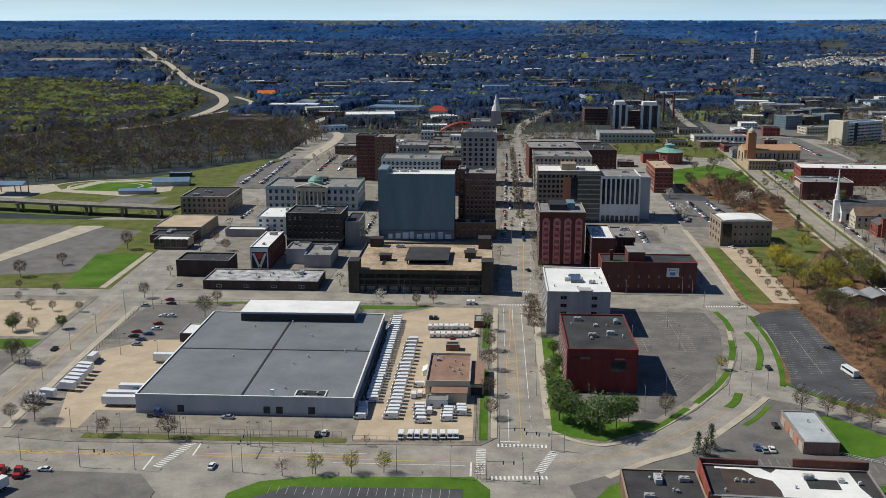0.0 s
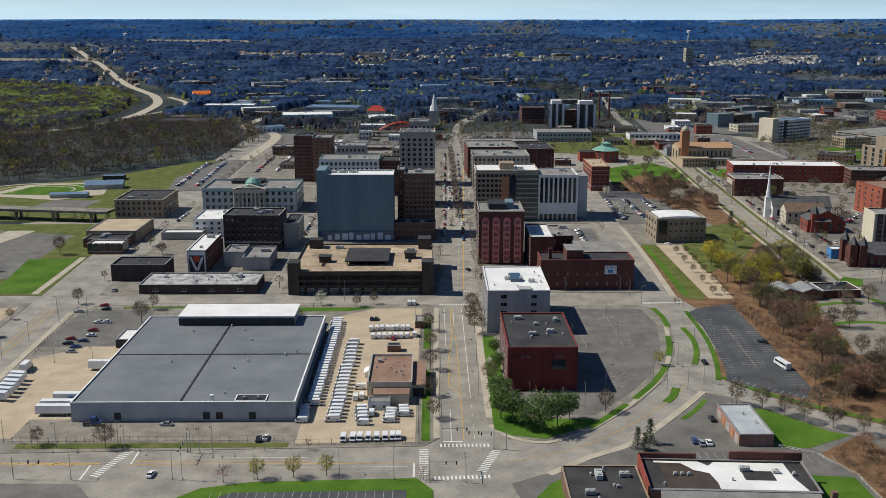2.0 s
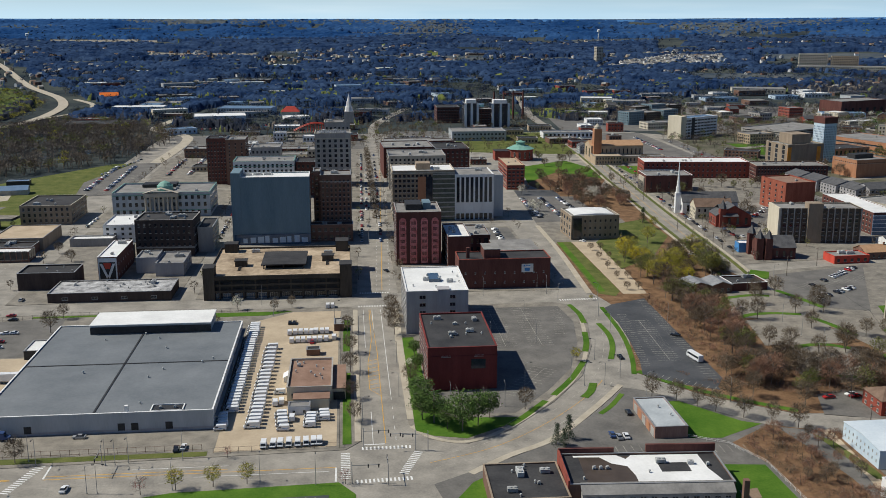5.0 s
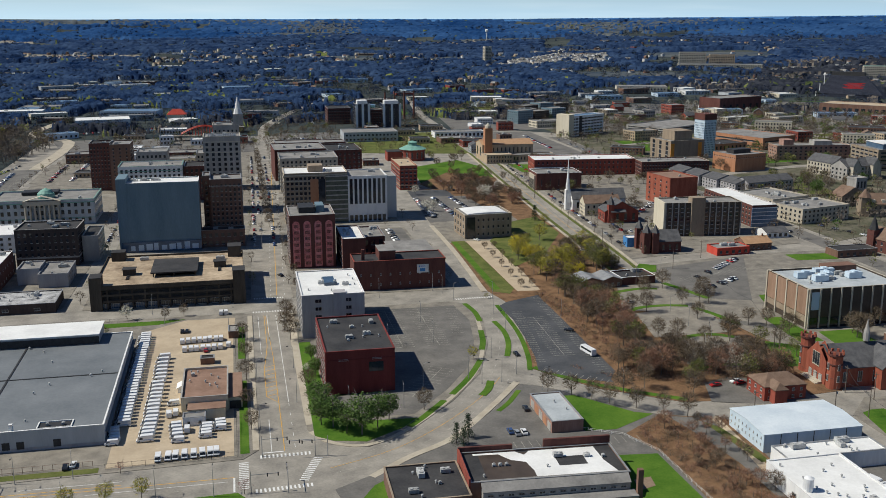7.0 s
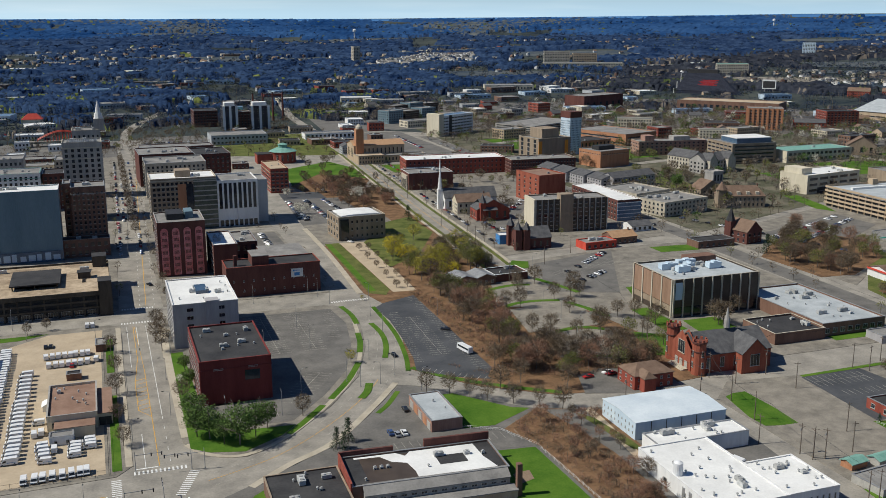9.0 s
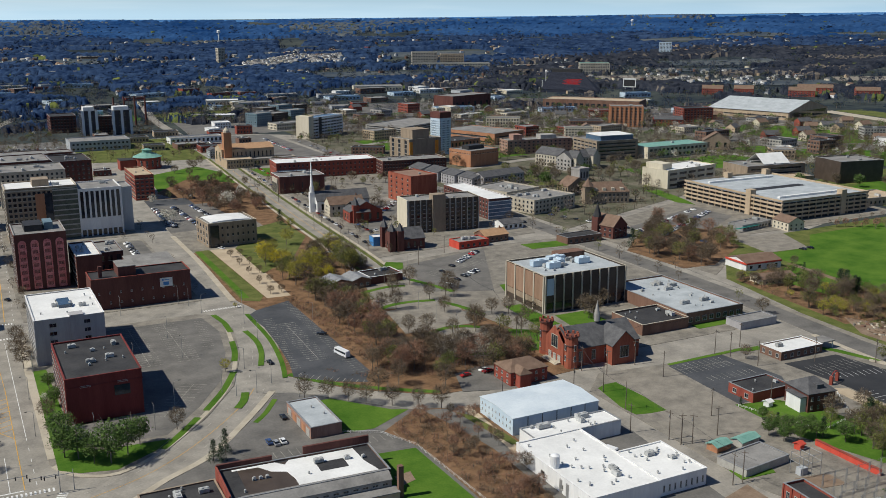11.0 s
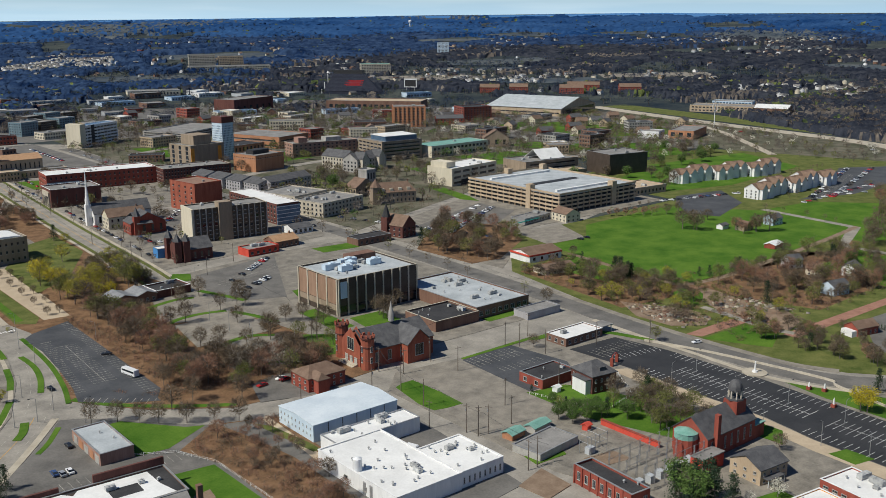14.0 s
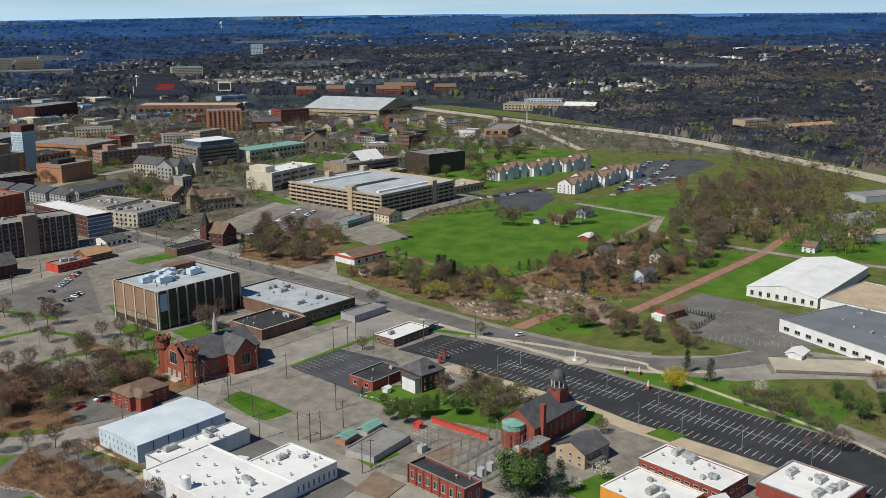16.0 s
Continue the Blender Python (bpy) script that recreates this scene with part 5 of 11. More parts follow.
block("red_tower_wing", "red brick apartment wing with a pale gable", -101.5, 826, 0, 16, 28, 38.4, BRICK_BROWN, ROOF_MID, S=(11, 3, 0.2, 0.5), E=(11, 7, 0.4, 0.5), units=3)
ch = block("courthouse", "grey stone courthouse with a pillared front and green roof edge", -166, 696, 0, 67.6, 41, 17.6, STONE_PALE, ROOF_MID, S=(3, 15, 0.45, 0.55), W=(3, 9, 0.45, 0.55), E=(3, 9, 0.45, 0.55), trim=COPPER, units=3, lip=1.0, bands=((4.6, 0.4), (15.2, 0.6)))
part("portico_base", boxes((22, -3.4, -0.3, 46, 0, 4.6)), STONE_PALE, ch)
for k in range(8):
    bm = bmesh.new()
    tube(bm, (23.4 + k * 3.03, -2.4, 4.6), (23.4 + k * 3.03, -2.4, 14.6), 0.75, 0.62, 12)
    part("column", bm, STONE, ch)
part("entablature", boxes((22, -3.4, 14.6, 46, 0, 17.4)), STONE, ch)
part("pediment", gable(24, 4, 17.4, 3.6, 0.2, "y"), STONE, ch, "", pose(22, -3.4, 0))
part("dark_roof_house", boxes((16, 26, 17, 40, 38, 19)), DARK, ch)
bm = bmesh.new()
tube(bm, (34, 16, 17), (34, 16, 20), 6.0, 5.6, 12)
tube(bm, (34, 16, 20), (34, 16, 22), 5.2, 3.4, 12)
tube(bm, (34, 16, 22), (34, 16, 23.4), 3.2, 0.3, 12)
part("low_dome", bm, COPPER, ch, "low green copper dome")
block("dark_brick_hotel", "dark brick hotel with pale ground floor", -126, 577, -2, 34, 24, 22, BRICK_BLACK, ROOF_DARK, S=(4, 10, 0.35, 0.45, 0.25, 0.95), E=(4, 7, 0.35, 0.45), trim=STONE_GREY, units=9, bands=((5.0, 0.9),))
part_root = block("hotel_annex", "grey stone annex beside the hotel", -91, 584, 0, 9, 28, 15.5, STONE_GREY, ROOF_DARK, E=(4, 8, 0.4, 0.5), W=None)
block("white_corner", "white rendered corner building with dark windows", -154, 616, 0, 24, 34, 11.3, WHITE_WALL, ROOF_WHITE, S=(3, 5, 0.35, 0.45), units=3, vents=3)
block("white_annex", "low white annex with flat roof", -172, 606, 0, 26, 10, 5.0, STONE_GREY, ROOF_WHITE)
block("vertical_sign_house", "dark brick house with a white roof and a painted front", -135, 523, 0, 10.2, 41, 13.2, BRICK_DARK, ROOF_WHITE, E=(2, 7, 0.1, 0.2), trim=WHITE_WALL, units=2, lip=0.4)
vs = bpy.data.objects["vertical_sign_house"]
part("mural", boxes((0.2, -0.12, 0.3, 10.0, 0.02, 12.6)), WHITE_WALL, vs, "white front wall with a painted triangle")
part("mural_ground", boxes((0.9, -0.15, 1.0, 9.3, -0.1, 10.4)), ROOF_DARK, vs)
bm = bmesh.new()
for x0, x1, mm in ((1.0, 5.1, 0), (9.2, 5.1, 0)):
    v = [bm.verts.new(c) for c in ((x0, -0.2, 9.6), (x0 + (1.4 if x0 < 5 else -1.4), -0.2, 9.6), (x1 + (0.7 if x0 < 5 else -0.7) * 0.2, -0.2, 2.6), (x1 - (0.7 if x0 < 5 else -0.7), -0.2, 1.2))]
    bm.faces.new(v)
part("mural_stroke", bm, WHITE_WALL, vs)
bm = bmesh.new()
v = [bm.verts.new(c) for c in ((2.9, -0.17, 9.9), (7.3, -0.17, 9.9), (6.2, -0.17, 6.6), (4.0, -0.17, 6.6))]
bm.faces.new(v)
part("mural_field", bm, RED_PAINT, vs)
block("roof_hut", "dark rooftop-like hut beside the mural house", -134, 566, 0, 8, 8, 9.0, DARK, ROOF_DARK)
block("long_shop_row", "long low dark brick shop row with a patched white roof", -150, 482, 0, 60, 24, 5.0, BRICK_BLACK, ROOF_PATCH, S=(1, 4, 0.2, 0.35, 0.1, 0.9), units=6, vents=8, lip=0.4)
block("dark_shop", "dark brown brick shop with a black roof", -172, 507, 0, 29, 18, 9.3, BRICK_BLACK, ROOF_DARK, units=1, vents=3)
block("grey_shop", "grey rendered shop with rooftop units", -106, 529, 0, 15, 28, 7.6, GREY_WALL, ROOF_MID, E=(2, 5, 0.3, 0.4), units=4)
block("grey_shop_wing", "grey rendered shop wing", -118, 537, 0, 11.5, 18, 9.0, GREY_WALL, ROOF_MID, units=2)
block("sandstone_office", "brown sandstone office with a flat roof", -223, 676, 0, 34, 41, 13.2, STONE_BROWN, ROOF_DARK, S=(3, 9, 0.4, 0.55), E=(3, 10, 0.4, 0.55), trim=STONE, units=6)
block("tan_hall", "low hall with a tan roof", -217, 600, 0, 31, 40, 7.4, STONE_BROWN, ROOF_TAN, S=(1, 6, 0.4, 0.4), lip=0.4)
block("dark_roof_shop", "low brown shop with a dark roof", -214, 585, 0, 26, 14.6, 5.6, BRICK_BROWN, ROOF_DARK, units=3)
gs = block("glass_pavilion", "rust brown pavilion with a glazed front and white roof", -206, 569, 0, 21, 12, 6.2, BRICK_BROWN, ROOF_WHITE, S=(1, 6, 0.85, 0.9), E=(1, 3, 0.85, 0.9), glass=GLASS)
of = block("office_block", "tan concrete office block with glazed bands", 30, 665, 0, 43, 30, 35.2, STONE_BROWN, ROOF_WHITE, S=(9, 14, 0.62, 0.55), W=(9, 9, 0.6, 0.55), trim=STONE, units=4, bands=((29.5, 0.5), (33.2, 0.8), (5, 0.5)))
part("glass_bay", boxes((28, -0.6, 0.3, 43.2, 0.05, 33.5)), GLASS_GREEN, of, "green-grey glazed bay")
for k in range(10):
    part("glass_bay_band", boxes((27.9, -0.75, 2.5 + k * 3.3, 43.3, -0.55, 3.3 + k * 3.3)), STONE_GREY, of)
part("roof_house", boxes((17, 8, 34, 27, 20, 39)), STONE_BROWN, of)
part("dark_recess", boxes((23.2, -0.45, 6, 27.7, 0.02, 31)), GLASS, of, "dark glazed recess")
part("brick_bay", boxes((17.5, -0.5, 6, 23.0, 0.02, 31)), BRICK_ORANGE, of, "orange brick bay beside the glazing")
cof = block("column_office", "pale office with tall white piers", 73.4, 665, 0, 27, 31, 32, WHITE_WALL, ROOF_MID, S=(1, 8, 0.62, 0.70, 0.2, 0.98), trim=WHITE_WALL, glass=GLASS, units=3)
for k in range(8):
    part("shop_front", boxes((1.0 + k * 3.25, -0.12, 0.4, 3.3 + k * 3.25, 0.05, 4.6)), GLASS, cof, "dark ground-floor glazing")
for k in range(3):
    part("pier", boxes((-0.3 + k * 13.2, -0.5, -0.3, 0.7 + k * 13.2, 0, 32.1)), WHITE_WALL, cof)
block("office_annex", "pale grey office annex with a mural wall", 100.6, 674, 0, 8, 24, 29.8, GREY_PANEL, ROOF_MID, E=(7, 5, 0.5, 0.5))
block("brick_tower_house", "red brick apartment house with tan string courses", 129, 782, 0, 14.6, 46, 20.1, BRICK_RED, ROOF_TAN, S=(6, 4, 0.6, 0.45), W=(6, 12, 0.6, 0.45), trim=BRICK_TAN, units=2, bands=((3.6, 0.4), (16.6, 0.4)))
rot = thing("rotunda_church", "red brick rotunda with a green copper roof and lantern", "church", pose(170, 952, 0))
bm = bmesh.new()
tube(bm, (0, 0, -0.3), (0, 0, 11), 13, 13, 10)
part("drum_wall", bm, BRICK_RED, rot)
bm = bmesh.new()
tube(bm, (0, 0, 11), (0, 0, 14.5), 14, 6, 10)
tube(bm, (0, 0, 14.5), (0, 0, 17.5), 4.5, 4.5, 10)
part("drum_roof", bm, COPPER, rot, "green copper roof")
bm = bmesh.new()
tube(bm, (0, 0, 17.5), (0, 0, 19), 5.2, 0.6, 10)
part("lantern_roof", bm, COPPER, rot)
part("side_wing", boxes((-26, -6, -0.3, -11, 10, 9)), BRICK_RED, rot)
part("side_wing_roof", boxes((-26.2, -6.2, 9, -10.9, 10.2, 9.4)), ROOF_DARK, rot)
for k in range(6):
    part("drum_window", window_mesh(1.6, 6, GLASS, FRAME, 1), None, rot, "", pose(12.7 * math.sin(radians(-60 + k * 24)), -12.7 * math.cos(radians(-60 + k * 24)), 2.5, 0, 0, -60 + k * 24))
block("grey_store", "pale stone department store", 33, 795, 0, 47, 40, 27.1, STONE, ROOF_MID, S=(7, 13, 0.45, 0.55), W=(7, 10, 0.45, 0.55), units=6)
block("red_store", "red brick store with white trim", 31, 850, 2, 44, 46, 27, BRICK_DARK, ROOF_MID, S=(6, 10, 0.4, 0.5), units=5)
block("red_store_wing", "dark red brick store wing", 77, 852, 2, 30, 44, 25, BRICK_DARK, ROOF_DARK, S=(6, 7, 0.4, 0.5), units=4)
block("brick_terrace", "low brick terrace by the main street", 34, 930, 0, 46, 34, 14, BRICK_BROWN, ROOF_MID, S=(3, 10), units=5)
block("brick_terrace_far", "low brick and stone terrace", 38, 1010, 0, 50, 30, 12, BRICK_BROWN, ROOF_MID, S=(2, 10), units=4)
block("white_shed", "white and blue industrial shed", 118, 1100, 0, 62, 40, 11, GREY_PANEL, ROOF_MID, S=(2, 14, 0.5, 0.4), units=5)
for k, (tx, tw, hh) in enumerate(((149, 18.6, 30), (184, 23.6, 29.4))):
    tw_b = block("apartment_tower", "dark glass apartment tower with white stripes", tx, 1243, 0, tw, 26, hh, NAVY_GLASS, ROOF_MID, S=(9, 4, 0.3, 0.5), W=(9, 4, 0.5, 0.5), pil=(("S", 3, 3.0, 0.5),), pil_mat=WHITE_WALL, units=1)
    part("crown", boxes((3, 5, hh - 0.6, tw - 3, 20, hh + 4)), WHITE_WALL, tw_b)
block("tower_link", "dark lower block between the towers", 168, 1252, 0, 16, 20, 22, BRICK_DARK, ROOF_MID, S=(6, 4))
block("dark_mill", "dark brick mill building", 118, 1290, 0, 30, 40, 21, BRICK_DARK, ROOF_DARK, S=(5, 8, 0.5, 0.5), W=(5, 9, 0.5, 0.5), units=2)
st = block("stone_hall", "tan limestone hall with a pale curved roof", 140, 595, 3, 31.4, 26, 15.6, STONE_BROWN, ROOF_MID, S=(3, 9, 0.3, 0.35), W=(3, 4, 0.4, 0.5), trim=STONE, lip=0.6)
bm = bmesh.new()
for k in range(8):
    a0, a1 = math.pi * (0.1 + 0.1 * k), math.pi * (0.1 + 0.1 * (k + 1))
    p0, p1 = (16 - 14 * math.cos(a0), 1.1 * math.sin(a0)), (16 - 14 * math.cos(a1), 1.1 * math.sin(a1))
    v = [bm.verts.new(c) for c in ((p0[0], 4, 15 + p0[1]), (p1[0], 4, 15 + p1[1]), (p1[0], 25, 15 + p1[1]), (p0[0], 25, 15 + p0[1]), (p0[0], 4, 14.4), (p1[0], 4, 14.4))]
    bm.faces.new(v[:4])
    bm.faces.new((v[4], v[5], v[1], v[0]))
bmesh.ops.remove_doubles(bm, verts=bm.verts, dist=0.01)
part("curved_roof", bm, ROOF_WHITE, st, "white curved metal roof")
part("entrance_front", boxes((1, -1.2, 0, 6.5, 0, 14.2)), GLASS, st)

# ---- churches, college and apartments ----
oh = house("church_hall", "tan brick church hall with a low pitched roof", 236, 930, 0, 52, 26, 15.5, 4, BRICK_TAN, SHINGLE_TAN, S=(1, 12, 0.25, 0.6), W=(1, 2, 0.3, 0.6), cat="church")
part("bell_tower", boxes((2, -3, -0.3, 9.5, 4.5, 32)), BRICK_ORANGE, oh)
bm = bmesh.new()
tube(bm, (5.75, 0.75, 32), (5.75, 0.75, 34), 3.4, 3.2, 10)
tube(bm, (5.75, 0.75, 34), (5.75, 0.75, 37), 3.2, 0.6, 10)
part("dome", bm, STONE, oh)
block("church_porch", "tan stone parish wing", 235, 908, 0, 26, 21, 8.5, BRICK_TAN, ROOF_TAN, S=(2, 9, 0.4, 0.5))
block("parish_wing", "low tan parish wing", 262, 915, 0, 44, 14, 7, BRICK_TAN, ROOF_MID, S=(1, 12, 0.4, 0.5), units=3)
house("corner_house", "pale blue-grey frame house", 238, 985, 0, 11, 14, 8, 3, GREY_PANEL, SHINGLE, along="y", S=(3, 4, 0.35, 0.45), W=(3, 5, 0.35, 0.45), porch=(0, 10, 2))
block("brick_shop", "low red brick shop", 240, 1030, 0, 26, 20, 7, BRICK_RED, ROOF_DARK, S=(1, 6), W=(1, 5))
block("long_white_shop", "long low white shop", 226, 1115, 0, 60, 22, 7, WHITE_WALL, ROOF_MID, S=(1, 12), units=3)
ss = block("college_hall", "long red brick college hall with a bright white roof", 258, 828, -6, 92, 30, 14.5, BRICK_RED, ROOF_WHITE, S=(3, 22, 0.3, 0.45), W=(3, 7, 0.3, 0.45), trim=ROOF_WHITE, units=6)
part("glass_drum", boxes((0, -7, -0.3, 26, 0, 8)), GLASS_BLUE, ss, "dark blue glazed front")
block("college_wing", "red brick college wing with many windows", 348, 800, -5, 62, 26, 14, BRICK_DARK, ROOF_MID, S=(4, 22, 0.4, 0.5), W=(4, 8, 0.4, 0.5), trim=STONE, units=6)
ms = block("museum", "red brick museum with a white portico end", 238, 757, -3, 38, 26, 14.1, BRICK_DARK, ROOF_MID, S=(1, 5, 0.1, 0.4), trim=WHITE_WALL, units=3)
part("portico", boxes((-1.2, 3, 0, 0, 20, 12)), STONE, ms)
for k in range(5):
    # Flat dark panel in place of each arch: its shade as colour.
    part("arch_opening", boxes((-1.32, 4.2 + k * 3.2, 0.5, -1.15, 6.2 + k * 3.2, 8.5)), DARK, ms)
wc = house("steeple_church", "white church with grey shingle roof and tall white steeple", 238, 668, -4, 40, 15, 9, 6.5, WHITE_WALL, SHINGLE, S=(1, 6, 0.25, 0.55), W=(1, 2, 0.3, 0.5), cat="church")
part("steeple_base", boxes((-3.8, 5.5, -0.3, 0.0, 9.3, 15)), WHITE_WALL, wc)
bm = bmesh.new()
tube(bm, (-1.9, 7.4, 15), (-1.9, 7.4, 19), 1.6, 1.6, 8)
tube(bm, (-1.9, 7.4, 19), (-1.9, 7.4, 23), 1.2, 1.1, 8)
tube(bm, (-1.9, 7.4, 23), (-1.9, 7.4, 40), 0.95, 0.05, 8)
part("steeple", bm, WHITE_WALL, wc, "white tapering spire with a belfry")
ph = house("parish_house", "pale stone parish house with a brown roof", 241, 650, -4, 26, 14, 9, 5, CREAM, SHINGLE_BROWN, S=(2, 6, 0.3, 0.5), W=(3, 4, 0.3, 0.45), chimney=(22, 7))
rc = house("red_church", "small dark red stone church", 246, 624, -4, 24, 16, 8, 7, BRICK_RED, SHINGLE, along="y", S=(1, 4, 0.3, 0.6), W=(1, 4, 0.3, 0.5), cat="church")
part("cross_roof", gable(10, 26, 8, 6, 0.4, "x"), SHINGLE, rc, "", pose(4, -3, 0))
part("turret", boxes((2, -2, -0.3, 6, 2, 13)), BRICK_RED, rc)
bm = bmesh.new()
tube(bm, (4, 0, 13), (4, 0, 19), 2.9, 0.1, 4)
part("turret_roof", bm, SHINGLE, rc)
block("red_slab", "orange-red brick slab with a dark shaded side", 314, 668, 8, 24, 33, 21.7, BRICK_CHURCH, ROOF_BROWN, W=(5, 4, 0.2, 0.4), trim=BRICK_RED, units=1)
ap = block("apartment_slab", "dark apartment slab with cream end wall and window columns", 268, 575, -6, 51, 20, 22.2, BROWN_PANEL, ROOF_MID, S=(7, 12, 0.4, 0.5), trim=STONE, pil=(("S", 13, 0.7, 0.35),), pil_mat=STONE_GREY, units=4)
part("end_wall", boxes((-1.0, -0.3, -0.3, 0, 20.3, 22.4)), CREAM, ap, "sunlit cream end wall")
part("lift_core", boxes((17, -1.5, -0.3, 26, 6, 25.5)), STONE_BROWN, ap)
bc = block("brown_tower_block", "brown brick classroom tower with orange panels", 399, 852, 10, 38, 34, 24.5, STONE_BROWN, ROOF_MID, W=(5, 3, 0.35, 0.8), trim=STONE, units=2)
part("panel_strip", boxes((0, -0.3, 1, 4, 0.05, 22)), ORANGE_PANEL, bc)
part("panel_strip", boxes((31, -0.3, 1, 35, 0.05, 22)), ORANGE_PANEL, bc)
part("roof_house", boxes((8, 6, 24, 28, 26, 33)), STONE_BROWN, bc)
ct = block("lattice_tower", "white lattice-faced tower with a red and black cap", 456, 899, 14, 15, 15, 38, PALE_BLUE, ROOF_DARK, S=(14, 8, 0.35, 0.6), W=(14, 8, 0.35, 0.6), glass=GLASS_BLUE, frame_mat=WHITE_WALL, trim=WHITE_WALL)
part("cap", boxes((-0.3, -0.3, 38, 15.3, 15.3, 44)), BRICK_DARK, ct, "dark red cap with masts")
for k in range(5):
    part("mast", boxes((1 + k * 3, 2, 44, 1.3 + k * 3, 2.3, 49)), STEEL, ct)
oc = block("orange_cube", "tan-orange brick lecture building with slot windows", 443, 809, 13, 36, 31, 15.9, BRICK_ORANGE, ROOF_MID, S=(1, 16, 0.4, 0.2, 0.72, 0.98), W=(1, 12, 0.4, 0.2, 0.72, 0.98), units=1)
part("roof_house", boxes((8, 12, 15, 28, 22, 19)), DARK, oc)
lo = block("white_roof_shops", "long building with a bright white roof and blue glazed end", 338, 590, 0, 18, 70, 15.0, BRICK_DARK, ROOF_WHITE, W=(4, 16, 0.4, 0.5), trim=ROOF_WHITE, lip=0.3)
part("glass_end", boxes((-0.3, -0.5, 0.3, 18.3, 0.05, 13.5)), GLASS_BLUE, lo, "pale blue glazed end")
for k in range(5):
    part("glass_bar", boxes((-0.35, -0.62, 2.4 + k * 2.6, 18.35, -0.45, 2.8 + k * 2.6)), WHITE_WALL, lo)
block("tan_school", "tan stone school with a flat roof", 372, 622, 16, 36, 38, 12, STONE, ROOF_MID, S=(3, 9, 0.4, 0.5), W=(3, 10, 0.4, 0.5), trim=STONE, units=7)
block("tan_schoolhouse", "tan stone school block with rooftop plant", 376, 590, 14, 44, 30, 10.8, STONE, ROOF_MID, S=(3, 11, 0.4, 0.5), W=(3, 7, 0.4, 0.5), trim=STONE, units=8)
for k in range(4):
    house("row_house", "grey town house in a row with a pitched roof", 372 + k * 5, 770 - k * 22, 6, 20, 21, 9, 3.5, GREY_WALL, SHINGLE, along="y", W=(3, 5, 0.35, 0.5), S=(3, 3, 0.35, 0.5))
house("terrace_house", "pale grey town houses at the row's end", 396, 700, 12, 46, 16, 10, 4, GREY_WALL, SHINGLE, S=(3, 12, 0.4, 0.5))
wd = block("white_dormitory", "white concrete dormitory with long window bands", 380, 1090, 31, 66, 17, 24, WHITE_WALL, ROOF_BLUE, S=(6, 11, 0.82, 0.42), trim=WHITE_WALL, units=4)
part("end_wall", boxes((-1, -2, -0.5, 8, 17.4, 26.5)), CREAM, wd, "blank cream end wall")
# Dark strip on the facade stands for a recess in shade.
part("stair_slot", boxes((20, -0.4, -0.5, 25, 0.05, 24)), DARK, wd)
block("grey_deck", "low grey parking deck", 500, 1080, 30, 95, 60, 9, STONE_GREY, ROOF_MID, S=(3, 1, 0.97, 0.4), W=(3, 1, 0.97, 0.4), units=2)
block("orange_long", "long orange brick campus building", 545, 940, 20, 52, 80, 13, BRICK_ORANGE, ROOF_MID, S=(2, 1, 0.9, 0.25), W=(2, 1, 0.9, 0.25), units=6)
block("orange_low", "low red-orange brick campus building", 475, 930, 14, 55, 30, 9, BRICK_ORANGE, ROOF_DARK, S=(1, 10, 0.4, 0.5), units=3)
for k in range(6):
    block("dark_dormitory", "dark blue and white modern dormitory", 364 + (k % 3) * 27 + (k // 3) * 36, 1244 + (k % 3) * 12 + (k // 3) * 92, 24, 25.5, 22, 17 - (k % 2) * 2, (BLUE_PANEL, BROWN_PANEL)[k % 2], ROOF_MID, S=(5, 6, 0.45, 0.5), W=(5, 5, 0.45, 0.5), units=2)
sc = block("science_hall", "dark concrete science hall with a glazed roof storey", 573, 787, -4, 48, 46, 20, STONE_BROWN, ROOF_MID, S=(5, 1, 0.92, 0.42), W=(5, 6, 0.7, 0.42), units=6)
part("roof_storey", boxes((8, 6, 19.3, 46, 34, 24)), GLASS_BLUE, sc, "pale blue glazed roof storey")
part("roof_storey_top", boxes((7.5, 5.5, 24, 46.5, 34.5, 24.5)), ROOF_WHITE, sc)
cr = block("cream_library", "cream concrete library with deep openings", 532, 630, 10, 62, 28, 15.6, CREAM, ROOF_WHITE, S=(3, 5, 0.75, 0.4), trim=CREAM, units=3)
# Dark panel on the wall stands for shade in a deep opening.
part("deep_opening", boxes((12, -0.15, 0, 40, 0.1, 5)), DARK, cr)
part("tower_block", boxes((2, 8, 15, 14, 26, 20)), CREAM, cr)
sch = house("stone_church", "tan stone church with a square tower", 440, 641, 8, 22, 13, 8, 6.5, STONE_BROWN, SHINGLE_BROWN, along="y", S=(1, 3, 0.3, 0.6), W=(1, 4, 0.3, 0.6), cat="church")
part("tower", boxes((14, 2, -0.3, 24, 12, 20)), STONE_GREY, sch)
part("tower_crown", shell(10.6, 10.6, 19.5, 21, t=0.5), STONE_GREY, sch, "", pose(13.7, 1.7, 0))
for k in range(3):
    part("belfry_louvre", boxes((15.2 + k * 3.1, 1.9, 13, 16.6 + k * 3.1, 2.02, 18)), DARK, sch)
mn = house("mansion", "large tan stone mansion with a dark dormered roof", 434, 607, -18, 34, 15, 9, 7, STONE_BROWN, SHINGLE_BROWN, hip=5, S=(2, 10, 0.35, 0.55), W=(2, 4, 0.3, 0.5), chimney=(30, 8))
for k in range(4):
    part("dormer", boxes((6 + k * 7, 0.6, 9.3, 8.6 + k * 7, 4, 12)), STONE, mn)
part("round_turret", boxes((-2, -2, -0.3, 4, 4, 14)), STONE_BROWN, mn)
bm = bmesh.new()
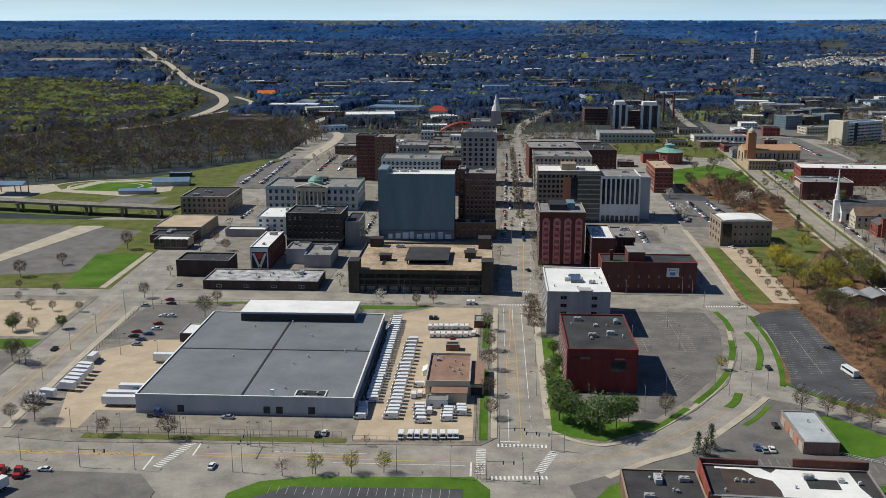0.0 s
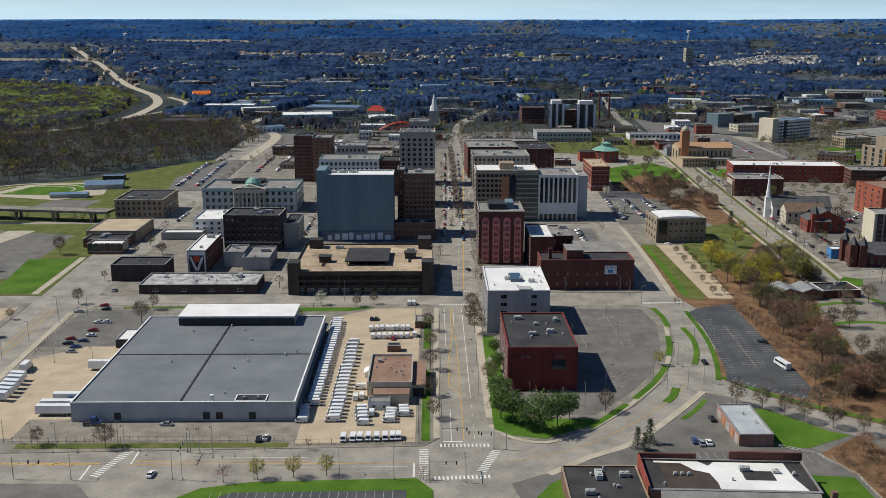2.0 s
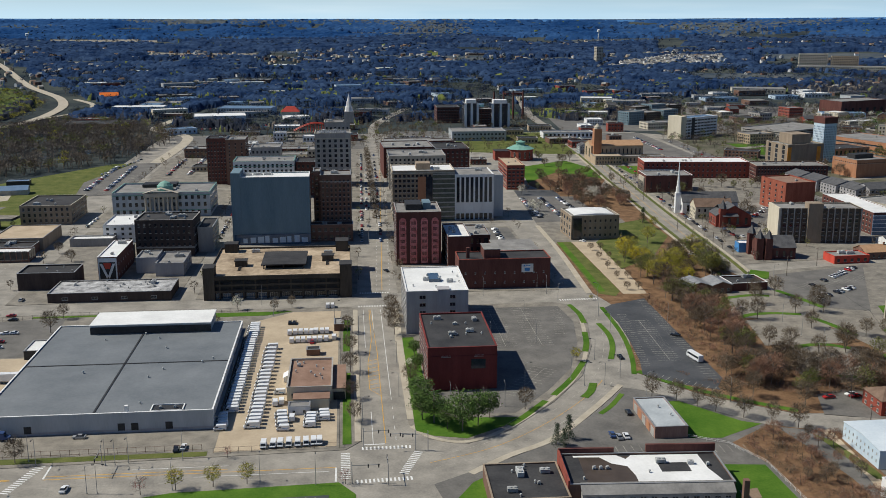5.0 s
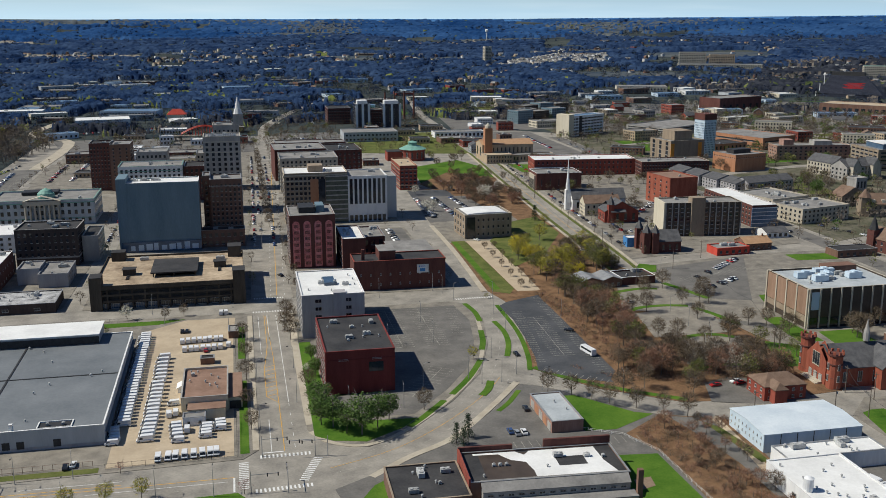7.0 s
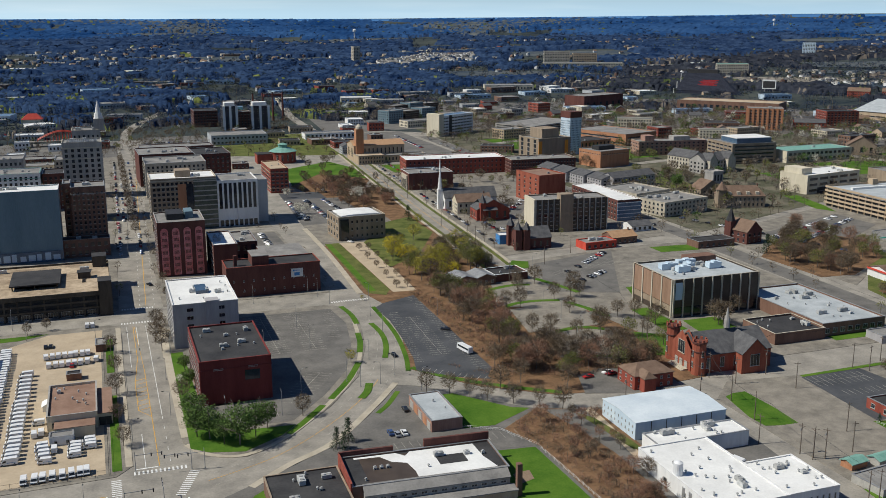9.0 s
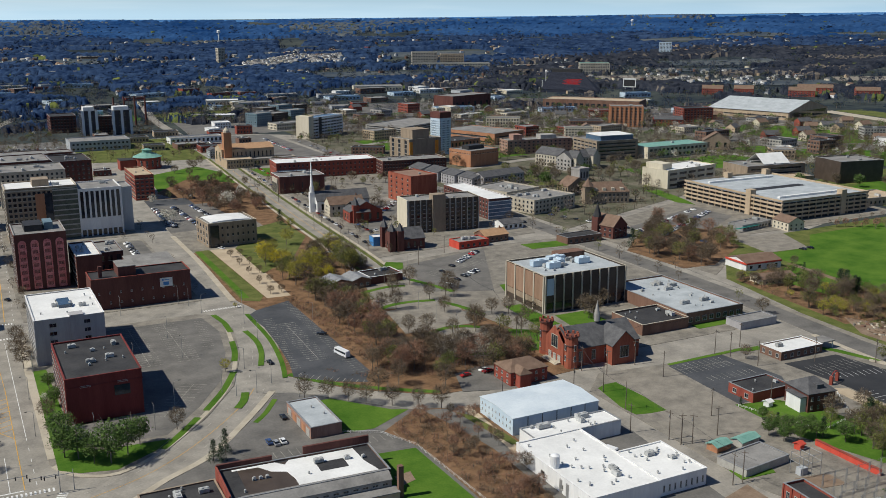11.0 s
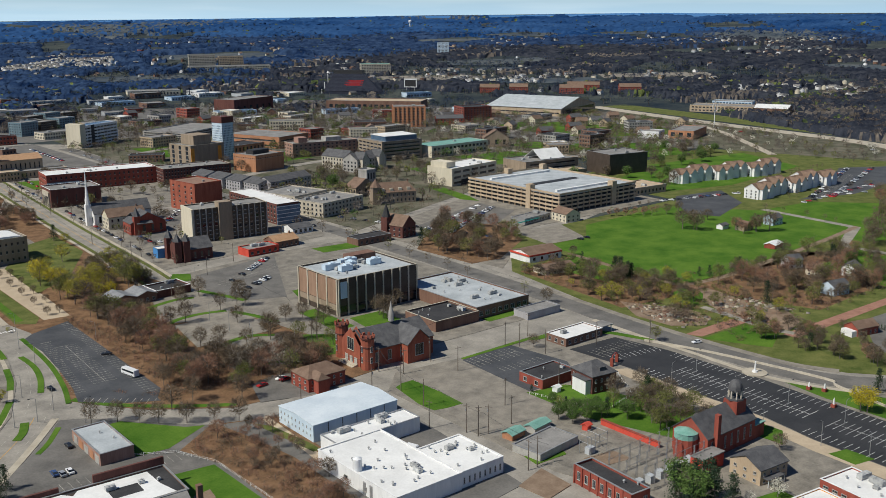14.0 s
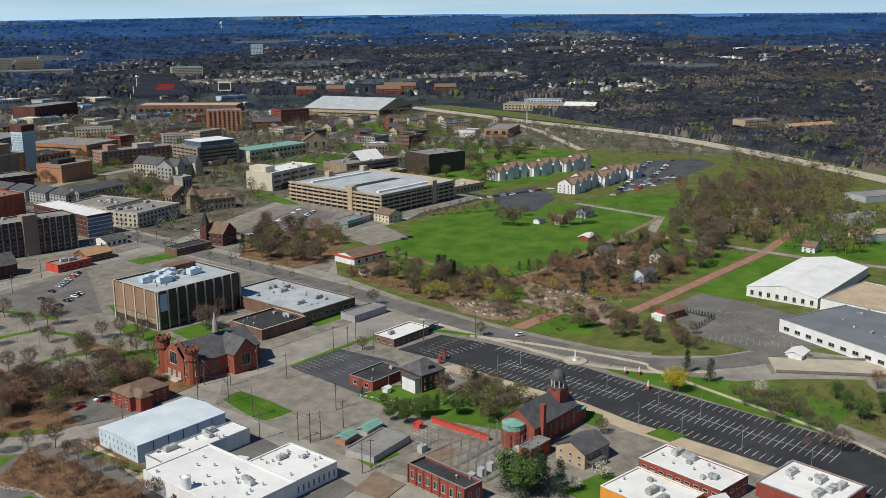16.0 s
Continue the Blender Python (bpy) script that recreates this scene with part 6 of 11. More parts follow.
tube(bm, (1, 1, 14), (1, 1, 20), 4.6, 0.1, 8)
part("turret_roof", bm, SHINGLE_BROWN, mn)
gth = house("gothic_hall", "pale stone gothic hall with gables and tall windows", 513, 744, 14, 42, 18, 12, 6, STONE_GREY, SHINGLE, S=(3, 10, 0.45, 0.6), W=(3, 4, 0.4, 0.5), chimney=(20, 8))
for k in range(2):
    bm = gable_walls(9, 8, 13, 6, "y")
    part("gable_bay", bm, STONE, gth, "", pose(3 + k * 24, -4, 0))
    part("bay_roof", gable(9, 12, 13, 6, 0.3, "y"), SHINGLE, gth, "", pose(3 + k * 24, -4, 0))
house("gothic_hall_wing", "pale stone gothic wing with a steep roof", 514, 766, 14, 18, 30, 12, 6, STONE, SHINGLE, along="y", W=(3, 8, 0.4, 0.55), chimney=(10, 8))
pkh = block("pink_hall", "pale pinkish brick college hall with stepped roofs", 519, 868, -8, 74, 22, 15, PINK_BRICK, ROOF_MID, S=(4, 14, 0.35, 0.45), W=(4, 5, 0.35, 0.45), trim=STONE, units=4)
part("stair_tower", boxes((8, 4, -0.3, 18, 16, 20)), PINK_BRICK, pkh)
part("roof_house", boxes((40, 6, 14, 58, 18, 18.5)), STONE_GREY, pkh)
house("chapel", "brown stone chapel with steep roof", 726, 805, -35, 28, 15, 10, 9, STONE_BROWN, SHINGLE_BROWN, along="y", S=(1, 3, 0.3, 0.6), cat="church")
block("copper_roofed_hall", "pale college hall with green copper roofing", 628, 776, 2, 80, 30, 12, CREAM, COPPER, S=(2, 14, 0.6, 0.45), lip=0.3, units=3)
dk = thing("parking_deck", "wide tan parking deck with a pale open roof", "parking garage", pose(515, 488, 0))
# Solid dark core: shade between the deck parapets put into colour.
part("dark_core", boxes((1.2, 1.2, -0.3, 85.4, 100.8, 12.8)), DARK, dk, "solid dark core standing for shade in the open decks")
for k in range(5):
    part("deck_parapet", shell(86.6, 102, 2.2 + k * 3.0, 3.6 + k * 3.0, t=0.35), BRICK_TAN, dk)
part("roof_deck", boxes((0.4, 0.4, 13.6, 86.2, 101.6, 14.2)), DECK_PALE, dk, "pale concrete roof deck")
for yy in (12, 84):
    part("roof_trough", boxes((10, yy, 14.2, 76, yy + 2.5, 15.6)), ROOF_WHITE, dk)
# Dark sheet laid on the deck stands for a slot's shade.
part("ramp_slot", boxes((14, 44, 14.22, 70, 52, 14.3)), DARK, dk)
for sx, sy in ((-0.4, 30), (58, -0.4), (40, 97), (80, 96)):
    part("stair_tower", boxes((sx, sy, -0.3, sx + 5, sy + 5, 18.5)), BRICK_TAN, dk)
for k in range(14):
    part("column", boxes((1 + k * 6.5, 0.5, -0.3, 1.7 + k * 6.5, 1.1, 13.6)), BRICK_TAN, dk)
for k in range(16):
    part("column", boxes((0.5, 1 + k * 6.6, -0.3, 1.1, 1.7 + k * 6.6, 13.6)), BRICK_TAN, dk)
br = block("arts_building", "dark brown brick arts building with stepped blocks", 680, 583, -11, 44, 34, 19, BROWN_PANEL, ROOF_MID, units=3)
block("arts_hall", "brown brick arts hall with window bands", 614, 624, -6, 62, 34, 14, STONE_BROWN, ROOF_MID, S=(3, 1, 0.9, 0.35), units=4)
block("arts_pavilion", "low brown brick arts pavilion with flat roof", 628, 598, -6, 34, 18, 7, STONE_BROWN, ROOF_TAN)
part("white_lantern", gable(28, 24, 14, 8, 0.2, "x"), ROOF_WHITE, bpy.data.objects["arts_hall"], "white tent-like lantern roof", pose(22, 6, 0))
block("low_brick_school", "low tan brick school wings", 612, 500, -4, 40, 28, 6.5, BRICK_TAN, ROOF_TAN, S=(1, 9, 0.4, 0.4), units=3)
block("brick_annex", "low tan brick school annex with brown roof", 600, 530, -4, 24, 22, 8, BRICK_TAN, ROOF_BROWN, units=2)
tc = house("sports_hall", "huge sports hall with a pale ridged roof", 1030, 978, 18, 122, 122, 11, 13, BRICK_TAN, DECK_PALE, along="y", W=(1, 16, 0.9, 0.25, 0.2, 0.8), cat="hall", over=1.0)
part("end_glazing", boxes((6, -0.3, 2, 116, 0.05, 10)), GLASS, tc, "dark glazed gable end")
sdm = thing("stadium", "dark sloping stadium stand with a press box", "stadium", pose(1000, 1556, terrain(1000, 1556), 0, 0, -49))
bm = bmesh.new()
v = [bm.verts.new(c) for c in ((0, 0, -1), (108, 0, -1), (108, 48, -1), (0, 48, -1), (0, 0, 5), (108, 0, 5), (66, 48, 34), (6, 48, 34))]
for f in ((0, 1, 5, 4), (1, 2, 6, 5), (2, 3, 7, 6), (3, 0, 4, 7), (4, 5, 6, 7)):
    bm.faces.new([v[i] for i in f])
part("stand", bm, NAVY, sdm, "dark blue sloping stand")
for k in range(22):
    near, off = 6 * (k + 0.5) / 22, 42 * (k + 0.5) / 22
    part("seat_row", boxes((near + 0.5, k * 2.18, 4 + k * 1.32, 107.5 - off, k * 2.18 + 1.0, 5.9 + k * 1.32)), NAVY, sdm)
    if 6 < k < 14:
        part("seat_block", boxes((44 - (k % 3) * 4, k * 2.18 - 0.05, 4.1 + k * 1.32, 66 + (k % 2) * 5, k * 2.18 + 1.05, 5.96 + k * 1.32)), CAR_RED, sdm, "red seats")
part("press_box", boxes((8, 48.2, 30, 64, 56, 41)), DARK, sdm)
part("truss", boxes((-4, 2, -1, -3, 3, 8), (-4, 46, -1, -3, 47, 34), (-4, 22, -1, -3, 23, 20)), WHITE_WALL, sdm, "white steel props")
block("arena", "wide low arena with a pale ribbed roof", 834, 1290, -50, 150, 50, 15, BRICK_BROWN, ROOF_TAN, S=(1, 16, 0.6, 0.4), units=8)
block("orange_tower", "orange brick dormitory with tall ribs", 768, 1028, -34, 42, 30, 27, BRICK_ORANGE, ROOF_MID, pil=(("S", 8, 1.6, 0.9), ("W", 5, 1.6, 0.9)), pil_mat=BRICK_ORANGE, S=(7, 7, 0.35, 0.5), units=2)
block("red_dormitory", "tall red brick dormitory with flat roof", 874, 1011, -15, 43, 30, 21, BRICK_RED, ROOF_DARK, S=(6, 9), W=(6, 5), units=2)
house("red_hall", "red brick hall with white portico", 825, 1010, -34, 37, 22, 9, 4, BRICK_RED, SHINGLE, S=(2, 8), cat="hall")
block("dark_gym", "dark brick gymnasium with few windows", 688, 1313, 20, 88, 40, 22, BRICK_DARK, ROOF_MID, S=(1, 6, 0.3, 0.3), units=2)

# ---- around the brown office ----
ob_ = block("brown_office", "dark bronze office block with tan concrete end panels", 251, 383, 0, 48.5, 36, 18.9, BROWN_PANEL, DECK_PALE, trim=STONE, pil=(("S", 10, 0.7, 0.6), ("W", 5, 0.9, 0.7)), pil_mat=STONE, lip=0.8)
for k in range(4):
    part("end_panel", boxes((-0.35, 1.2 + k * 8.7, 6.2, 0.02, 8.8 + k * 8.7, 18.4)), TAN_PANEL, ob_, "tan aggregate wall panel")
    part("lower_panel", boxes((-0.3, 1.2 + k * 8.7, 3.0, 0.02, 8.8 + k * 8.7, 5.8)), STONE_BROWN, ob_)
for k in range(9):
    part("wall_panel", boxes((0.9 + k * 5.3, -0.16, 5.6, 5.5 + k * 5.3, 0.02, 17.9)), BROWN_PANEL, ob_, "dark bronze wall panel")
    # Dark glass stands for the shade of the open ground floor.
    part("glass_strip", boxes((1.0 + k * 5.3, -0.12, 0.6, 5.4 + k * 5.3, 0.02, 5.2)), GLASS, ob_)
part("blue_panel", boxes((1.3, -0.3, 9, 5.2, 0, 17.4)), PALE_BLUE, ob_, "pale blue banner")
for ux, uy, k in ((12, 22, 3), (13, 18, 3), (19, 22, 3), (20, 16, 3), (26, 26, 3), (31, 20, 3), (8, 12, 2), (16, 26, 1), (30, 24, 3), (12, 10, 2)):
    part("roof_unit", unit_mesh(k), None, ob_, "", pose(ux, uy, 18.1))
part("roof_house", boxes((26, 27, 18, 42, 34, 21.5)), BRICK_BROWN, ob_)
for ux, uy, uw, ud in ((6, 20, 9, 3.6), (11, 13, 7, 3.4), (18, 24, 10, 3.4), (19, 17, 4, 5), (30, 15, 7, 3.8)):
    part("air_handler", boxes((ux, uy, 18.5, ux + uw, uy + ud, 21.2), (ux + 0.4, uy + 0.3, 18.05, ux + uw - 0.4, uy + ud - 0.3, 18.5), (ux + uw * 0.4, uy + 0.4, 21.2, ux + uw * 0.7, uy + ud - 0.4, 21.7)), PALE_BLUE, ob_, "long pale blue air handler")
block("office_annex_low", "low annex with a pale gravel roof and plant", 299, 336, 0, 35, 60, 6.4, BRICK_BROWN, DECK_PALE, S=(1, 8, 0.6, 0.4), E=(1, 10, 0.5, 0.4), units=14, vents=8)
block("grey_annex", "low grey roofed annex with a tan wall", 272, 334, 0, 26.8, 23, 5.3, BRICK_BROWN, ROOF_DARK, units=3, vents=4, trim=STONE)
block("annex_hut", "small grey service building", 318, 320, 0, 22, 10, 3.6, GREY_WALL, ROOF_MID, lip=0.3)
cc = house("brick_church", "red brick church with round turrets and grey roof", 221, 315, -2, 33, 21, 8, 6.5, BRICK_CHURCH, SHINGLE, W=None, S=(1, 5, 0.3, 0.6), E=(1, 4, 0.3, 0.5), cat="church")
for ty, hh in ((0.5, 13.5), (20.5, 14.2)):
    bm = bmesh.new()
    tube(bm, (-0.5, ty, -0.3), (-0.5, ty, hh), 2.9, 2.7, 12)
    tb = part("tower", bm, BRICK_CHURCH, cc, "round brick turret")
    bm = bmesh.new()
    tube(bm, (-0.5, ty, hh), (-0.5, ty, hh + 0.6), 3.2, 3.2, 12)
    tube(bm, (-0.5, ty, hh - 3.6), (-0.5, ty, hh - 3.2), 3.05, 3.05, 12)
    part("cornice", bm, BRICK_DARK, tb)
    for k in range(8):
        a0 = k * math.tau / 8
        part("merlon", boxes((-0.45, -0.3, hh + 0.6, 0.45, 0.3, hh + 1.7)), BRICK_CHURCH, tb, "", pose(-0.5 + 2.8 * math.cos(a0), ty + 2.8 * math.sin(a0), 0, 0, 0, math.degrees(a0) + 90))
    for k in range(2):
        part("window", window_mesh(1.0, 2.4, GLASS, FRAME, 1), None, tb, "", pose(-0.5, ty - 2.84, 3.4 + k * 4.6))
        part("window", window_mesh(1.0, 2.4, GLASS, FRAME, 1), None, tb, "", pose(-3.34, ty, 3.4 + k * 4.6, 0, 0, -90))
part("front_gable", gable_walls(3, 14, 9.5, 6.5, "x"), BRICK_CHURCH, cc, "", pose(-2.4, 3.5, 0))
part("front_window", window_mesh(5.0, 5.4, GLASS, STONE, 2), None, cc, "tall arched front window", pose(-2.43, 10.5, 6.2, 0, 0, -90))
for k in range(3):
    part("church_door", boxes((-2.6, 5.6 + k * 3.6, 0, -2.3, 7.8 + k * 3.6, 3.6)), FRAME, cc)
part("front_steps", boxes((-5.4, 5, -0.3, -2.6, 16, 0.5), (-4.4, 5, 0.5, -2.6, 16, 0.9)), STONE, cc)
part("transept", gable_walls(12, 6, 8.5, 6, "y"), BRICK_CHURCH, cc, "", pose(16, -5, 0))
part("transept_roof", gable(12, 16, 8.5, 6, 0.4, "y"), SHINGLE, cc, "", pose(16, -5.2, 0))
part("transept_window", window_mesh(4.4, 5.0, GLASS, FRAME, 2), None, cc, "", pose(22, -5.02, 3))
bm = bmesh.new()
tube(bm, (18, 10, 15), (18, 10, 18.5), 1.3, 1.2, 8)
tube(bm, (18, 10, 18.5), (18, 10, 24), 1.1, 0.05, 8)
part("fleche", bm, STONE_GREY, cc, "small pale spire")
bh = house("brick_parsonage", "two-storey orange-red brick house with hipped brown roofs", 187, 308, 0, 17, 13, 6, 3, BRICK_RED, SHINGLE_BROWN, hip=5, S=(2, 5, 0.3, 0.45), W=(2, 3, 0.3, 0.45))
part("front_wing", boxes((2, -4, -0.3, 7, 0.05, 6)), BRICK_RED, bh)
part("front_wing_roof", gable(5, 8, 6, 2.2, 0.4, "y", 2.0), SHINGLE_BROWN, bh, "", pose(2, -4, 0))
bw = house("blue_warehouse", "pale blue metal warehouse with a white low-pitched roof", 164, 268.2, 0, 36, 23, 6.6, 0.9, PALE_BLUE, ROOF_ICE, W=(2, 9, 0.12, 0.3, 0.25, 0.95), cat="warehouse", over=0.2)
for k in range(5):
    part("downpipe", boxes((6 + k * 6, -0.15, 0, 6.2 + k * 6, 0, 6.4)), DARK, bw)
fr = block("factory_hall", "white factory wing with roof vents", 163, 252.3, 0, 35, 9.8, 5.6, WHITE_WALL, ROOF_WHITE, units=3, vents=10, lip=0.25)
fm = block("factory", "white factory with a bright membrane roof full of vents", 155.6, 209.5, 0, 25, 42.6, 6.0, WHITE_WALL, ROOF_WHITE, W=(1, 4, 0.2, 0.3), units=2, vents=22, lip=0.25, trim=WHITE_WALL)
block("factory_wing", "white factory wing with a pale blue side", 180.7, 210, 0, 18, 22, 5.8, WHITE_WALL, ROOF_WHITE, S=(1, 8, 0.25, 0.4), units=2, vents=18, lip=0.25, trim=WHITE_WALL)
lr = block("shop_works", "long workshop with dark and white roof panels", 62, 254.6, -3.3, 48.6, 20.4, 7.0, BRICK_BROWN, ROOF_DARK, vents=2, lip=0.5)
bm = bmesh.new()
q = [(20.5, 1.2), (46, 0.8), (43.5, 10), (43.0, 19.6), (22, 19.6), (20, 17), (17.5, 19.7), (4, 19.7), (4, 18.6), (12, 18.4), (15, 14), (19.4, 12), (20.6, 6)]
f = bm.faces.new([bm.verts.new((x, y, 6.56)) for x, y in q])
bmesh.ops.triangulate(bm, faces=[f])
part("white_roof_panel", bm, ROOF_WHITE, lr, "white patched roof membrane with ragged edge")
part("brown_roof_panel", boxes((5.5, 1.0, 6.5, 21.5, 18.8, 6.53)), BROWN_PANEL, lr, "brown weathered roof covering")
part("roof_well", boxes((29, 8, 6.58, 38, 14, 6.62)), ROOF_DARK, lr, "dark patch round the roof plant")
for ux, uy, uk in ((30, 14, 1), (39, 13, 0), (9, 10.5, 2), (11, 10.5, 2), (13, 10.5, 2), (44, 12, 2)):
    part("roof_unit", unit_mesh(uk), None, lr, "", pose(ux, uy, 6.6))
part("fire_wall", boxes((-0.3, 20.45, 5, 17, 21.3, 8.6)), BRICK_DARK, lr)
part("fire_wall", boxes((27, 20.45, 5, 48.8, 21.3, 9.6)), BRICK_DARK, lr)
part("end_wall", boxes((-0.6, 0, -0.3, -0.02, 21, 8.2)), BRICK_RED, lr)
bm = bmesh.new()
v = [bm.verts.new(c) for c in ((3, -3.2, 5.2), (48, -3.2, 5.2), (48, 0.6, 7.3), (3, 0.6, 7.3), (3, -3.2, 4.9), (48, -3.2, 4.9), (48, 0.6, 7.0), (3, 0.6, 7.0))]
for f in ((0, 1, 2, 3), (7, 6, 5, 4), (4, 5, 1, 0), (1, 5, 6, 2), (3, 2, 6, 7), (0, 3, 7, 4)):
    bm.faces.new([v[i] for i in f])
part("front_slope", bm, ROOF_MID, lr, "grey sloping front roof")
part("front_wall", boxes((3.2, -2.9, -0.3, 47.8, -0.02, 4.9)), STONE_GREY, lr, "grey front with a strip of windows")
for k in range(14):
    part("window", window_mesh(1.9, 0.9, GLASS, FRAME, 1), None, lr, "", pose(5.4 + k * 3.1, -2.92, 3.4))
part("lower_roof", boxes((3, -7.5, 2.6, 49, -2.95, 2.9)), ROOF_MID, lr)
part("lower_wall", boxes((3.2, -7.3, -0.3, 48.8, -2.95, 2.6)), BRICK_TAN, lr)
part("chimney", boxes((48.8, -6.5, -0.3, 50.4, -4.9, 10.5)), BRICK_BROWN, lr)
block("black_roofed_workshop", "low workshop with a black tar roof", 38.6, 250, -1, 22.6, 23, 5.6, BRICK_BROWN, ROOF_DARK, units=4, vents=5, lip=0.3, trim=STONE_BROWN)
gb = block("garage_building", "small garage with a pale roof and orange brick bays", 101, 297.5, 0, 11.4, 26, 4.4, PINK_BRICK, DECK_PALE, lip=0.3, vents=2)
for k in range(5):
    part("garage_door", boxes((-0.1, 1.2 + k * 4.9, 0, 0.05, 4.6 + k * 4.9, 3.2)), BRICK_ORANGE if k % 2 else FRAME, gb)
rs = house("pale_store", "small store with two pale gabled roofs", 172, 466, 4, 12, 14, 4.6, 2.0, BRICK_BROWN, STEEL, along="y", S=(1, 3, 0.4, 0.4), cat="shop")
house("pale_gabled_store", "second gabled store wing", 184.5, 467, 4, 11, 14, 4.4, 2.0, BRICK_BROWN, STEEL, along="y", S=(1, 3, 0.4, 0.4), cat="shop")
block("dark_store", "low store with a dark roof and pale fascia", 196, 470, 4, 20, 15, 4.4, BRICK_DARK, ROOF_DARK, trim=WHITE_WALL, units=3)
dcb = house("dark_chapel", "dark red brick chapel with turrets and blue-grey roof", 238, 535, -4, 22, 15, 7, 6, BRICK_DARK, SHINGLE, S=(1, 5, 0.3, 0.5), W=(1, 3, 0.3, 0.5), cat="church")
for q in ((-2, -2), (3, -3), (-2, 12)):
    part("turret", boxes((q[0], q[1], -0.3, q[0] + 4, q[1] + 4, 13)), BRICK_DARK, dcb)
    bm = bmesh.new()
    tube(bm, (q[0] + 2, q[1] + 2, 13), (q[0] + 2, q[1] + 2, 18), 2.8, 0.1, 4)
    part("turret_roof", bm, SHINGLE, dcb)
block("mural_shop", "low shop with a blue and white mural wall", 233, 552, -4, 10, 8, 6, SIGN_BLUE, ROOF_WHITE, lip=0.3)
block("red_shop", "low shop with bright red walls", 277, 520, 4, 22, 12, 4.6, RED_PAINT, ROOF_MID, S=(1, 5, 0.4, 0.4), trim=RED_PAINT, lip=0.4, units=2)
house("tan_cottage", "brown brick house with a tan roof", 300, 528, 4, 18, 13, 4.4, 3.2, BRICK_BROWN, SHINGLE_TAN, S=(1, 5, 0.35, 0.4), chimney=(15, 6))
block("brown_shop", "low dark brown brick shop", 344, 500, 2, 27, 12, 4.6, BRICK_BROWN, ROOF_DARK, S=(1, 6, 0.4, 0.4), lip=0.3)
house("small_white_store", "small white gabled store", 330, 556, 2, 16, 14, 4, 2.4, WHITE_WALL, SHINGLE, S=(1, 4), cat="shop")
rbc = house("red_brick_chapel", "dark red brick chapel with a corner steeple", 379, 499.5, 14, 14, 18, 8, 6.5, BRICK_DARK, SHINGLE_BROWN, along="y", S=(2, 3, 0.3, 0.5), W=(2, 4, 0.3, 0.5), cat="church")
part("bell_tower", boxes((-1.5, 12, -0.3, 3.5, 17, 13)), BRICK_DARK, rbc)
bm = bmesh.new()
tube(bm, (1, 14.5, 13), (1, 14.5, 22), 3.0, 0.1, 6)
part("spire", bm, DARK, rbc, "dark pointed spire")
rr = house("red_roofed_store", "store with a brown roof and red fascia", 396, 398, -4, 25, 18, 5, 2.4, WHITE_WALL, SHINGLE_BROWN, S=(1, 4, 0.3, 0.4), cat="shop")
part("fascia", boxes((-0.2, -0.5, 4.0, 25.2, 0, 5.0), (-0.5, 0, 4.0, 0, 18, 5.0)), RED_PAINT, rr)
house("low_cream_house", "low cream house with a tan roof", 383, 372, -6, 22, 11, 3.4, 1.8, CREAM, SHINGLE_BROWN, S=(1, 5, 0.3, 0.4))
house("field_house", "brick house with a brown gabled roof by the field", 497, 464, -6, 13, 16, 6, 3.4, CREAM, SHINGLE_BROWN, along="y", S=(2, 3, 0.3, 0.4), W=(2, 4, 0.3, 0.4))
house("field_shed", "small grey shed by the field", 561, 379, 0, 7, 5, 3, 1.4, WHITE_WALL, SHINGLE, cat="shed")
house("field_pavilion", "low red pavilion with a pale roof", 537, 324, 10, 12, 7, 2.8, 1.2, BRICK_RED, ROOF_WHITE, cat="pavilion")
block("diner", "silver diner with green awning", 470, 478, 8, 30, 12, 4.4, STEEL, ROOF_MID, S=(1, 9, 0.5, 0.4), lip=0.3, units=3)
part("awning", boxes((-8, -1.4, 2.8, 16, 0, 3.1)), TEAL, bpy.data.objects["diner"])

# ---- round the black car park ----
bk2 = block("drive_in_bank", "low brown brick bank with a white roof and canopy", 303, 281, 0, 24, 12, 4.0, BRICK_BROWN, ROOF_WHITE, S=(1, 6, 0.4, 0.5), W=(1, 3, 0.4, 0.5), trim=ROOF_WHITE, lip=0.4, units=1)
part("canopy", boxes((24, 2, 3.2, 34, 9, 3.6)), ROOF_MID, bk2)
for q in ((25, 2.6), (33, 2.6), (25, 8.4), (33, 8.4)):
    part("canopy_post", boxes((q[0], q[1], -0.3, q[0] + 0.4, q[1] + 0.4, 3.2)), WHITE_WALL, bk2)
block("red_flat_building", "low red brick building with a dark flat roof", 259, 252, 0, 19.5, 13, 4.2, BRICK_RED, ROOF_DARK, W=(1, 2, 0.3, 0.5), lip=0.4, units=1, vents=2)
gh = house("rectory", "white and red brick house with a hipped grey roof", 270, 236, -8, 12, 13, 7.5, 4.0, BRICK_DARK, SHINGLE, hip=5, S=(2, 4, 0.3, 0.45), W=(2, 4, 0.3, 0.45), E=(2, 4, 0.3, 0.45))
part("sun_porch", boxes((-2.6, 1, -0.3, 0.02, 9, 6)), WHITE_WALL, gh, "white two-storey porch")
part("porch_roof", boxes((-3.0, 0.6, 6, 0.02, 9.4, 6.3)), SHINGLE, gh)
part("dormer", boxes((4.5, 1.2, 8, 7.5, 4, 10)), SHINGLE, gh)
cg = house("domed_church", "red brick church with a grey roof and domed belfry", 255, 172.6, 0, 27, 14, 8, 6, BRICK_RED, SHINGLE, S=(1, 7, 0.25, 0.6), E=(1, 3, 0.3, 0.5), cat="church")
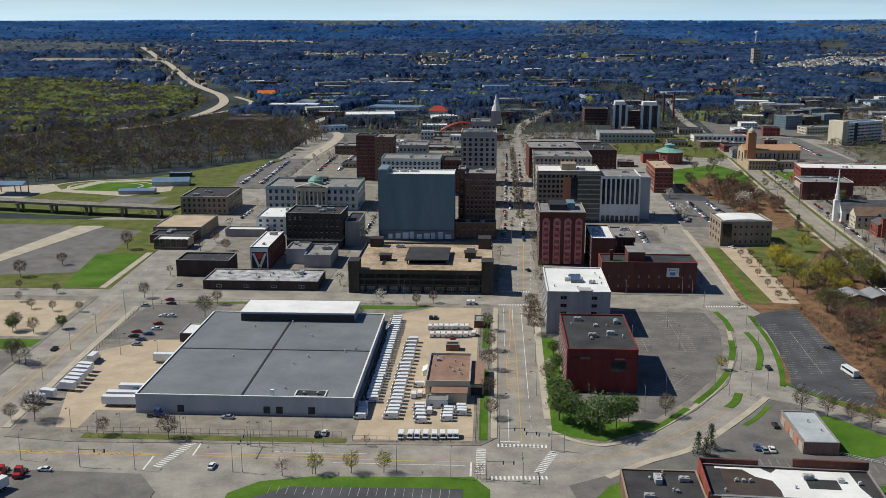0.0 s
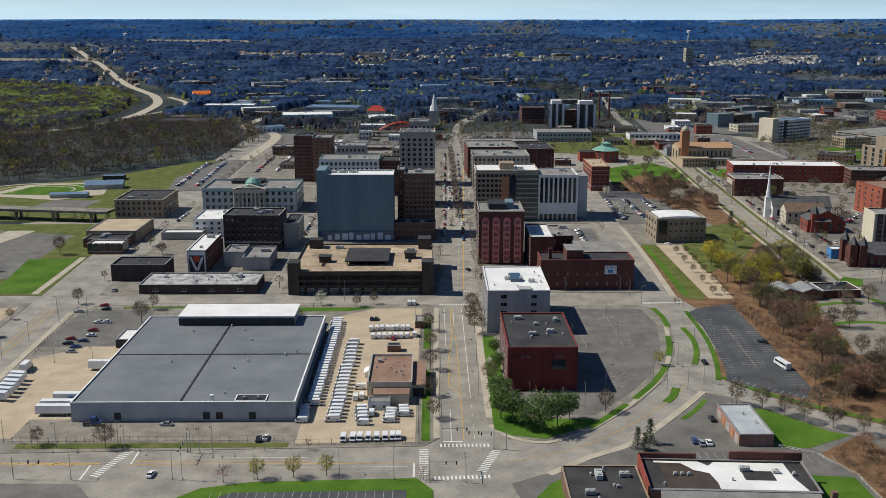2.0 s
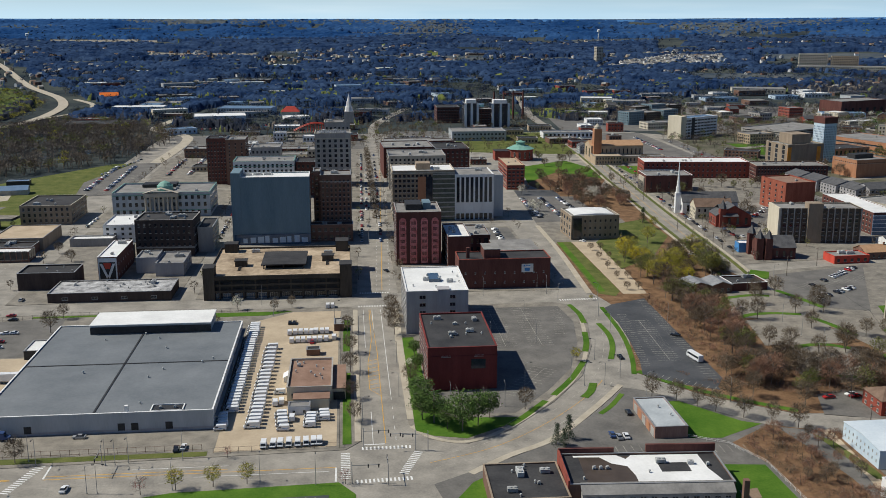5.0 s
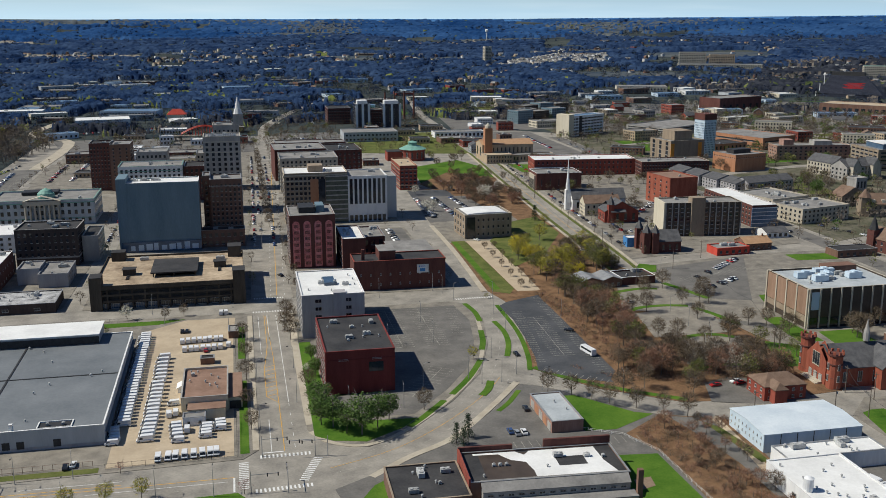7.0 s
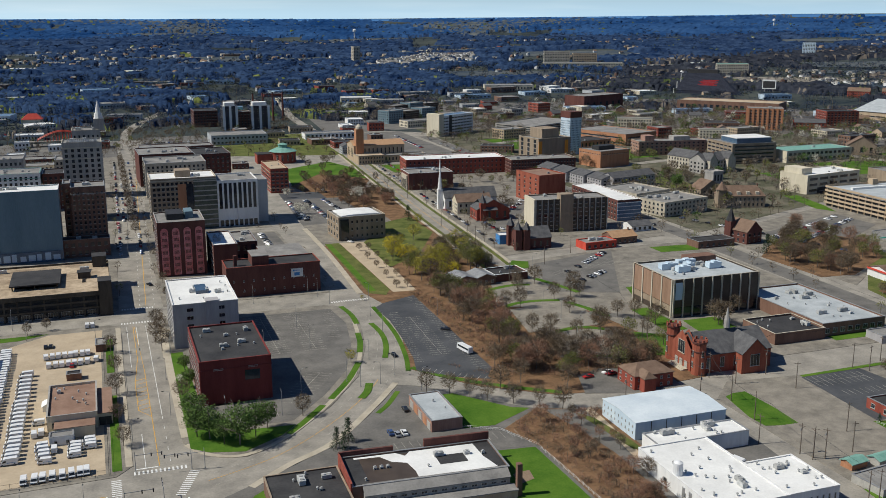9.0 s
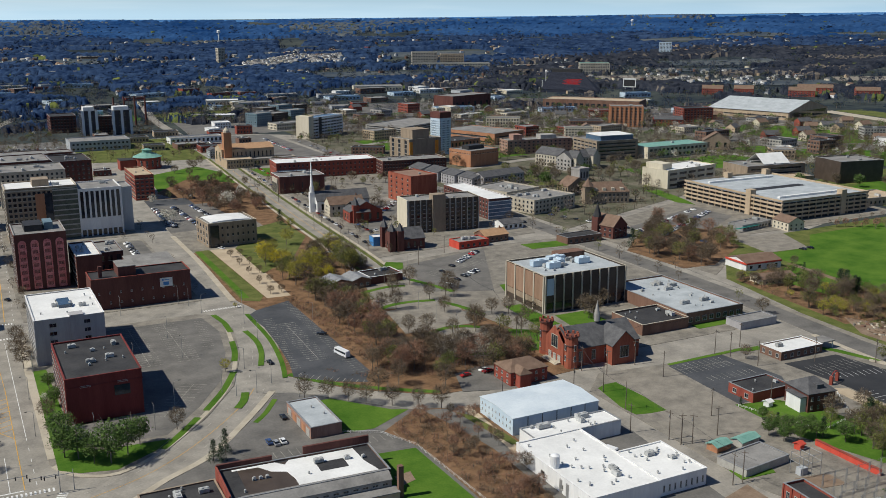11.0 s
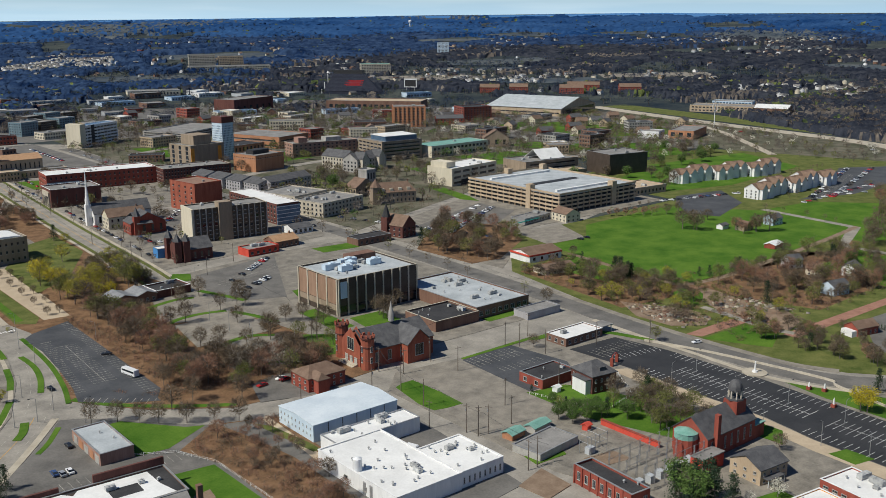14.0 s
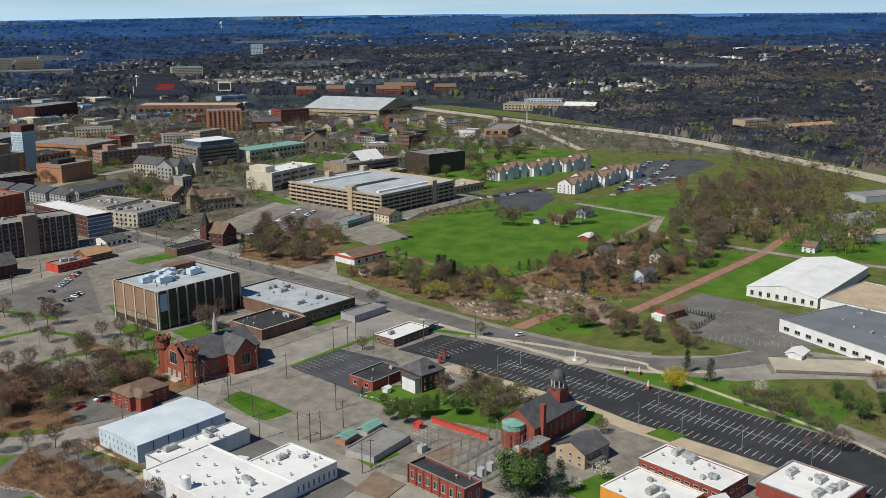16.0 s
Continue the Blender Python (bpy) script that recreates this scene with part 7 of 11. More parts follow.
part("belfry_base", boxes((19.3, 2.5, -0.3, 24.7, 7.9, 15)), BRICK_RED, cg)
bm = bmesh.new()
tube(bm, (22.0, 5.2, 15), (22.0, 5.2, 15.6), 3.2, 3.2, 8)
tube(bm, (22.0, 5.2, 18.4), (22.0, 5.2, 19.0), 2.7, 2.7, 10)
for k in range(5):
    r0, r1 = 2.5 * math.cos(k * 0.3), 2.5 * math.cos((k + 1) * 0.3)
    tube(bm, (22.0, 5.2, 19 + 3 * math.sin(k * 0.3)), (22.0, 5.2, 19 + 3 * math.sin((k + 1) * 0.3)), r0, max(r1, 0.1), 10)
tube(bm, (22.0, 5.2, 21.8), (22.0, 5.2, 24.4), 0.12, 0.05, 6)
part("dome", bm, SHINGLE, cg, "grey bell-shaped dome")
for k in range(8):
    a0 = k * math.tau / 8
    bm = bmesh.new()
    tube(bm, (22.0 + 2.3 * math.cos(a0), 5.2 + 2.3 * math.sin(a0), 15.5), (22.0 + 2.3 * math.cos(a0), 5.2 + 2.3 * math.sin(a0), 18.5), 0.25, 0.25, 6)
    part("belfry_column", bm, STONE, cg)
bm = bmesh.new()
tube(bm, (-1.5, 7.5, -0.3), (-1.5, 7.5, 7.0), 4.0, 4.0, 16)
part("apse", bm, BRICK_RED, cg)
bm = bmesh.new()
tube(bm, (-1.5, 7.5, 7.0), (-1.5, 7.5, 9.0), 4.0, 3.9, 16)
tube(bm, (-1.5, 7.5, 9.0), (-1.5, 7.5, 10.2), 4.1, 0.4, 16)
part("apse_roof", bm, COPPER, cg, "green copper apse roof")
part("vestry", boxes((-9, -5, -0.3, 2, -0.02, 5)), RED_PAINT, cg)
part("vestry_roof", boxes((-9.3, -5.3, 5, 2.3, -0.02, 5.3)), ROOF_MID, cg)
part("chimney", boxes((3, -1.6, 4, 4.6, 0, 16)), BRICK_RED, cg)
part("side_porch", boxes((27.05, 0, -0.3, 33, 6, 5.2)), BRICK_RED, cg)
part("side_porch_roof", boxes((27.05, -0.3, 5.2, 33.3, 6.3, 5.5)), COPPER, cg)
house("convent", "tan brick house with a grey gabled roof", 253.2, 151.6, -6, 13, 12, 5.5, 3, BRICK_TAN, SHINGLE, S=(2, 4, 0.3, 0.4), W=(2, 3, 0.3, 0.4), porch=(1, 8, 2.4))
sw = block("parish_school", "white-roofed parish school with red brick walls", 256.8, 106.6, -8, 15, 30, 6.2, BRICK_RED, ROOF_WHITE, W=(2, 9, 0.6, 0.35), S=(2, 4, 0.6, 0.35), trim=WHITE_WALL, units=5, vents=6, lip=0.4)
block("school_wing", "white-roofed school wing with an orange wall", 236.5, 114, -8, 19, 24, 4.4, ORANGE_PANEL, ROOF_WHITE, trim=WHITE_WALL, units=4, vents=4, lip=0.3)
block("school_hall", "low white-roofed school building", 268, 78, -8, 22, 24, 5, BRICK_RED, ROOF_WHITE, units=8, lip=0.3)
house("white_chapel", "small white gabled parish hall", 237, 102, -8, 16, 9, 4.6, 3, WHITE_WALL, ROOF_WHITE, W=(1, 3), cat="hall")
part_s = block("brick_substation", "red brick switch house with piers", 209, 166, -5, 7.6, 25, 6.4, BRICK_RED, ROOF_DARK, pil=(("W", 8, 0.5, 0.3),), pil_mat=BRICK_RED, W=(1, 7, 0.4, 0.5), S=(1, 2, 0.4, 0.5), vents=2)
block("carport", "long flat carport with a ribbed grey roof", 213, 207.5, 6, 20.5, 12, 2.8, FRAME, ROOF_MID, lip=0.2)
house("green_kiosk", "small shelter with a green roof", 217, 225, 8, 7, 4.5, 2.4, 1.0, BRICK_ORANGE, COPPER, cat="kiosk")
house("green_kiosk", "small shelter with a green roof", 227, 224, 8, 9, 4.5, 2.4, 1.0, FRAME, COPPER, cat="kiosk")
house("red_shed", "tiny red garden shed", 243, 214, 8, 2.4, 2.4, 2.2, 0.8, RED_PAINT, RED_PAINT, cat="shed")
house("garden_hut", "tiny white garden hut", 261, 246, 8, 2.4, 2.4, 2.2, 0.8, WHITE_WALL, ROOF_WHITE, cat="shed")
tn = house("white_hall", "large white hall with a smooth white roof", 480, 156, 0, 80, 37, 5.5, 3.4, WHITE_WALL, ROOF_WHITE, W=(1, 8, 0.4, 0.5), cat="hall", over=0.2)
block("grey_plant", "wide grey-roofed factory with a white front", 408, 96, -22, 60, 66, 6.5, WHITE_WALL, ROOF_GREY, W=(1, 10, 0.5, 0.3), units=9, vents=8, lip=0.3)
block("cream_plant", "factory wing with a cream roof", 470, 108, -8, 46, 46, 7, WHITE_WALL, ROOF_TAN, lip=0.3)
block("metal_plant_hall", "grey metal factory hall", 520, 96, -8, 60, 34, 9, GREY_PANEL, ROOF_GREY, units=6, lip=0.3)
house("white_cottage", "pale blue frame house", 467, 246, -10, 12, 8.5, 5.2, 2.6, PALE_BLUE, SHINGLE, S=(2, 4, 0.3, 0.4))
house("brick_cottage", "red brick house with a brown roof", 414, 205, -14, 13, 8, 4, 2.6, BRICK_RED, SHINGLE_BROWN, S=(1, 4, 0.3, 0.4), W=(1, 2, 0.3, 0.4))
part("white_porch", boxes((-3, 0.5, -0.3, 0, 7, 3)), WHITE_WALL, bpy.data.objects["brick_cottage"])
house("white_hut", "small white hut with a pale roof", 398, 134, 0, 9, 7, 3, 1.4, WHITE_WALL, ROOF_WHITE, cat="hut")
house("grey_cottage", "white house with grey roofs below the bridge", 372, 78, -20, 12, 9, 4, 2.6, WHITE_WALL, SHINGLE, S=(1, 3, 0.3, 0.4))
for q, lab in enumerate(((501, 292), (499, 272), (512, 258), (665, 274), (622, 262), (671, 251), (700, 250), (595, 198), (598, 364), (567, 366), (690, 320), (655, 190), (712, 205))):
    house("cottage", "small frame house among bare trees", lab[0], lab[1], (q * 37) % 40 - 20, 9 + q % 3, 8, 5 - q % 2, 2.8, (WHITE_WALL, CREAM, WHITE_WALL, PALE_BLUE, BRICK_TAN)[q % 5], (SHINGLE, SHINGLE_BROWN)[q % 2], along="xy"[q % 2], S=(2, 3, 0.3, 0.4), W=(2, 2, 0.3, 0.4))
for q in range(11):
    row, k = divmod(q, 6)
    root = house("town_house", "white town house with a steep grey gable", (690 + k * 20, 676 + k * 24)[row], (513 - k * 4.6, 426)[row] + (k % 2) * 4, (-13, 0)[row], (19.6, 23.6)[row], 13, 8.2 + (k % 2) * 1.6, 4.4, WHITE_WALL, SHINGLE_BROWN, along="x", S=(3, 5, 0.3, 0.45), W=(3, 3, 0.25, 0.45))
    for gx in (1.5, 11):
        part("gable_bay", gable_walls(7, 3, 8.4 + (k % 2) * 1.6, 4.2, "y"), WHITE_WALL, root, "", pose(gx, -2.9, 0))
        part("gable_roof", gable(7, 9, 8.4 + (k % 2) * 1.6, 4.2, 0.4, "y"), SHINGLE_BROWN, root, "", pose(gx, -2.9, 0))
block("hillside_school", "tan brick school with rows of windows", 1195, 498, -28, 36, 24, 13, BRICK_TAN, ROOF_MID, S=(3, 8, 0.6, 0.45), z=0)
house("long_shed", "long low building with reddish roof", 1236, 452, -28, 70, 18, 5, 3, CREAM, SHINGLE_TAN, S=(1, 14, 0.4, 0.4))
block("orange_store", "orange brick store with a white side", 954, 692, 22, 62, 30, 10, BRICK_ORANGE, ROOF_MID, W=(1, 3), units=2)
block("white_store", "white commercial building with grey flat roof", 928, 722, 22, 24, 26, 9, WHITE_WALL, ROOF_MID)

# riverside amphitheatre
am = thing("amphitheatre", "riverside stage with a blue roof on red posts", "stage", pose(-396, 742, 0))
part("stage", boxes((0, 0, -0.3, 24, 14, 1.2)), STONE_GREY, am)
part("stage_roof", gable(26, 16, 9, 2.2, 0.5, "x"), ROOF_BLUE, am, "", pose(-1, -1, 0))
for q in ((0.5, 0.5), (23, 0.5), (0.5, 13), (23, 13), (12, 13)):
    part("post", boxes((q[0], q[1], -0.3, q[0] + 0.6, q[1] + 0.6, 9)), RED_STEEL, am)
house("park_pavilion", "open park pavilion with blue roof", -284, 790, 10, 30, 13, 4, 3, FRAME, ROOF_BLUE, cat="pavilion")
house("park_pavilion_low", "low blue-roofed park building", -298, 752, 6, 28, 9, 3.2, 1.2, FRAME, ROOF_BLUE, cat="pavilion")
block("park_block", "dark park service building", -285, 838, 6, 18, 10, 4, DARK, ROOF_BLUE, lip=0.3)

# bridges
bd = thing("road_bridge", "concrete road bridge on paired piers", "bridge", pose(0, 0, 0))
bm = bmesh.new()
q = [(-222, 664), (-300, 676), (-420, 700), (-560, 740)]
for (x0, y0), (x1, y1) in zip(q, q[1:]):
    d = Vector((x1 - x0, y1 - y0)).normalized()
    s = Vector((-d.y, d.x)) * 6
    v = [bm.verts.new(c) for c in ((x0 - s.x, y0 - s.y, 8), (x1 - s.x, y1 - s.y, 8), (x1 + s.x, y1 + s.y, 8), (x0 + s.x, y0 + s.y, 8), (x0 - s.x, y0 - s.y, 6.4), (x1 - s.x, y1 - s.y, 6.4), (x1 + s.x, y1 + s.y, 6.4), (x0 + s.x, y0 + s.y, 6.4))]
    for f in ((3, 2, 1, 0), (4, 5, 6, 7), (0, 1, 5, 4), (2, 3, 7, 6)):
        bm.faces.new([v[i] for i in f])
part("deck", bm, CONCRETE, bd)
for k in range(12):
    t = k / 11
    px, py = -235 - 300 * t, 666 + 62 * t * (0.6 + 0.4 * t)
    part("pier", boxes((px - 0.8, py - 4.5, -0.5, px + 0.8, py - 3, 6.5), (px - 0.8, py + 3, -0.5, px + 0.8, py + 4.5, 6.5), (px - 1, py - 5.4, 5.4, px + 1, py + 5.4, 6.5)), CONCRETE, bd)
ab = thing("avenue_bridge", "concrete avenue bridge over a cutting", "bridge", pose(386, 142, 0, 0, 0, -58))
part("deck", boxes((0, -9, 0.1, 70, 9, 0.9)), PAVING, ab)
part("parapet", boxes((0, -9.3, 0.9, 70, -9, 1.9)), CONCRETE, ab)
part("parapet", boxes((0, 9, 0.9, 70, 9.3, 1.9)), CONCRETE, ab)
part("abutment", boxes((-2, -9.4, -0.3, 3, 9.4, 0.1)), CONCRETE, ab)
rbz = thing("arch_bridge", "red steel arch bridge over the river", "bridge", pose(-62, 1150, 0, 0, 0, 4) @ Matrix.Diagonal((0.64, 0.8, 0.66, 1)))
for yy in (0, 12):
    bm = bmesh.new()
    for k in range(16):
        x0, x1 = k * 5.0, (k + 1) * 5.0
        z0, z1 = (12 + 13 * math.sin(math.pi * x / 80) for x in (x0, x1))
        tube(bm, (x0, yy, z0), (x1, yy, z1), 0.9, 0.9, 4)
        tube(bm, (x0, yy, 9), (x0, yy, z0), 0.35, 0.35, 4)
    part("arch", bm, RED_STEEL, rbz)
part("deck", boxes((-20, -0.5, 8, 100, 12.5, 9.2)), CONCRETE, rbz)
for px in (-10, 0, 80, 92):
    part("pier", boxes((px - 1.5, 0, -0.5, px + 1.5, 12, 8)), CONCRETE, rbz)

# ---- more of the far town, by quarter ----
for nm, lab, x, y, rot, w, d, h, wall, roof in (
        ("brown_depot", "low brown depot with dark flat roofs", -350, 1250, 2, 78, 46, 8, BRICK_BROWN, ROOF_DARK), ("white_shed", "long white metal shed with pale roof", -345, 1484, 1, 76, 30, 8, WHITE_WALL, ROOF_WHITE),
        ("white_warehouse", "white warehouse with a blue-edged roof", -202, 1322, 8, 68, 44, 9, WHITE_WALL, ROOF_WHITE), ("blue_roofed_warehouse", "white warehouse with a blue roof", -186, 1436, -10, 78, 40, 10, WHITE_WALL, ROOF_BLUE),
        ("blue_shed", "blue metal shed beside the river", -212, 1188, 30, 36, 18, 7, PALE_BLUE, ROOF_BLUE), ("red_depot", "low depot with a red wall", -352, 1312, 2, 40, 24, 8, RED_PAINT, ROOF_MID),
        ("hospital_tower", "pale hospital slab with dark window bands", 1042, 2205, -22, 62, 26, 34, STONE, ROOF_MID), ("hospital_wing", "brown hospital block with dark window bands", 1108, 2180, -22, 58, 24, 30, BRICK_TAN, ROOF_MID),
        ("low_hospital", "wide low hospital building with flat roof", 1020, 2160, -22, 190, 40, 10, CREAM, ROOF_MID), ("copper_school", "stone school with a green roof", 1308, 1873, -30, 68, 34, 24, STONE, COPPER),
        ("far_apartment_slab", "pale apartment tower among dark trees", 1840, 2246, -40, 34, 16, 34, PALE_BLUE, ROOF_MID), ("round_store", "wide white store on the far plain", 690, 1716, -18, 92, 44, 9, CREAM, ROOF_MID),
        ("far_slab", "pale far tower standing alone", 640, 2500, 10, 18, 16, 42, STONE, ROOF_MID)):
    block(nm, lab, x, y, rot, w, d, h, wall, roof, S=(max(1, int(h / 4)), max(3, int(w / 4)), 0.6, 0.45) if h > 9 else (1, int(w / 6), 0.4, 0.4), W=(max(1, int(h / 4)), 5, 0.5, 0.45) if h > 9 else None, z=terrain(x, y) - 0.3, lip=0.4, units=3 if w > 40 else 1)
for x, y, rot, w in ((1217, 1362, -48, 36), (1262, 1330, -48, 34), (1316, 1254, -48, 44), (1408, 1190, -40, 40), (1375, 1290, -48, 60)):
    house("residence_hall", "red brick residence hall with a steep roof", x, y, rot, w, 16, 11, 6, BRICK_RED, SHINGLE_BROWN, S=(3, 9, 0.35, 0.5), W=(3, 4, 0.35, 0.5), z=terrain(x, y) - 0.3, cat="hall")
sbl = block("valley_school", "long tan brick school with a flat grey roof", 1234, 905, -66, 92, 40, 10, BRICK_TAN, ROOF_MID, S=(2, 16, 0.6, 0.4), W=(2, 6, 0.5, 0.4), trim=STONE, units=5)
house("school_gymnasium", "school gymnasium with a bright white roof", 1273, 820, -66, 48, 50, 9, 4, BRICK_BROWN, ROOF_WHITE, S=(1, 8, 0.5, 0.3), cat="hall")
block("school_glass_wing", "pale blue glazed school wing", 1290, 905, -66, 60, 26, 13, PALE_BLUE, ROOF_MID, S=(3, 12, 0.7, 0.5), glass=GLASS_BLUE)
scb = thing("scoreboard", "white framed scoreboard on posts beside the stadium", "scoreboard", pose(1146, 1497, terrain(1146, 1497), 0, 0, -48))
part("board", boxes((0, 0, 8, 22, 1.2, 22)), DARK, scb, "dark display panel")
part("board_frame", boxes((-1, -0.2, 21, 23, 1.4, 23.5), (-1, -0.2, 7, 23, 1.4, 8.6), (-1, -0.2, 8.6, 0.4, 1.4, 21), (21.6, -0.2, 8.6, 23, 1.4, 21)), WHITE_WALL, scb, "white frame")
for px in (3, 18):
    part("post", boxes((px, 0.2, -1, px + 1, 1.0, 7)), STEEL, scb)
house("orange_roofed_store", "store with bright orange pitched roofs", -412, 1704, 20, 30, 16, 5, 6, WHITE_WALL, SIGN_ORANGE, z=terrain(-412, 1704))
house("red_roofed_house", "house with a red hipped roof", -92, 1385, 0, 26, 20, 8, 7, CREAM, RED_STEEL, hip=8)
for q, (x, y) in enumerate(((953, 876), (975, 842), (1025, 851), (841, 830), (928, 753), (1064, 786), (880, 806), (905, 842), (1000, 800), (860, 900), (930, 930), (985, 915), (1045, 900), (800, 880))):
    house("college_house", "large tan house with brown gables near the campus", x, y, (q * 53) % 70 - 35, 15 + q % 4, 12, 7, 4.5, (STONE_BROWN, BRICK_TAN, CREAM, BRICK_RED)[q % 4], (SHINGLE_BROWN, SHINGLE)[q % 2], S=(2, 4, 0.3, 0.45), W=(2, 3, 0.3, 0.45), chimney=(4, 6))

# smaller college buildings, set where nothing else stands
rng = random.Random(77)
SITES = []
for ob in scene.objects:
    if ob.get("category") and not ob.parent and ob.get("kind") != "structure":
        for c in ob.children:
            if c.type == "MESH" and c.name.split(".")[0] in ("wall", "core_wall", "dark_core"):
                bb = [ob.matrix_basis @ Vector(v) for v in c.bound_box]
                SITES.append((sum(v.x for v in bb) / 8, sum(v.y for v in bb) / 8, max(max(v.x for v in bb) - min(v.x for v in bb), max(v.y for v in bb) - min(v.y for v in bb)) / 2))
placed = 0
for _ in range(900):
    if placed >= 46:
        break
    px, py = rng.uniform(370, 1000), rng.uniform(640, 1480)
    w, d = rng.uniform(18, 44), rng.uniform(14, 28)
    if math.hypot(px, py) < 1010 or py > 1700 - px * 0.55 or py < 560 + (px - 370) * 0.28 or any(math.hypot(px + w / 2 - sx, py + d / 2 - sy) < sr * 0.95 + w * 0.62 + 6 for sx, sy, sr in SITES):
        continue
    SITES.append((px + w / 2, py + d / 2, w / 2))
    placed += 1
    wall, roof, lab = rng.choice(((BRICK_RED, ROOF_MID, "red brick college building with flat roof"), (BRICK_TAN, ROOF_MID, "tan brick college building with flat roof"), (STONE_GREY, ROOF_DARK, "grey stone college building with dark roof"), (BRICK_BROWN, ROOF_DARK, "brown brick college building with dark roof"), (STONE, ROOF_WHITE, "pale stone college building with white roof"), (CREAM, ROOF_MID, "cream college building with grey roof")))
    hh = rng.uniform(7, 15)
    if rng.random() < 0.3:
        house("college_house", "pitched-roofed brick house of the college quarter", px, py, rng.choice((14, -30, 60, 8)), 16, 12, 7, 4, wall, (SHINGLE, SHINGLE_BROWN)[placed % 2], S=(2, 4, 0.3, 0.45), W=(2, 3, 0.3, 0.45))
    else:
        block("college_building", lab, px, py, rng.choice((14, 8, -30, 4)), w, d, hh, wall, roof, S=(max(2, int(hh / 3.6)), int(w / 3.4), 0.5, 0.5), W=(max(2, int(hh / 3.6)), int(d / 3.4), 0.5, 0.5), units=2)

# low buildings at the edge of the old town
placed = 0
for _ in range(900):
    if placed >= 34:
        break
    px, py = rng.uniform(-165, 330), rng.uniform(860, 1330)
    w, d = rng.uniform(14, 34), rng.uniform(12, 24)
    if abs(px - 20) < 26 or abs(px + 184) < 20 or (228 < px < 262) or (125 < px < 262 and py < 1000) or any(math.hypot(px + w / 2 - sx, py + d / 2 - sy) < sr * 0.9 + w * 0.6 + 5 for sx, sy, sr in SITES):
        continue
    SITES.append((px + w / 2, py + d / 2, w / 2))
    placed += 1
    wall, roof, lab = rng.choice(((BRICK_RED, ROOF_DARK, "red brick shop with dark flat roof"), (BRICK_BROWN, ROOF_MID, "brown brick shop with grey roof"), (WHITE_WALL, ROOF_WHITE, "small white shop with pale roof"), (BRICK_TAN, ROOF_DARK, "tan brick shop with dark roof"), (BRICK_DARK, ROOF_MID, "dark brick shop with grey roof")))
    hh = rng.uniform(4.5, 11)
    block("town_shop", lab, px, py, rng.choice((0, 2, -4)), w, d, hh, wall, roof, S=(max(1, int(hh / 3.6)), int(w / 3.4), 0.5, 0.45), units=2)
block("yard_shed", "low pale shed of a works yard", 648, 181, -30, 40, 14, 5, GREY_PANEL, ROOF_TAN, lip=0.2)
block("yard_shed", "low pale shed of a works yard", 692, 209, -30, 34, 16, 5, GREY_PANEL, ROOF_MID, lip=0.2)
block("yard_shed", "low pale shed of a works yard", 786, 226, -30, 60, 22, 5, GREY_PANEL, ROOF_MID, lip=0.2)
block("yard_shed", "low pale shed of a works yard", 730, 180, -30, 44, 18, 5, GREY_PANEL, ROOF_MID, lip=0.2)


# ---- trees ----
def sprout(rng, h, spread, droop=0.0):
    """Trunk and limbs of a bare tree as bars (from, to, radius, radius), and the tips of its branches, within a rounded crown."""
    bars, tips = [], []
    top = Vector((rng.uniform(-0.03, 0.03) * h, rng.uniform(-0.03, 0.03) * h, h * 0.72))
    bars.append((Vector((0, 0, -0.3)), top, h * 0.02, h * 0.006))
    for k in range(11):
        f = rng.uniform(0.3, 0.95)
        at = top * f
        a = k * 2.4 + rng.uniform(-0.4, 0.4)
        up = rng.uniform(0.1, 1.0) if f > 0.5 else rng.uniform(-0.1, 0.5)
        reach = h * 0.36 * spread * (1.15 - 0.55 * abs(f - 0.5)) * math.cos(up)
        mid = at + Vector((math.cos(a) * reach * 0.55, math.sin(a) * reach * 0.55, h * (0.10 + 0.12 * up)))
        bars.append((at, mid, h * 0.008, h * 0.004))
        for j in range(5):
            b = a + rng.uniform(-1.0, 1.0)
            r = reach * rng.uniform(0.3, 0.65)
            end = mid + Vector((math.cos(b) * r, math.sin(b) * r, h * rng.uniform(-0.02, 0.17)))
            bars.append((mid, end, h * 0.004, h * 0.0015))
            way = (end - Vector((0, 0, h * 0.5))).normalized()
            tips += [(end, way), (mid.lerp(end, 0.5), way)]
    return bars, tips


def bars_mesh(bars, n=3):
    bm = bmesh.new()
    for a, b, r0, r1 in bars:
        tube(bm, a, b, r0, max(r1, 0.015), n, cap=False)
    return bm


def sliver(verts, faces, at, way, length, width, rng):
    side = way.cross(Vector((rng.uniform(-1, 1), rng.uniform(-1, 1), rng.uniform(-1, 1)))).normalized() * width
    k = len(verts)
    verts += [at - side, at + side, at + way * length]
    faces.append((k, k + 1, k + 2))


def leaf_clump(verts, faces, at, size, rng, count):
    for _ in range(count):
        c = at + Vector((rng.gauss(0, 1), rng.gauss(0, 1), rng.gauss(0, 0.8))) * size
        u = Vector((rng.uniform(-1, 1), rng.uniform(-1, 1), rng.uniform(-0.6, 0.6))).normalized()
        v = u.cross(Vector((rng.uniform(-1, 1), rng.uniform(-1, 1), rng.uniform(-1, 1)))).normalized()
        s = size * rng.uniform(0.35, 0.7)
        k = len(verts)
        verts += [c - u * s, c + v * s * 0.7, c + u * s, c - v * s * 0.7]
        faces.append((k, k + 1, k + 2, k + 3))


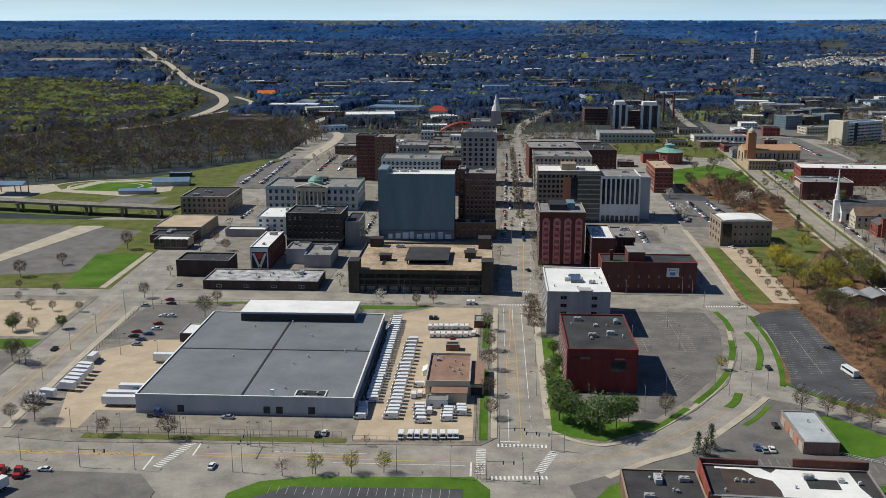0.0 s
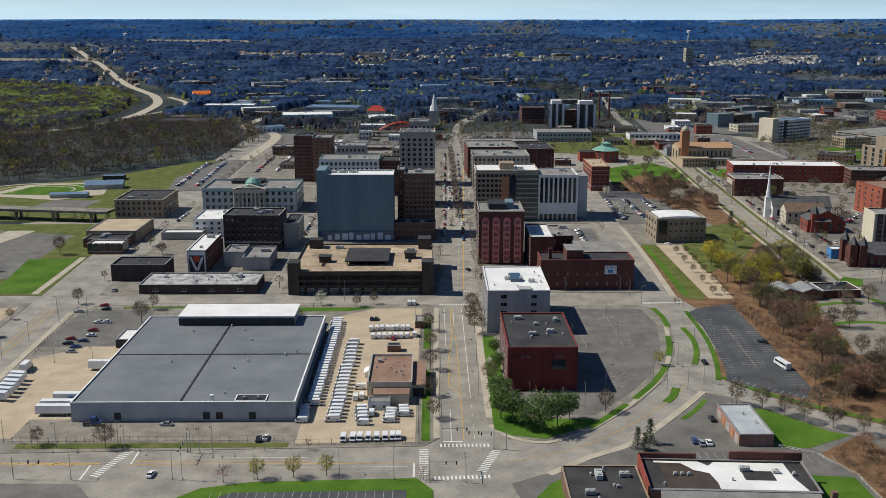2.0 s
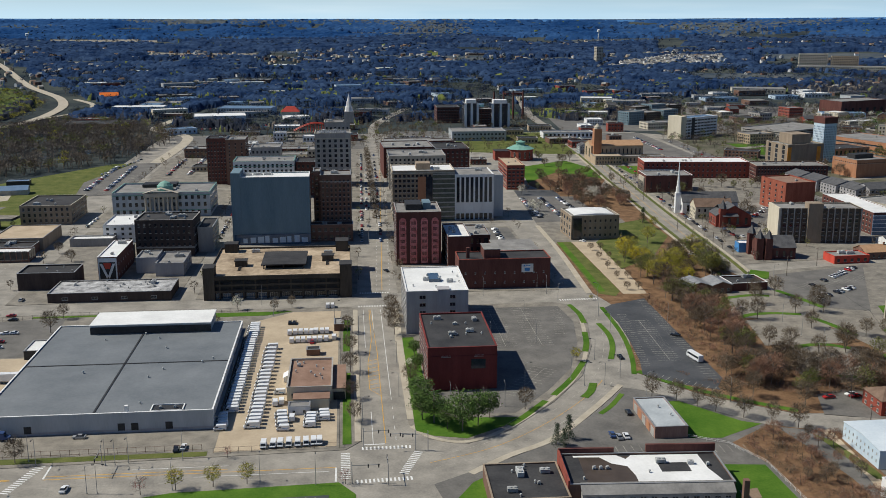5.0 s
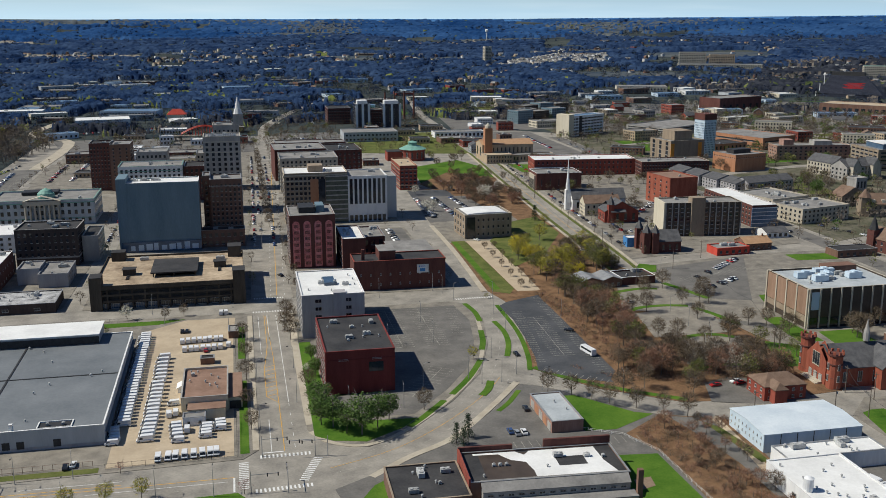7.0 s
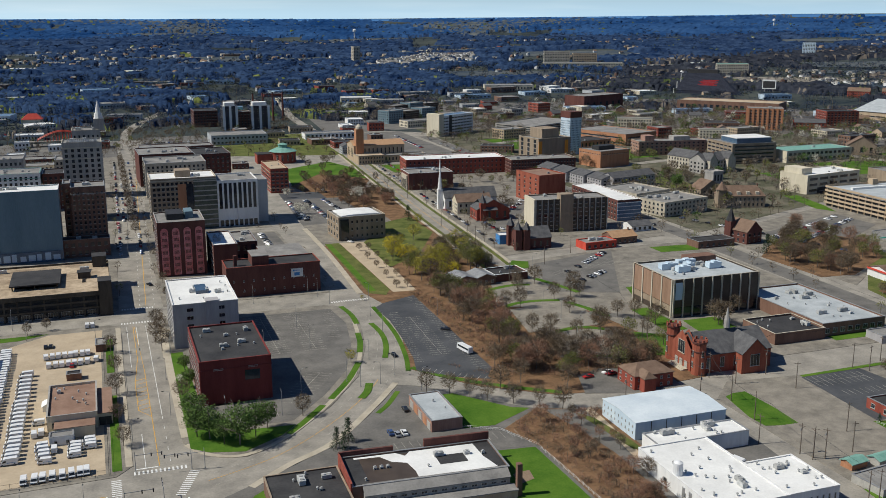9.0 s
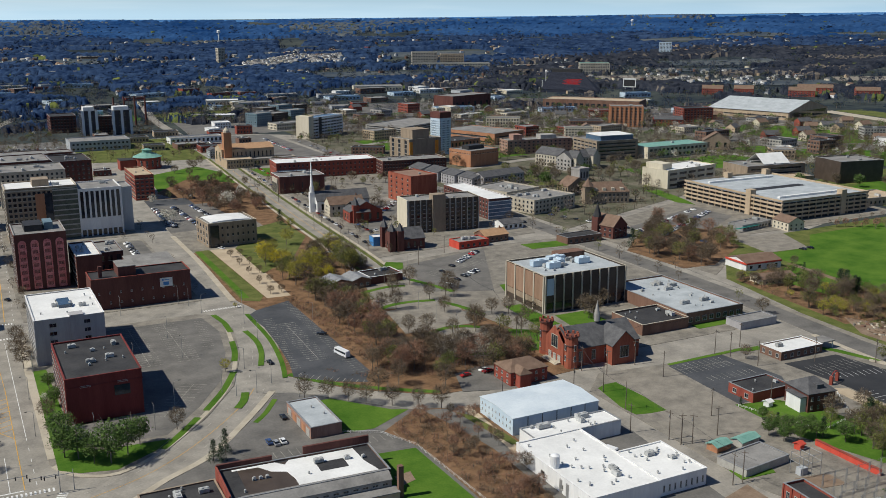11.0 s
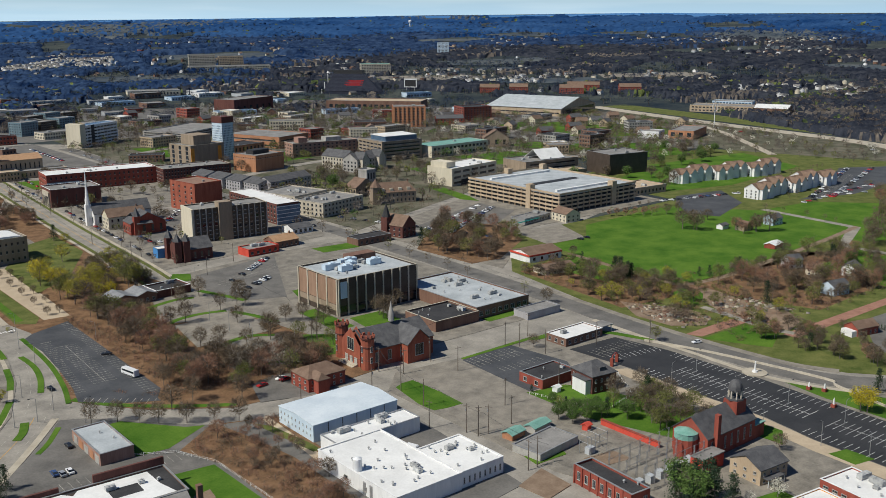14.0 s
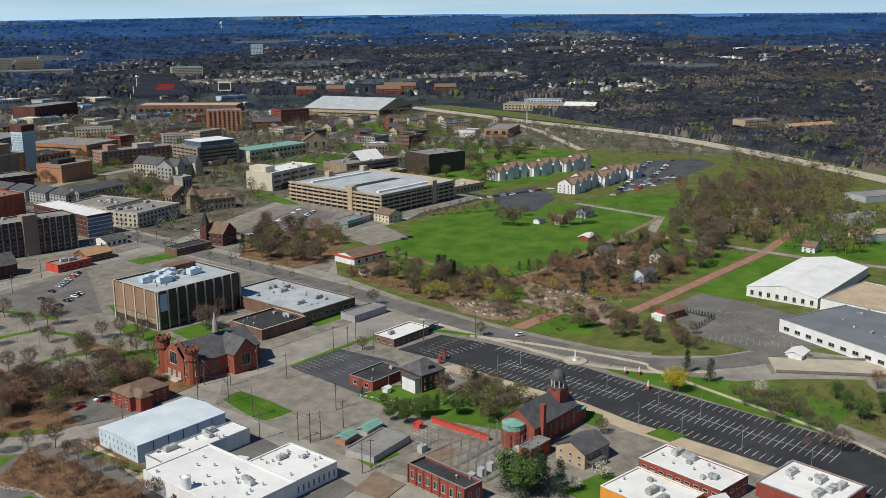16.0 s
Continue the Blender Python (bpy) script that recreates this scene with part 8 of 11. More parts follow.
def tree_meshes(kind, seed):
    """Trunk and crown of a tree ten metres high."""
    rng = random.Random(seed)
    verts, faces = [], []
    leaf = {"bare": TWIG, "redbud": LEAF_REDBUD, "bud": LEAF_BUD, "olive": LEAF_OLIVE, "white": LEAF_WHITE, "green": LEAF_GREEN, "yellow": LEAF_YELLOW, "pine": LEAF_PINE, "rust": TWIG_RED}[kind]
    if kind == "pine":
        bars = [(Vector((0, 0, -0.3)), Vector((0, 0, 9.6)), 0.2, 0.03)]
        for k in range(16):
            z = 1.0 + k * 0.55
            reach = 2.7 * (1 - z / 10.4) + 0.2
            for j in range(9):
                a = rng.uniform(0, math.tau)
                way = Vector((math.cos(a), math.sin(a), rng.uniform(-0.3, 0.05)))
                r = reach * rng.uniform(0.7, 1.15)
                for s in (0.35, 0.65, 0.95):
                    leaf_clump(verts, faces, Vector((0, 0, z)) + way * r * s, 0.34, rng, 3)
    else:
        bars, tips = sprout(rng, 10, 1.0)
        if kind in ("bare", "rust"):
            for k in range(1000):
                p = Vector((rng.gauss(0, 1), rng.gauss(0, 1), rng.gauss(0, 1))).normalized() * rng.uniform(0.35, 1.0) ** 0.6
                lump = 0.82 + 0.3 * noise.noise(p * 2.1 + Vector((seed, 0, 0)))
                at = Vector((p.x * 3.7 * lump, p.y * 3.7 * lump, 5.9 + p.z * 3.6 * lump))
                way = (p + Vector((rng.uniform(-0.8, 0.8), rng.uniform(-0.8, 0.8), rng.uniform(-0.3, 0.9)))).normalized()
                sliver(verts, faces, at, way, rng.uniform(0.6, 1.4), 0.058, rng)
        else:
            n, size = {"redbud": (110, 0.26), "bud": (260, 0.32), "olive": (260, 0.34), "white": (220, 0.34), "green": (400, 0.4), "yellow": (300, 0.36)}[kind]
            for k in range(n):
                p = Vector((rng.gauss(0, 1), rng.gauss(0, 1), rng.gauss(0, 1))).normalized() * rng.uniform(0.4, 1.0) ** 0.5
                lump = 0.8 + 0.42 * noise.noise(p * 2.4 + Vector((seed, 0, 0)))
                leaf_clump(verts, faces, Vector((p.x * 3.7 * lump, p.y * 3.7 * lump, 5.7 + p.z * 3.6 * lump)), size, rng, 5)
    me = bpy.data.meshes.new("crown")
    me.from_pydata([tuple(v) for v in verts], [], faces)
    me.materials.append(leaf)
    return make(bars_mesh(bars, 5 if kind == "pine" else 3), "trunk", BARK), me


TREE_SORTS = ("bare", "redbud", "bud", "olive", "white", "green", "yellow", "pine", "rust")
TREE_WORDS = {"bare": "bare leafless street tree with grey-brown twigs", "redbud": "small tree with reddish pink spring buds", "bud": "tree with yellow-green spring buds",
              "olive": "bushy tree with olive green young leaves", "white": "tree covered in white spring blossom", "green": "leafy dark green tree",
              "yellow": "tree in bright yellow spring foliage", "pine": "dark green conifer with drooping boughs", "rust": "bare brushy tree with reddish twigs"}
TREE_PROTO = {}
for k, sort in enumerate(TREE_SORTS):
    TREE_PROTO[sort] = [tree_meshes(sort, 100 * k + j) for j in range(4 if sort == "bare" else 2)]
TREES = {sort: [] for sort in TREE_SORTS}
TREES['bare'] += [(-160, 312, 10), (-131, 301, 6), (-108, 299, 8), (-135, 434, 10), (-135, 455, 7), (-175, 465, 8), (-37, 458, 6), (-29, 463, 6), (22, 356, 8), (19, 417, 10), (20, 439, 9), (17, 431, 9), (19, 453, 8), (62, 327, 8), (-222, 568, 11), (-193, 369, 9), (-197, 371, 9), (-205, 407, 7), (-215, 411, 8), (-235, 455, 5), (-223, 443, 5), (-211, 440, 5), (-198, 440, 5), (-223, 471, 5), (-246, 478, 5), (-2, 421, 8), (-1, 394, 8), (-1, 371, 8), (-1, 343, 7), (-0, 322, 7)]
TREES['bare'] += [(-168, 311, 6), (-257, 502, 9), (-245, 528, 7), (-161, 567, 7), (-174, 589, 7), (111, 333, 9), (119, 329, 8), (125, 323, 8), (130, 318, 8), (138, 312, 8), (146, 306, 8), (153, 301, 9), (139, 327, 9), (149, 330, 10), (164, 319, 10), (181, 477, 7), (198, 499, 8), (204, 501, 8), (215, 478, 8), (215, 460, 10), (212, 430, 9), (190, 423, 10), (209, 407, 8), (208, 374, 11), (187, 382, 9), (203, 344, 12), (235, 390, 9), (226, 364, 9), (226, 430, 9), (228, 394, 8)]
TREES['bare'] += [(268, 366, 11), (268, 373, 10), (284, 380, 9), (414, 464, 9), (418, 477, 9), (409, 445, 9), (403, 467, 8), (341, 323, 10), (345, 334, 8), (205, 359, 8), (183, 424, 9), (196, 374, 8), (186, 345, 8), (176, 351, 9), (166, 342, 9), (164, 359, 9), (164, 376, 10), (179, 385, 9), (276, 235, 9), (274, 228, 9), (270, 215, 9), (266, 204, 9), (267, 198, 8), (280, 203, 8), (275, 214, 9), (337, 128, 8), (337, 124, 9), (341, 120, 9), (339, 114, 8), (331, 107, 8)]
TREES['bare'] += [(328, 100, 8), (329, 118, 8), (337, 133, 8), (320, 92, 8), (281, 162, 6), (546, 392, 9), (589, 437, 8), (575, 437, 8), (572, 360, 12), (602, 293, 11), (743, 361, 14), (735, 330, 12), (791, 345, 10), (292, 290, 6), (568, 280, 12), (593, 276, 13), (598, 270, 14), (646, 297, 13), (661, 311, 13), (622, 297, 12), (565, 259, 11)]
TREES['redbud'] += [(-64, 274, 6), (-3, 275, 5), (-41, 297, 4), (563, 441, 7), (569, 441, 7), (556, 443, 6), (548, 447, 5), (313, 101, 5), (320, 99, 5)]
TREES['bud'] += [(-54, 276, 7), (-43, 277, 7), (-33, 278, 7), (92, 375, 6), (175, 506, 13), (175, 517, 12), (186, 582, 11), (173, 479, 10), (181, 508, 11), (202, 622, 9), (120, 462, 3)]
TREES['white'] += [(-55, 462, 7), (-189, 366, 8), (131, 678, 9), (137, 757, 8), (23, 374, 4), (-136, 1345, 9), (185, 721, 13), (132, 690, 9), (138, 688, 8), (349, 132, 7), (251, 144, 6), (615, 197, 9), (672, 266, 9), (239, 146, 5)]
TREES['green'] += [(24, 321, 9), (28, 318, 9), (37, 310, 11), (43, 314, 10), (24, 333, 9), (32, 312, 7), (48, 320, 8), (-215, 408, 6), (-195, 414, 5), (26, 369, 6), (26, 389, 5), (228, 163, 10), (226, 156, 10), (251, 227, 5), (249, 220, 5), (243, 228, 5), (261, 226, 4), (251, 239, 4)]
TREES['olive'] += [(28, 345, 6), (-62, 440, 4), (275, 209, 7), (287, 212, 7), (286, 223, 6), (249, 233, 6), (345, 141, 5), (340, 261, 7), (471, 307, 9), (564, 298, 9)]
TREES['yellow'] += [(179, 487, 9), (182, 501, 8), (333, 161, 10), (334, 159, 10)]
TREES['pine'] += [(201, 642, 10), (67, 296, 7), (69, 294, 6), (72, 300, 8), (256, 801, 6), (376, 476, 11), (415, 345, 10), (414, 339, 9), (417, 351, 9), (425, 383, 5), (416, 338, 8), (251, 228, 5), (251, 232, 5), (352, 154, 9), (258, 218, 7), (254, 253, 3), (430, 262, 11), (497, 275, 9), (542, 288, 8), (231, 153, 12), (233, 148, 11)]
# two rows of young trees on the promenade, and verge trees along the factory street
TREES["bare"] += [(143 + 0.03 * (k * 22) + s, 478 + k * 22, 4.5) for k in range(5) for s in (0, 6)]
TREES["bare"] += [(18.5 + 0.02 * k, 660 + 26 * k, 8) for k in range(14)] + [(27, 500 + 30 * k, 6) for k in range(4)]
TREES["pine"] += [(229, 158, 13), (226, 163, 11), (235, 157, 12), (224, 156, 9), (282, 219, 9), (240, 163, 8), (356, 166, 9)]
TREES["green"] += [(248, 228, 5), (252, 222, 6), (256, 219, 5), (262, 212, 6), (244, 222, 5), (268, 205, 6)]
TREES["olive"] += [(271, 213, 9), (277, 206, 9), (266, 222, 8), (284, 215, 8), (275, 196, 8), (284, 203, 7), (218, 366, 9), (226, 350, 9)]
TREES["bare"] += [(203, 344, 11), (210, 379, 11), (266, 367, 10), (199, 447, 9), (222, 432, 10), (238, 376, 10), (206, 464, 8), (231, 446, 9), (272, 196, 9), (280, 190, 8), (268, 184, 9)]
TREES["pine"] += [(470, 305, 9), (474, 309, 7), (452, 312, 6), (448, 316, 5)]
TREES["rust"] += [(566, 372, 9), (574, 362, 9), (731, 355, 11), (605, 372, 7), (560, 362, 8), (548, 453, 6), (543, 457, 6), (555, 450, 6), (538, 460, 5), (562, 447, 6)]
TREES["bare"] += [(625, 309, 11), (570, 410, 8), (580, 405, 8)]
TREES["yellow"] += [(162, 528, 11), (166, 520, 11), (171, 505, 9), (160, 545, 12)]
TREES["bud"] += [(158, 535, 11), (163, 552, 12), (170, 560, 10), (168, 532, 10)]
TREES["pine"] += [(412, 339, 7), (416, 339, 7), (517, 307, 7), (506, 304, 7), (524, 264, 7), (547, 292, 7), (537, 284, 7), (382, 210, 7)]
TREES["green"] += [(469, 304, 7), (534, 273, 7)]
TREES["bare"] += [(542, 398, 13), (546, 389, 13), (569, 369, 13), (688, 329, 13), (592, 290, 13), (581, 356, 13), (520, 238, 13), (541, 245, 13), (579, 256, 13), (564, 251, 13), (602, 279, 13)]
TREES["pine"] += [(433 + -1.0 * k / 10, 205 + -16.0 * k / 10, 2.4) for k in range(11)]
TREES["pine"] += [(432 + -21.0 * k / 7, 189 + -1.0 * k / 7, 2.4) for k in range(1, 8)]
rng = random.Random(11)
THICKETS = []


def scatter(poly, n, rng):
    xs, ys = [p[0] for p in poly], [p[1] for p in poly]
    out = []
    while len(out) < n:
        px, py = rng.uniform(min(xs), max(xs)), rng.uniform(min(ys), max(ys))
        if inside(poly, px, py):
            out.append((px, py))
    return out


for poly, n, sorts, lo, hi in (
        ([(142, 352), (156, 336), (200, 316), (212, 330), (180, 360), (174, 420), (186, 466), (158, 470), (155, 400), (158, 372)], 84, ("bare", "rust", "bare", "olive"), 6, 11),
        ([(150, 470), (206, 480), (208, 560), (180, 545), (154, 500)], 40, ("bare", "olive", "olive", "bud"), 7, 12),
        ([(134, 292), (158, 300), (158, 268), (150, 220), (134, 220)], 24, ("rust", "bare", "rust"), 3, 6),
        ([(156, 800), (192, 852), (207, 785), (216, 712), (196, 684), (171, 704)], 90, ("bare", "rust", "bare"), 5, 8),
        ([(368, 470), (390, 492), (436, 526), (456, 490), (437, 446), (391, 418), (370, 420)], 62, ("bare", "bare", "olive", "rust"), 6, 10),
        ([(160, 800), (225, 800), (230, 960), (165, 990)], 16, ("bare", "olive"), 6, 9),
        ([(366, 262), (384, 330), (424, 312), (432, 250), (400, 244)], 20, ("bare", "olive", "bud", "rust"), 4, 8),
        ([(366, 320), (380, 390), (424, 400), (400, 345), (428, 330), (410, 300)], 26, ("bare", "olive", "bare"), 5, 9),
        ([(432, 240), (520, 236), (580, 300), (510, 312), (432, 300)], 44, ("bare", "olive", "rust", "bare"), 5, 10),
        ([(384, 190), (404, 180), (420, 220), (380, 220)], 12, ("bare", "bare", "olive"), 4, 6),
        ([(600, 240), (700, 236), (820, 330), (700, 300), (610, 300)], 40, ("bare", "bare", "rust", "olive"), 8, 13),
        ([(340, 60), (352, 110), (380, 120), (420, 60)], 22, ("bare", "rust", "green"), 4, 8),
        ([(366, 300), (376, 392), (436, 400), (428, 330), (500, 312), (560, 306), (500, 296), (400, 300)], 46, ("bare", "olive", "bud", "olive"), 3, 7),
        ([(440, 300), (560, 300), (575, 240), (470, 236)], 34, ("bare", "rust", "olive", "bare"), 5, 9),
        ([(262, 196), (286, 198), (300, 230), (288, 236)], 12, ("bare", "olive", "bare"), 5, 8),
        ([(380, 600), (540, 660), (620, 700), (560, 900), (400, 900)], 50, ("bare", "olive", "green", "bare"), 7, 11),
        ([(240, 700), (350, 560), (352, 900), (252, 900)], 22, ("bare", "olive"), 6, 10),
        ([(620, 480), (720, 520), (900, 600), (850, 720), (640, 620)], 40, ("bare", "green", "olive", "bare"), 7, 11),
        ([(373, 232), (396, 246), (412, 235), (395, 214), (392, 188), (385, 173), (378, 197)], 30, ("bare", "bare", "rust", "olive"), 4, 7),
        ([(521, 241), (568, 246), (772, 343), (752, 346), (637, 293)], 26, ("bare", "bare", "olive"), 8, 13)):
    THICKETS.append([(rng.choice(sorts), px, py, rng.uniform(lo, hi)) for px, py in scatter(poly, n, rng)])
FOOT = []
for ob in scene.objects:
    if ob.get("category") and not ob.parent and ob.get("kind") != "structure":
        for c in ob.children:
            if c.type == "MESH" and c.name.split(".")[0] in ("wall", "core_wall", "dark_core"):
                b = [Vector(v) for v in c.bound_box]
                FOOT.append((ob.matrix_basis.inverted(), min(v.x for v in b) - 1.5, max(v.x for v in b) + 1.5, min(v.y for v in b) - 1.5, max(v.y for v in b) + 1.5))


def built(px, py):
    """Whether a building stands at this place."""
    for m, x0, x1, y0, y1 in FOOT:
        q = m @ Vector((px, py, 0))
        if x0 < q.x < x1 and y0 < q.y < y1:
            return True
    return False


for sort in TREE_SORTS:
    for px, py, hh in TREES[sort]:
        if built(px, py):
            continue
        trunk, crown = rng.choice(TREE_PROTO[sort])
        s = hh / 10 * (1.45 if sort == 'green' else 1.15)
        root = thing("tree", TREE_WORDS[sort], "tree", pose(px, py, surf(px, py), 0, 0, rng.uniform(0, 360)) @ Matrix.Diagonal((s * rng.uniform(0.9, 1.25), s * rng.uniform(0.9, 1.25), s, 1)), "trees")
        part("trunk", trunk, None, root)
        part("crown", crown, None, root)


def raw(me):
    """Corner places and faces of a mesh as arrays of triangles."""
    me.calc_loop_triangles()
    v = np.empty(len(me.vertices) * 3, dtype=np.float32)
    me.vertices.foreach_get("co", v)
    f = np.empty(len(me.loop_triangles) * 3, dtype=np.int32)
    me.loop_triangles.foreach_get("vertices", f)
    return v.reshape(-1, 3), f.reshape(-1, 3)


def joined(name, label, pieces, mats, category):
    """One mesh of kind stuff out of (corners, faces, material slot) pieces."""
    vs, fs, ms, count = [], [], [], 0
    for v, f, mi in pieces:
        vs.append(v)
        fs.append(f + count)
        ms.append(np.full(len(f), mi, dtype=np.int32) if np.isscalar(mi) else mi)
        count += len(v)
    v, f, mi = np.concatenate(vs).astype(np.float32), np.concatenate(fs).astype(np.int32), np.concatenate(ms)
    me = bpy.data.meshes.new(name)
    me.vertices.add(len(v))
    me.vertices.foreach_set("co", v.ravel())
    me.loops.add(f.size)
    me.loops.foreach_set("vertex_index", f.ravel())
    me.polygons.add(len(f))
    me.polygons.foreach_set("loop_start", np.arange(0, f.size, 3, dtype=np.int32))
    me.polygons.foreach_set("material_index", mi)
    for m in mats:
        me.materials.append(m)
    me.update()
    me.validate()
    return tagged(new(name, me), label, category, "", "stuff")


RAW = {sort: [(raw(a), raw(b), b.materials[0]) for a, b in TREE_PROTO[sort]] for sort in TREE_SORTS}
for rows in THICKETS:
    mats, pieces = [BARK], []
    for sort, px, py, hh in rows:
        if built(px, py):
            continue
        (tv, tf), (cv, cf), leaf = rng.choice(RAW[sort])
        if leaf not in mats:
            mats.append(leaf)
        a, s = rng.uniform(0, math.tau), hh / 10 * 1.35
        rot = np.array(((math.cos(a), -math.sin(a), 0), (math.sin(a), math.cos(a), 0), (0, 0, 1)))
        at, k = np.array((px, py, surf(px, py))), np.array((s * rng.uniform(0.85, 1.3), s * rng.uniform(0.85, 1.3), s))
        pieces += [(tv @ rot.T * k + at, tf, 0), (cv @ rot.T * k + at, cf, mats.index(leaf))]
    joined("thicket", "thicket of bare and budding trees", pieces, mats, "trees")


# ---- woods: uncountable trees joined ----
def wood_template(seed, sort):
    """A far tree: a trunk and a rounded crown of many ragged sprays."""
    rng = random.Random(seed)
    verts, faces = [], []
    count, length, half = {"twig": (78, 1.7, 0.17), "leaf": (120, 1.0, 0.27), "tuft": (22, 2.6, 0.62), "brush": (60, 2.6, 0.10)}[sort]
    for _ in range(count):
        p = Vector((rng.gauss(0, 1), rng.gauss(0, 1), rng.gauss(0.15, 1))).normalized()
        lump = 0.8 + 0.5 * noise.noise(p * 1.6 + Vector((seed * 3.7, 0, 0)))
        q = p * (rng.uniform(0.25, 1.0) ** 0.6) * lump
        at = Vector((q.x * 3.4, q.y * 3.4, (6.0 if sort != "brush" else 3.6) + q.z * 3.3))
        way = (p + Vector((rng.uniform(-0.8, 0.8), rng.uniform(-0.8, 0.8), rng.uniform(-0.3, 0.9)))).normalized()
        sliver(verts, faces, at, way, length * rng.uniform(0.6, 1.2), half * rng.uniform(0.7, 1.3), rng)
    nl = len(faces)
    k = len(verts)
    verts += [Vector((0.25, 0, -0.5)), Vector((-0.13, 0.22, -0.5)), Vector((-0.13, -0.22, -0.5)), Vector((0.08, 0, 7.5)), Vector((-0.04, 0.06, 7.5)), Vector((-0.04, -0.06, 7.5))]
    for j in range(3):
        i2 = (j + 1) % 3
        faces += [(k + j, k + i2, k + 3 + i2), (k + j, k + 3 + i2, k + 3 + j)]
    return np.array([tuple(v) for v in verts]), np.array(faces), nl


WOOD = {sort: [wood_template(40 * n + s, sort) for s in range(5)] for n, sort in enumerate(("twig", "leaf", "tuft", "brush"))}


WOOD_PLANS = {}


def woods(name, label, poly, n, seed, lo, hi, mix, wide=1.0, clear=(), glades=0.0):
    """A wood: n trees spread over an outline; mix: (kind, share, leaf material)."""
    rng = random.Random(seed)
    mats, pieces = [BARK] + [m[2] for m in mix], []
    for px, py in scatter(poly, n, rng):
        if any(math.hypot(px - cx, py - cy) < cr for cx, cy, cr in clear) or built(px, py):
            continue
        if glades and noise.noise((px / 230, py / 230, 1.7)) + 0.5 * noise.noise((px / 80, py / 80, 4.2)) > glades:
            continue
        r, k = rng.random(), 0
        while k < len(mix) - 1 and r > mix[k][1]:
            r -= mix[k][1]
            k += 1
        v, f, nl = rng.choice(WOOD[mix[k][0]])
        s, a = rng.uniform(lo, hi) / 10, rng.uniform(0, math.tau)
        rot = np.array(((math.cos(a), -math.sin(a), 0), (math.sin(a), math.cos(a), 0), (0, 0, 1)))
        mi = np.zeros(len(f), dtype=np.int32)
        mi[:nl] = k + 1
        pieces.append((v @ rot.T * (s * wide, s * wide, s) + (px, py, terrain(px, py)), f, mi))
    WOOD_PLANS[name] = poly
    return joined(name, label, pieces, mats, "woods")


woods("river_wood", "leafless riverside wood with a few green trees", [(-1000, 640), (-520, 730), (-430, 780), (-300, 870), (-215, 985), (-195, 1090), (-205, 1200), (-330, 1370), (-440, 1250), (-570, 1090), (-1000, 860)], 2600, 21, 10, 16, (("twig", 0.6, TWIG_MID), ("twig", 0.26, TWIG), ("leaf", 0.11, LEAF_OLIVE), ("leaf", 0.03, LEAF_BUD)), 1.4, [(-300, 1000, 16), (-240, 1100, 16), (-420, 930, 16)])
woods("hill_wood", "spring wood with green and yellow-green crowns on a hill", [(-1500, 900), (-590, 1150), (-470, 1290), (-440, 1400), (-470, 1600), (-560, 1800), (-900, 2000), (-1500, 1700)], 2600, 22, 9, 14, (("twig", 0.62, TWIG_MID), ("leaf", 0.2, LEAF_OLIVE), ("leaf", 0.18, LEAF_BUD)), 1.9)
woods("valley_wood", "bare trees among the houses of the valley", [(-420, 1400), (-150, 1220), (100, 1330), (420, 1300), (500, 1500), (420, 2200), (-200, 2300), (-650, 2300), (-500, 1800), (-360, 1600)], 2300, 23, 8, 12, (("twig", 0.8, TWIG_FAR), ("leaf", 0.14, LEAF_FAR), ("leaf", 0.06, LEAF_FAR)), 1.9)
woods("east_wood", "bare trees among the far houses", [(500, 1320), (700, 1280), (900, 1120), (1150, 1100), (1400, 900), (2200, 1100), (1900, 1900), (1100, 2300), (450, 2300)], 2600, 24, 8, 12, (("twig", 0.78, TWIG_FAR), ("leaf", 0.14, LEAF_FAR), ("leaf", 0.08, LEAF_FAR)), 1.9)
woods("south_wood", "dense leafless wood beyond the highway", [(1130, 640), (1080, 500), (1020, 380), (930, 260), (1100, 100), (2300, 200), (2300, 1000), (1500, 900), (1250, 900)], 2500, 25, 9, 14, (("twig", 0.5, TWIG_MID), ("twig", 0.38, TWIG), ("leaf", 0.04, LEAF_GREEN)), 1.8, [(1290, 545, 45), (1370, 470, 50)])
woods("college_wood", "trees round the far college grounds", [(400, 1180), (640, 1060), (900, 900), (1080, 830), (1120, 1050), (880, 1100), (680, 1270), (500, 1300)], 420, 26, 7, 10, (("twig", 0.7, TWIG), ("leaf", 0.2, LEAF_OLIVE), ("leaf", 0.1, LEAF_GREEN)), 1.9)
woods("town_trees", "scattered bare trees at the edge of town", [(-170, 1040), (20, 1050), (110, 1060), (120, 1320), (-130, 1200)], 200, 27, 6, 9, (("twig", 0.85, TWIG), ("leaf", 0.1, LEAF_OLIVE), ("leaf", 0.05, LEAF_WHITE)), 1.2)
woods("row_house_trees", "bare trees along the valley road", [(640, 590), (900, 640), (1090, 800), (1010, 900), (760, 720), (640, 640)], 240, 28, 6, 10, (("twig", 0.7, TWIG), ("leaf", 0.3, LEAF_OLIVE)), 1.2)
woods("verge_trees", "bare and blossoming trees between the houses and the highway", [(760, 630), (960, 720), (1085, 800), (1070, 600), (1000, 460), (930, 430), (905, 560)], 260, 37, 6, 11, (("twig", 0.4, TWIG), ("twig", 0.38, TWIG_MID), ("leaf", 0.14, LEAF_OLIVE), ("leaf", 0.08, LEAF_WHITE)), 1.1)
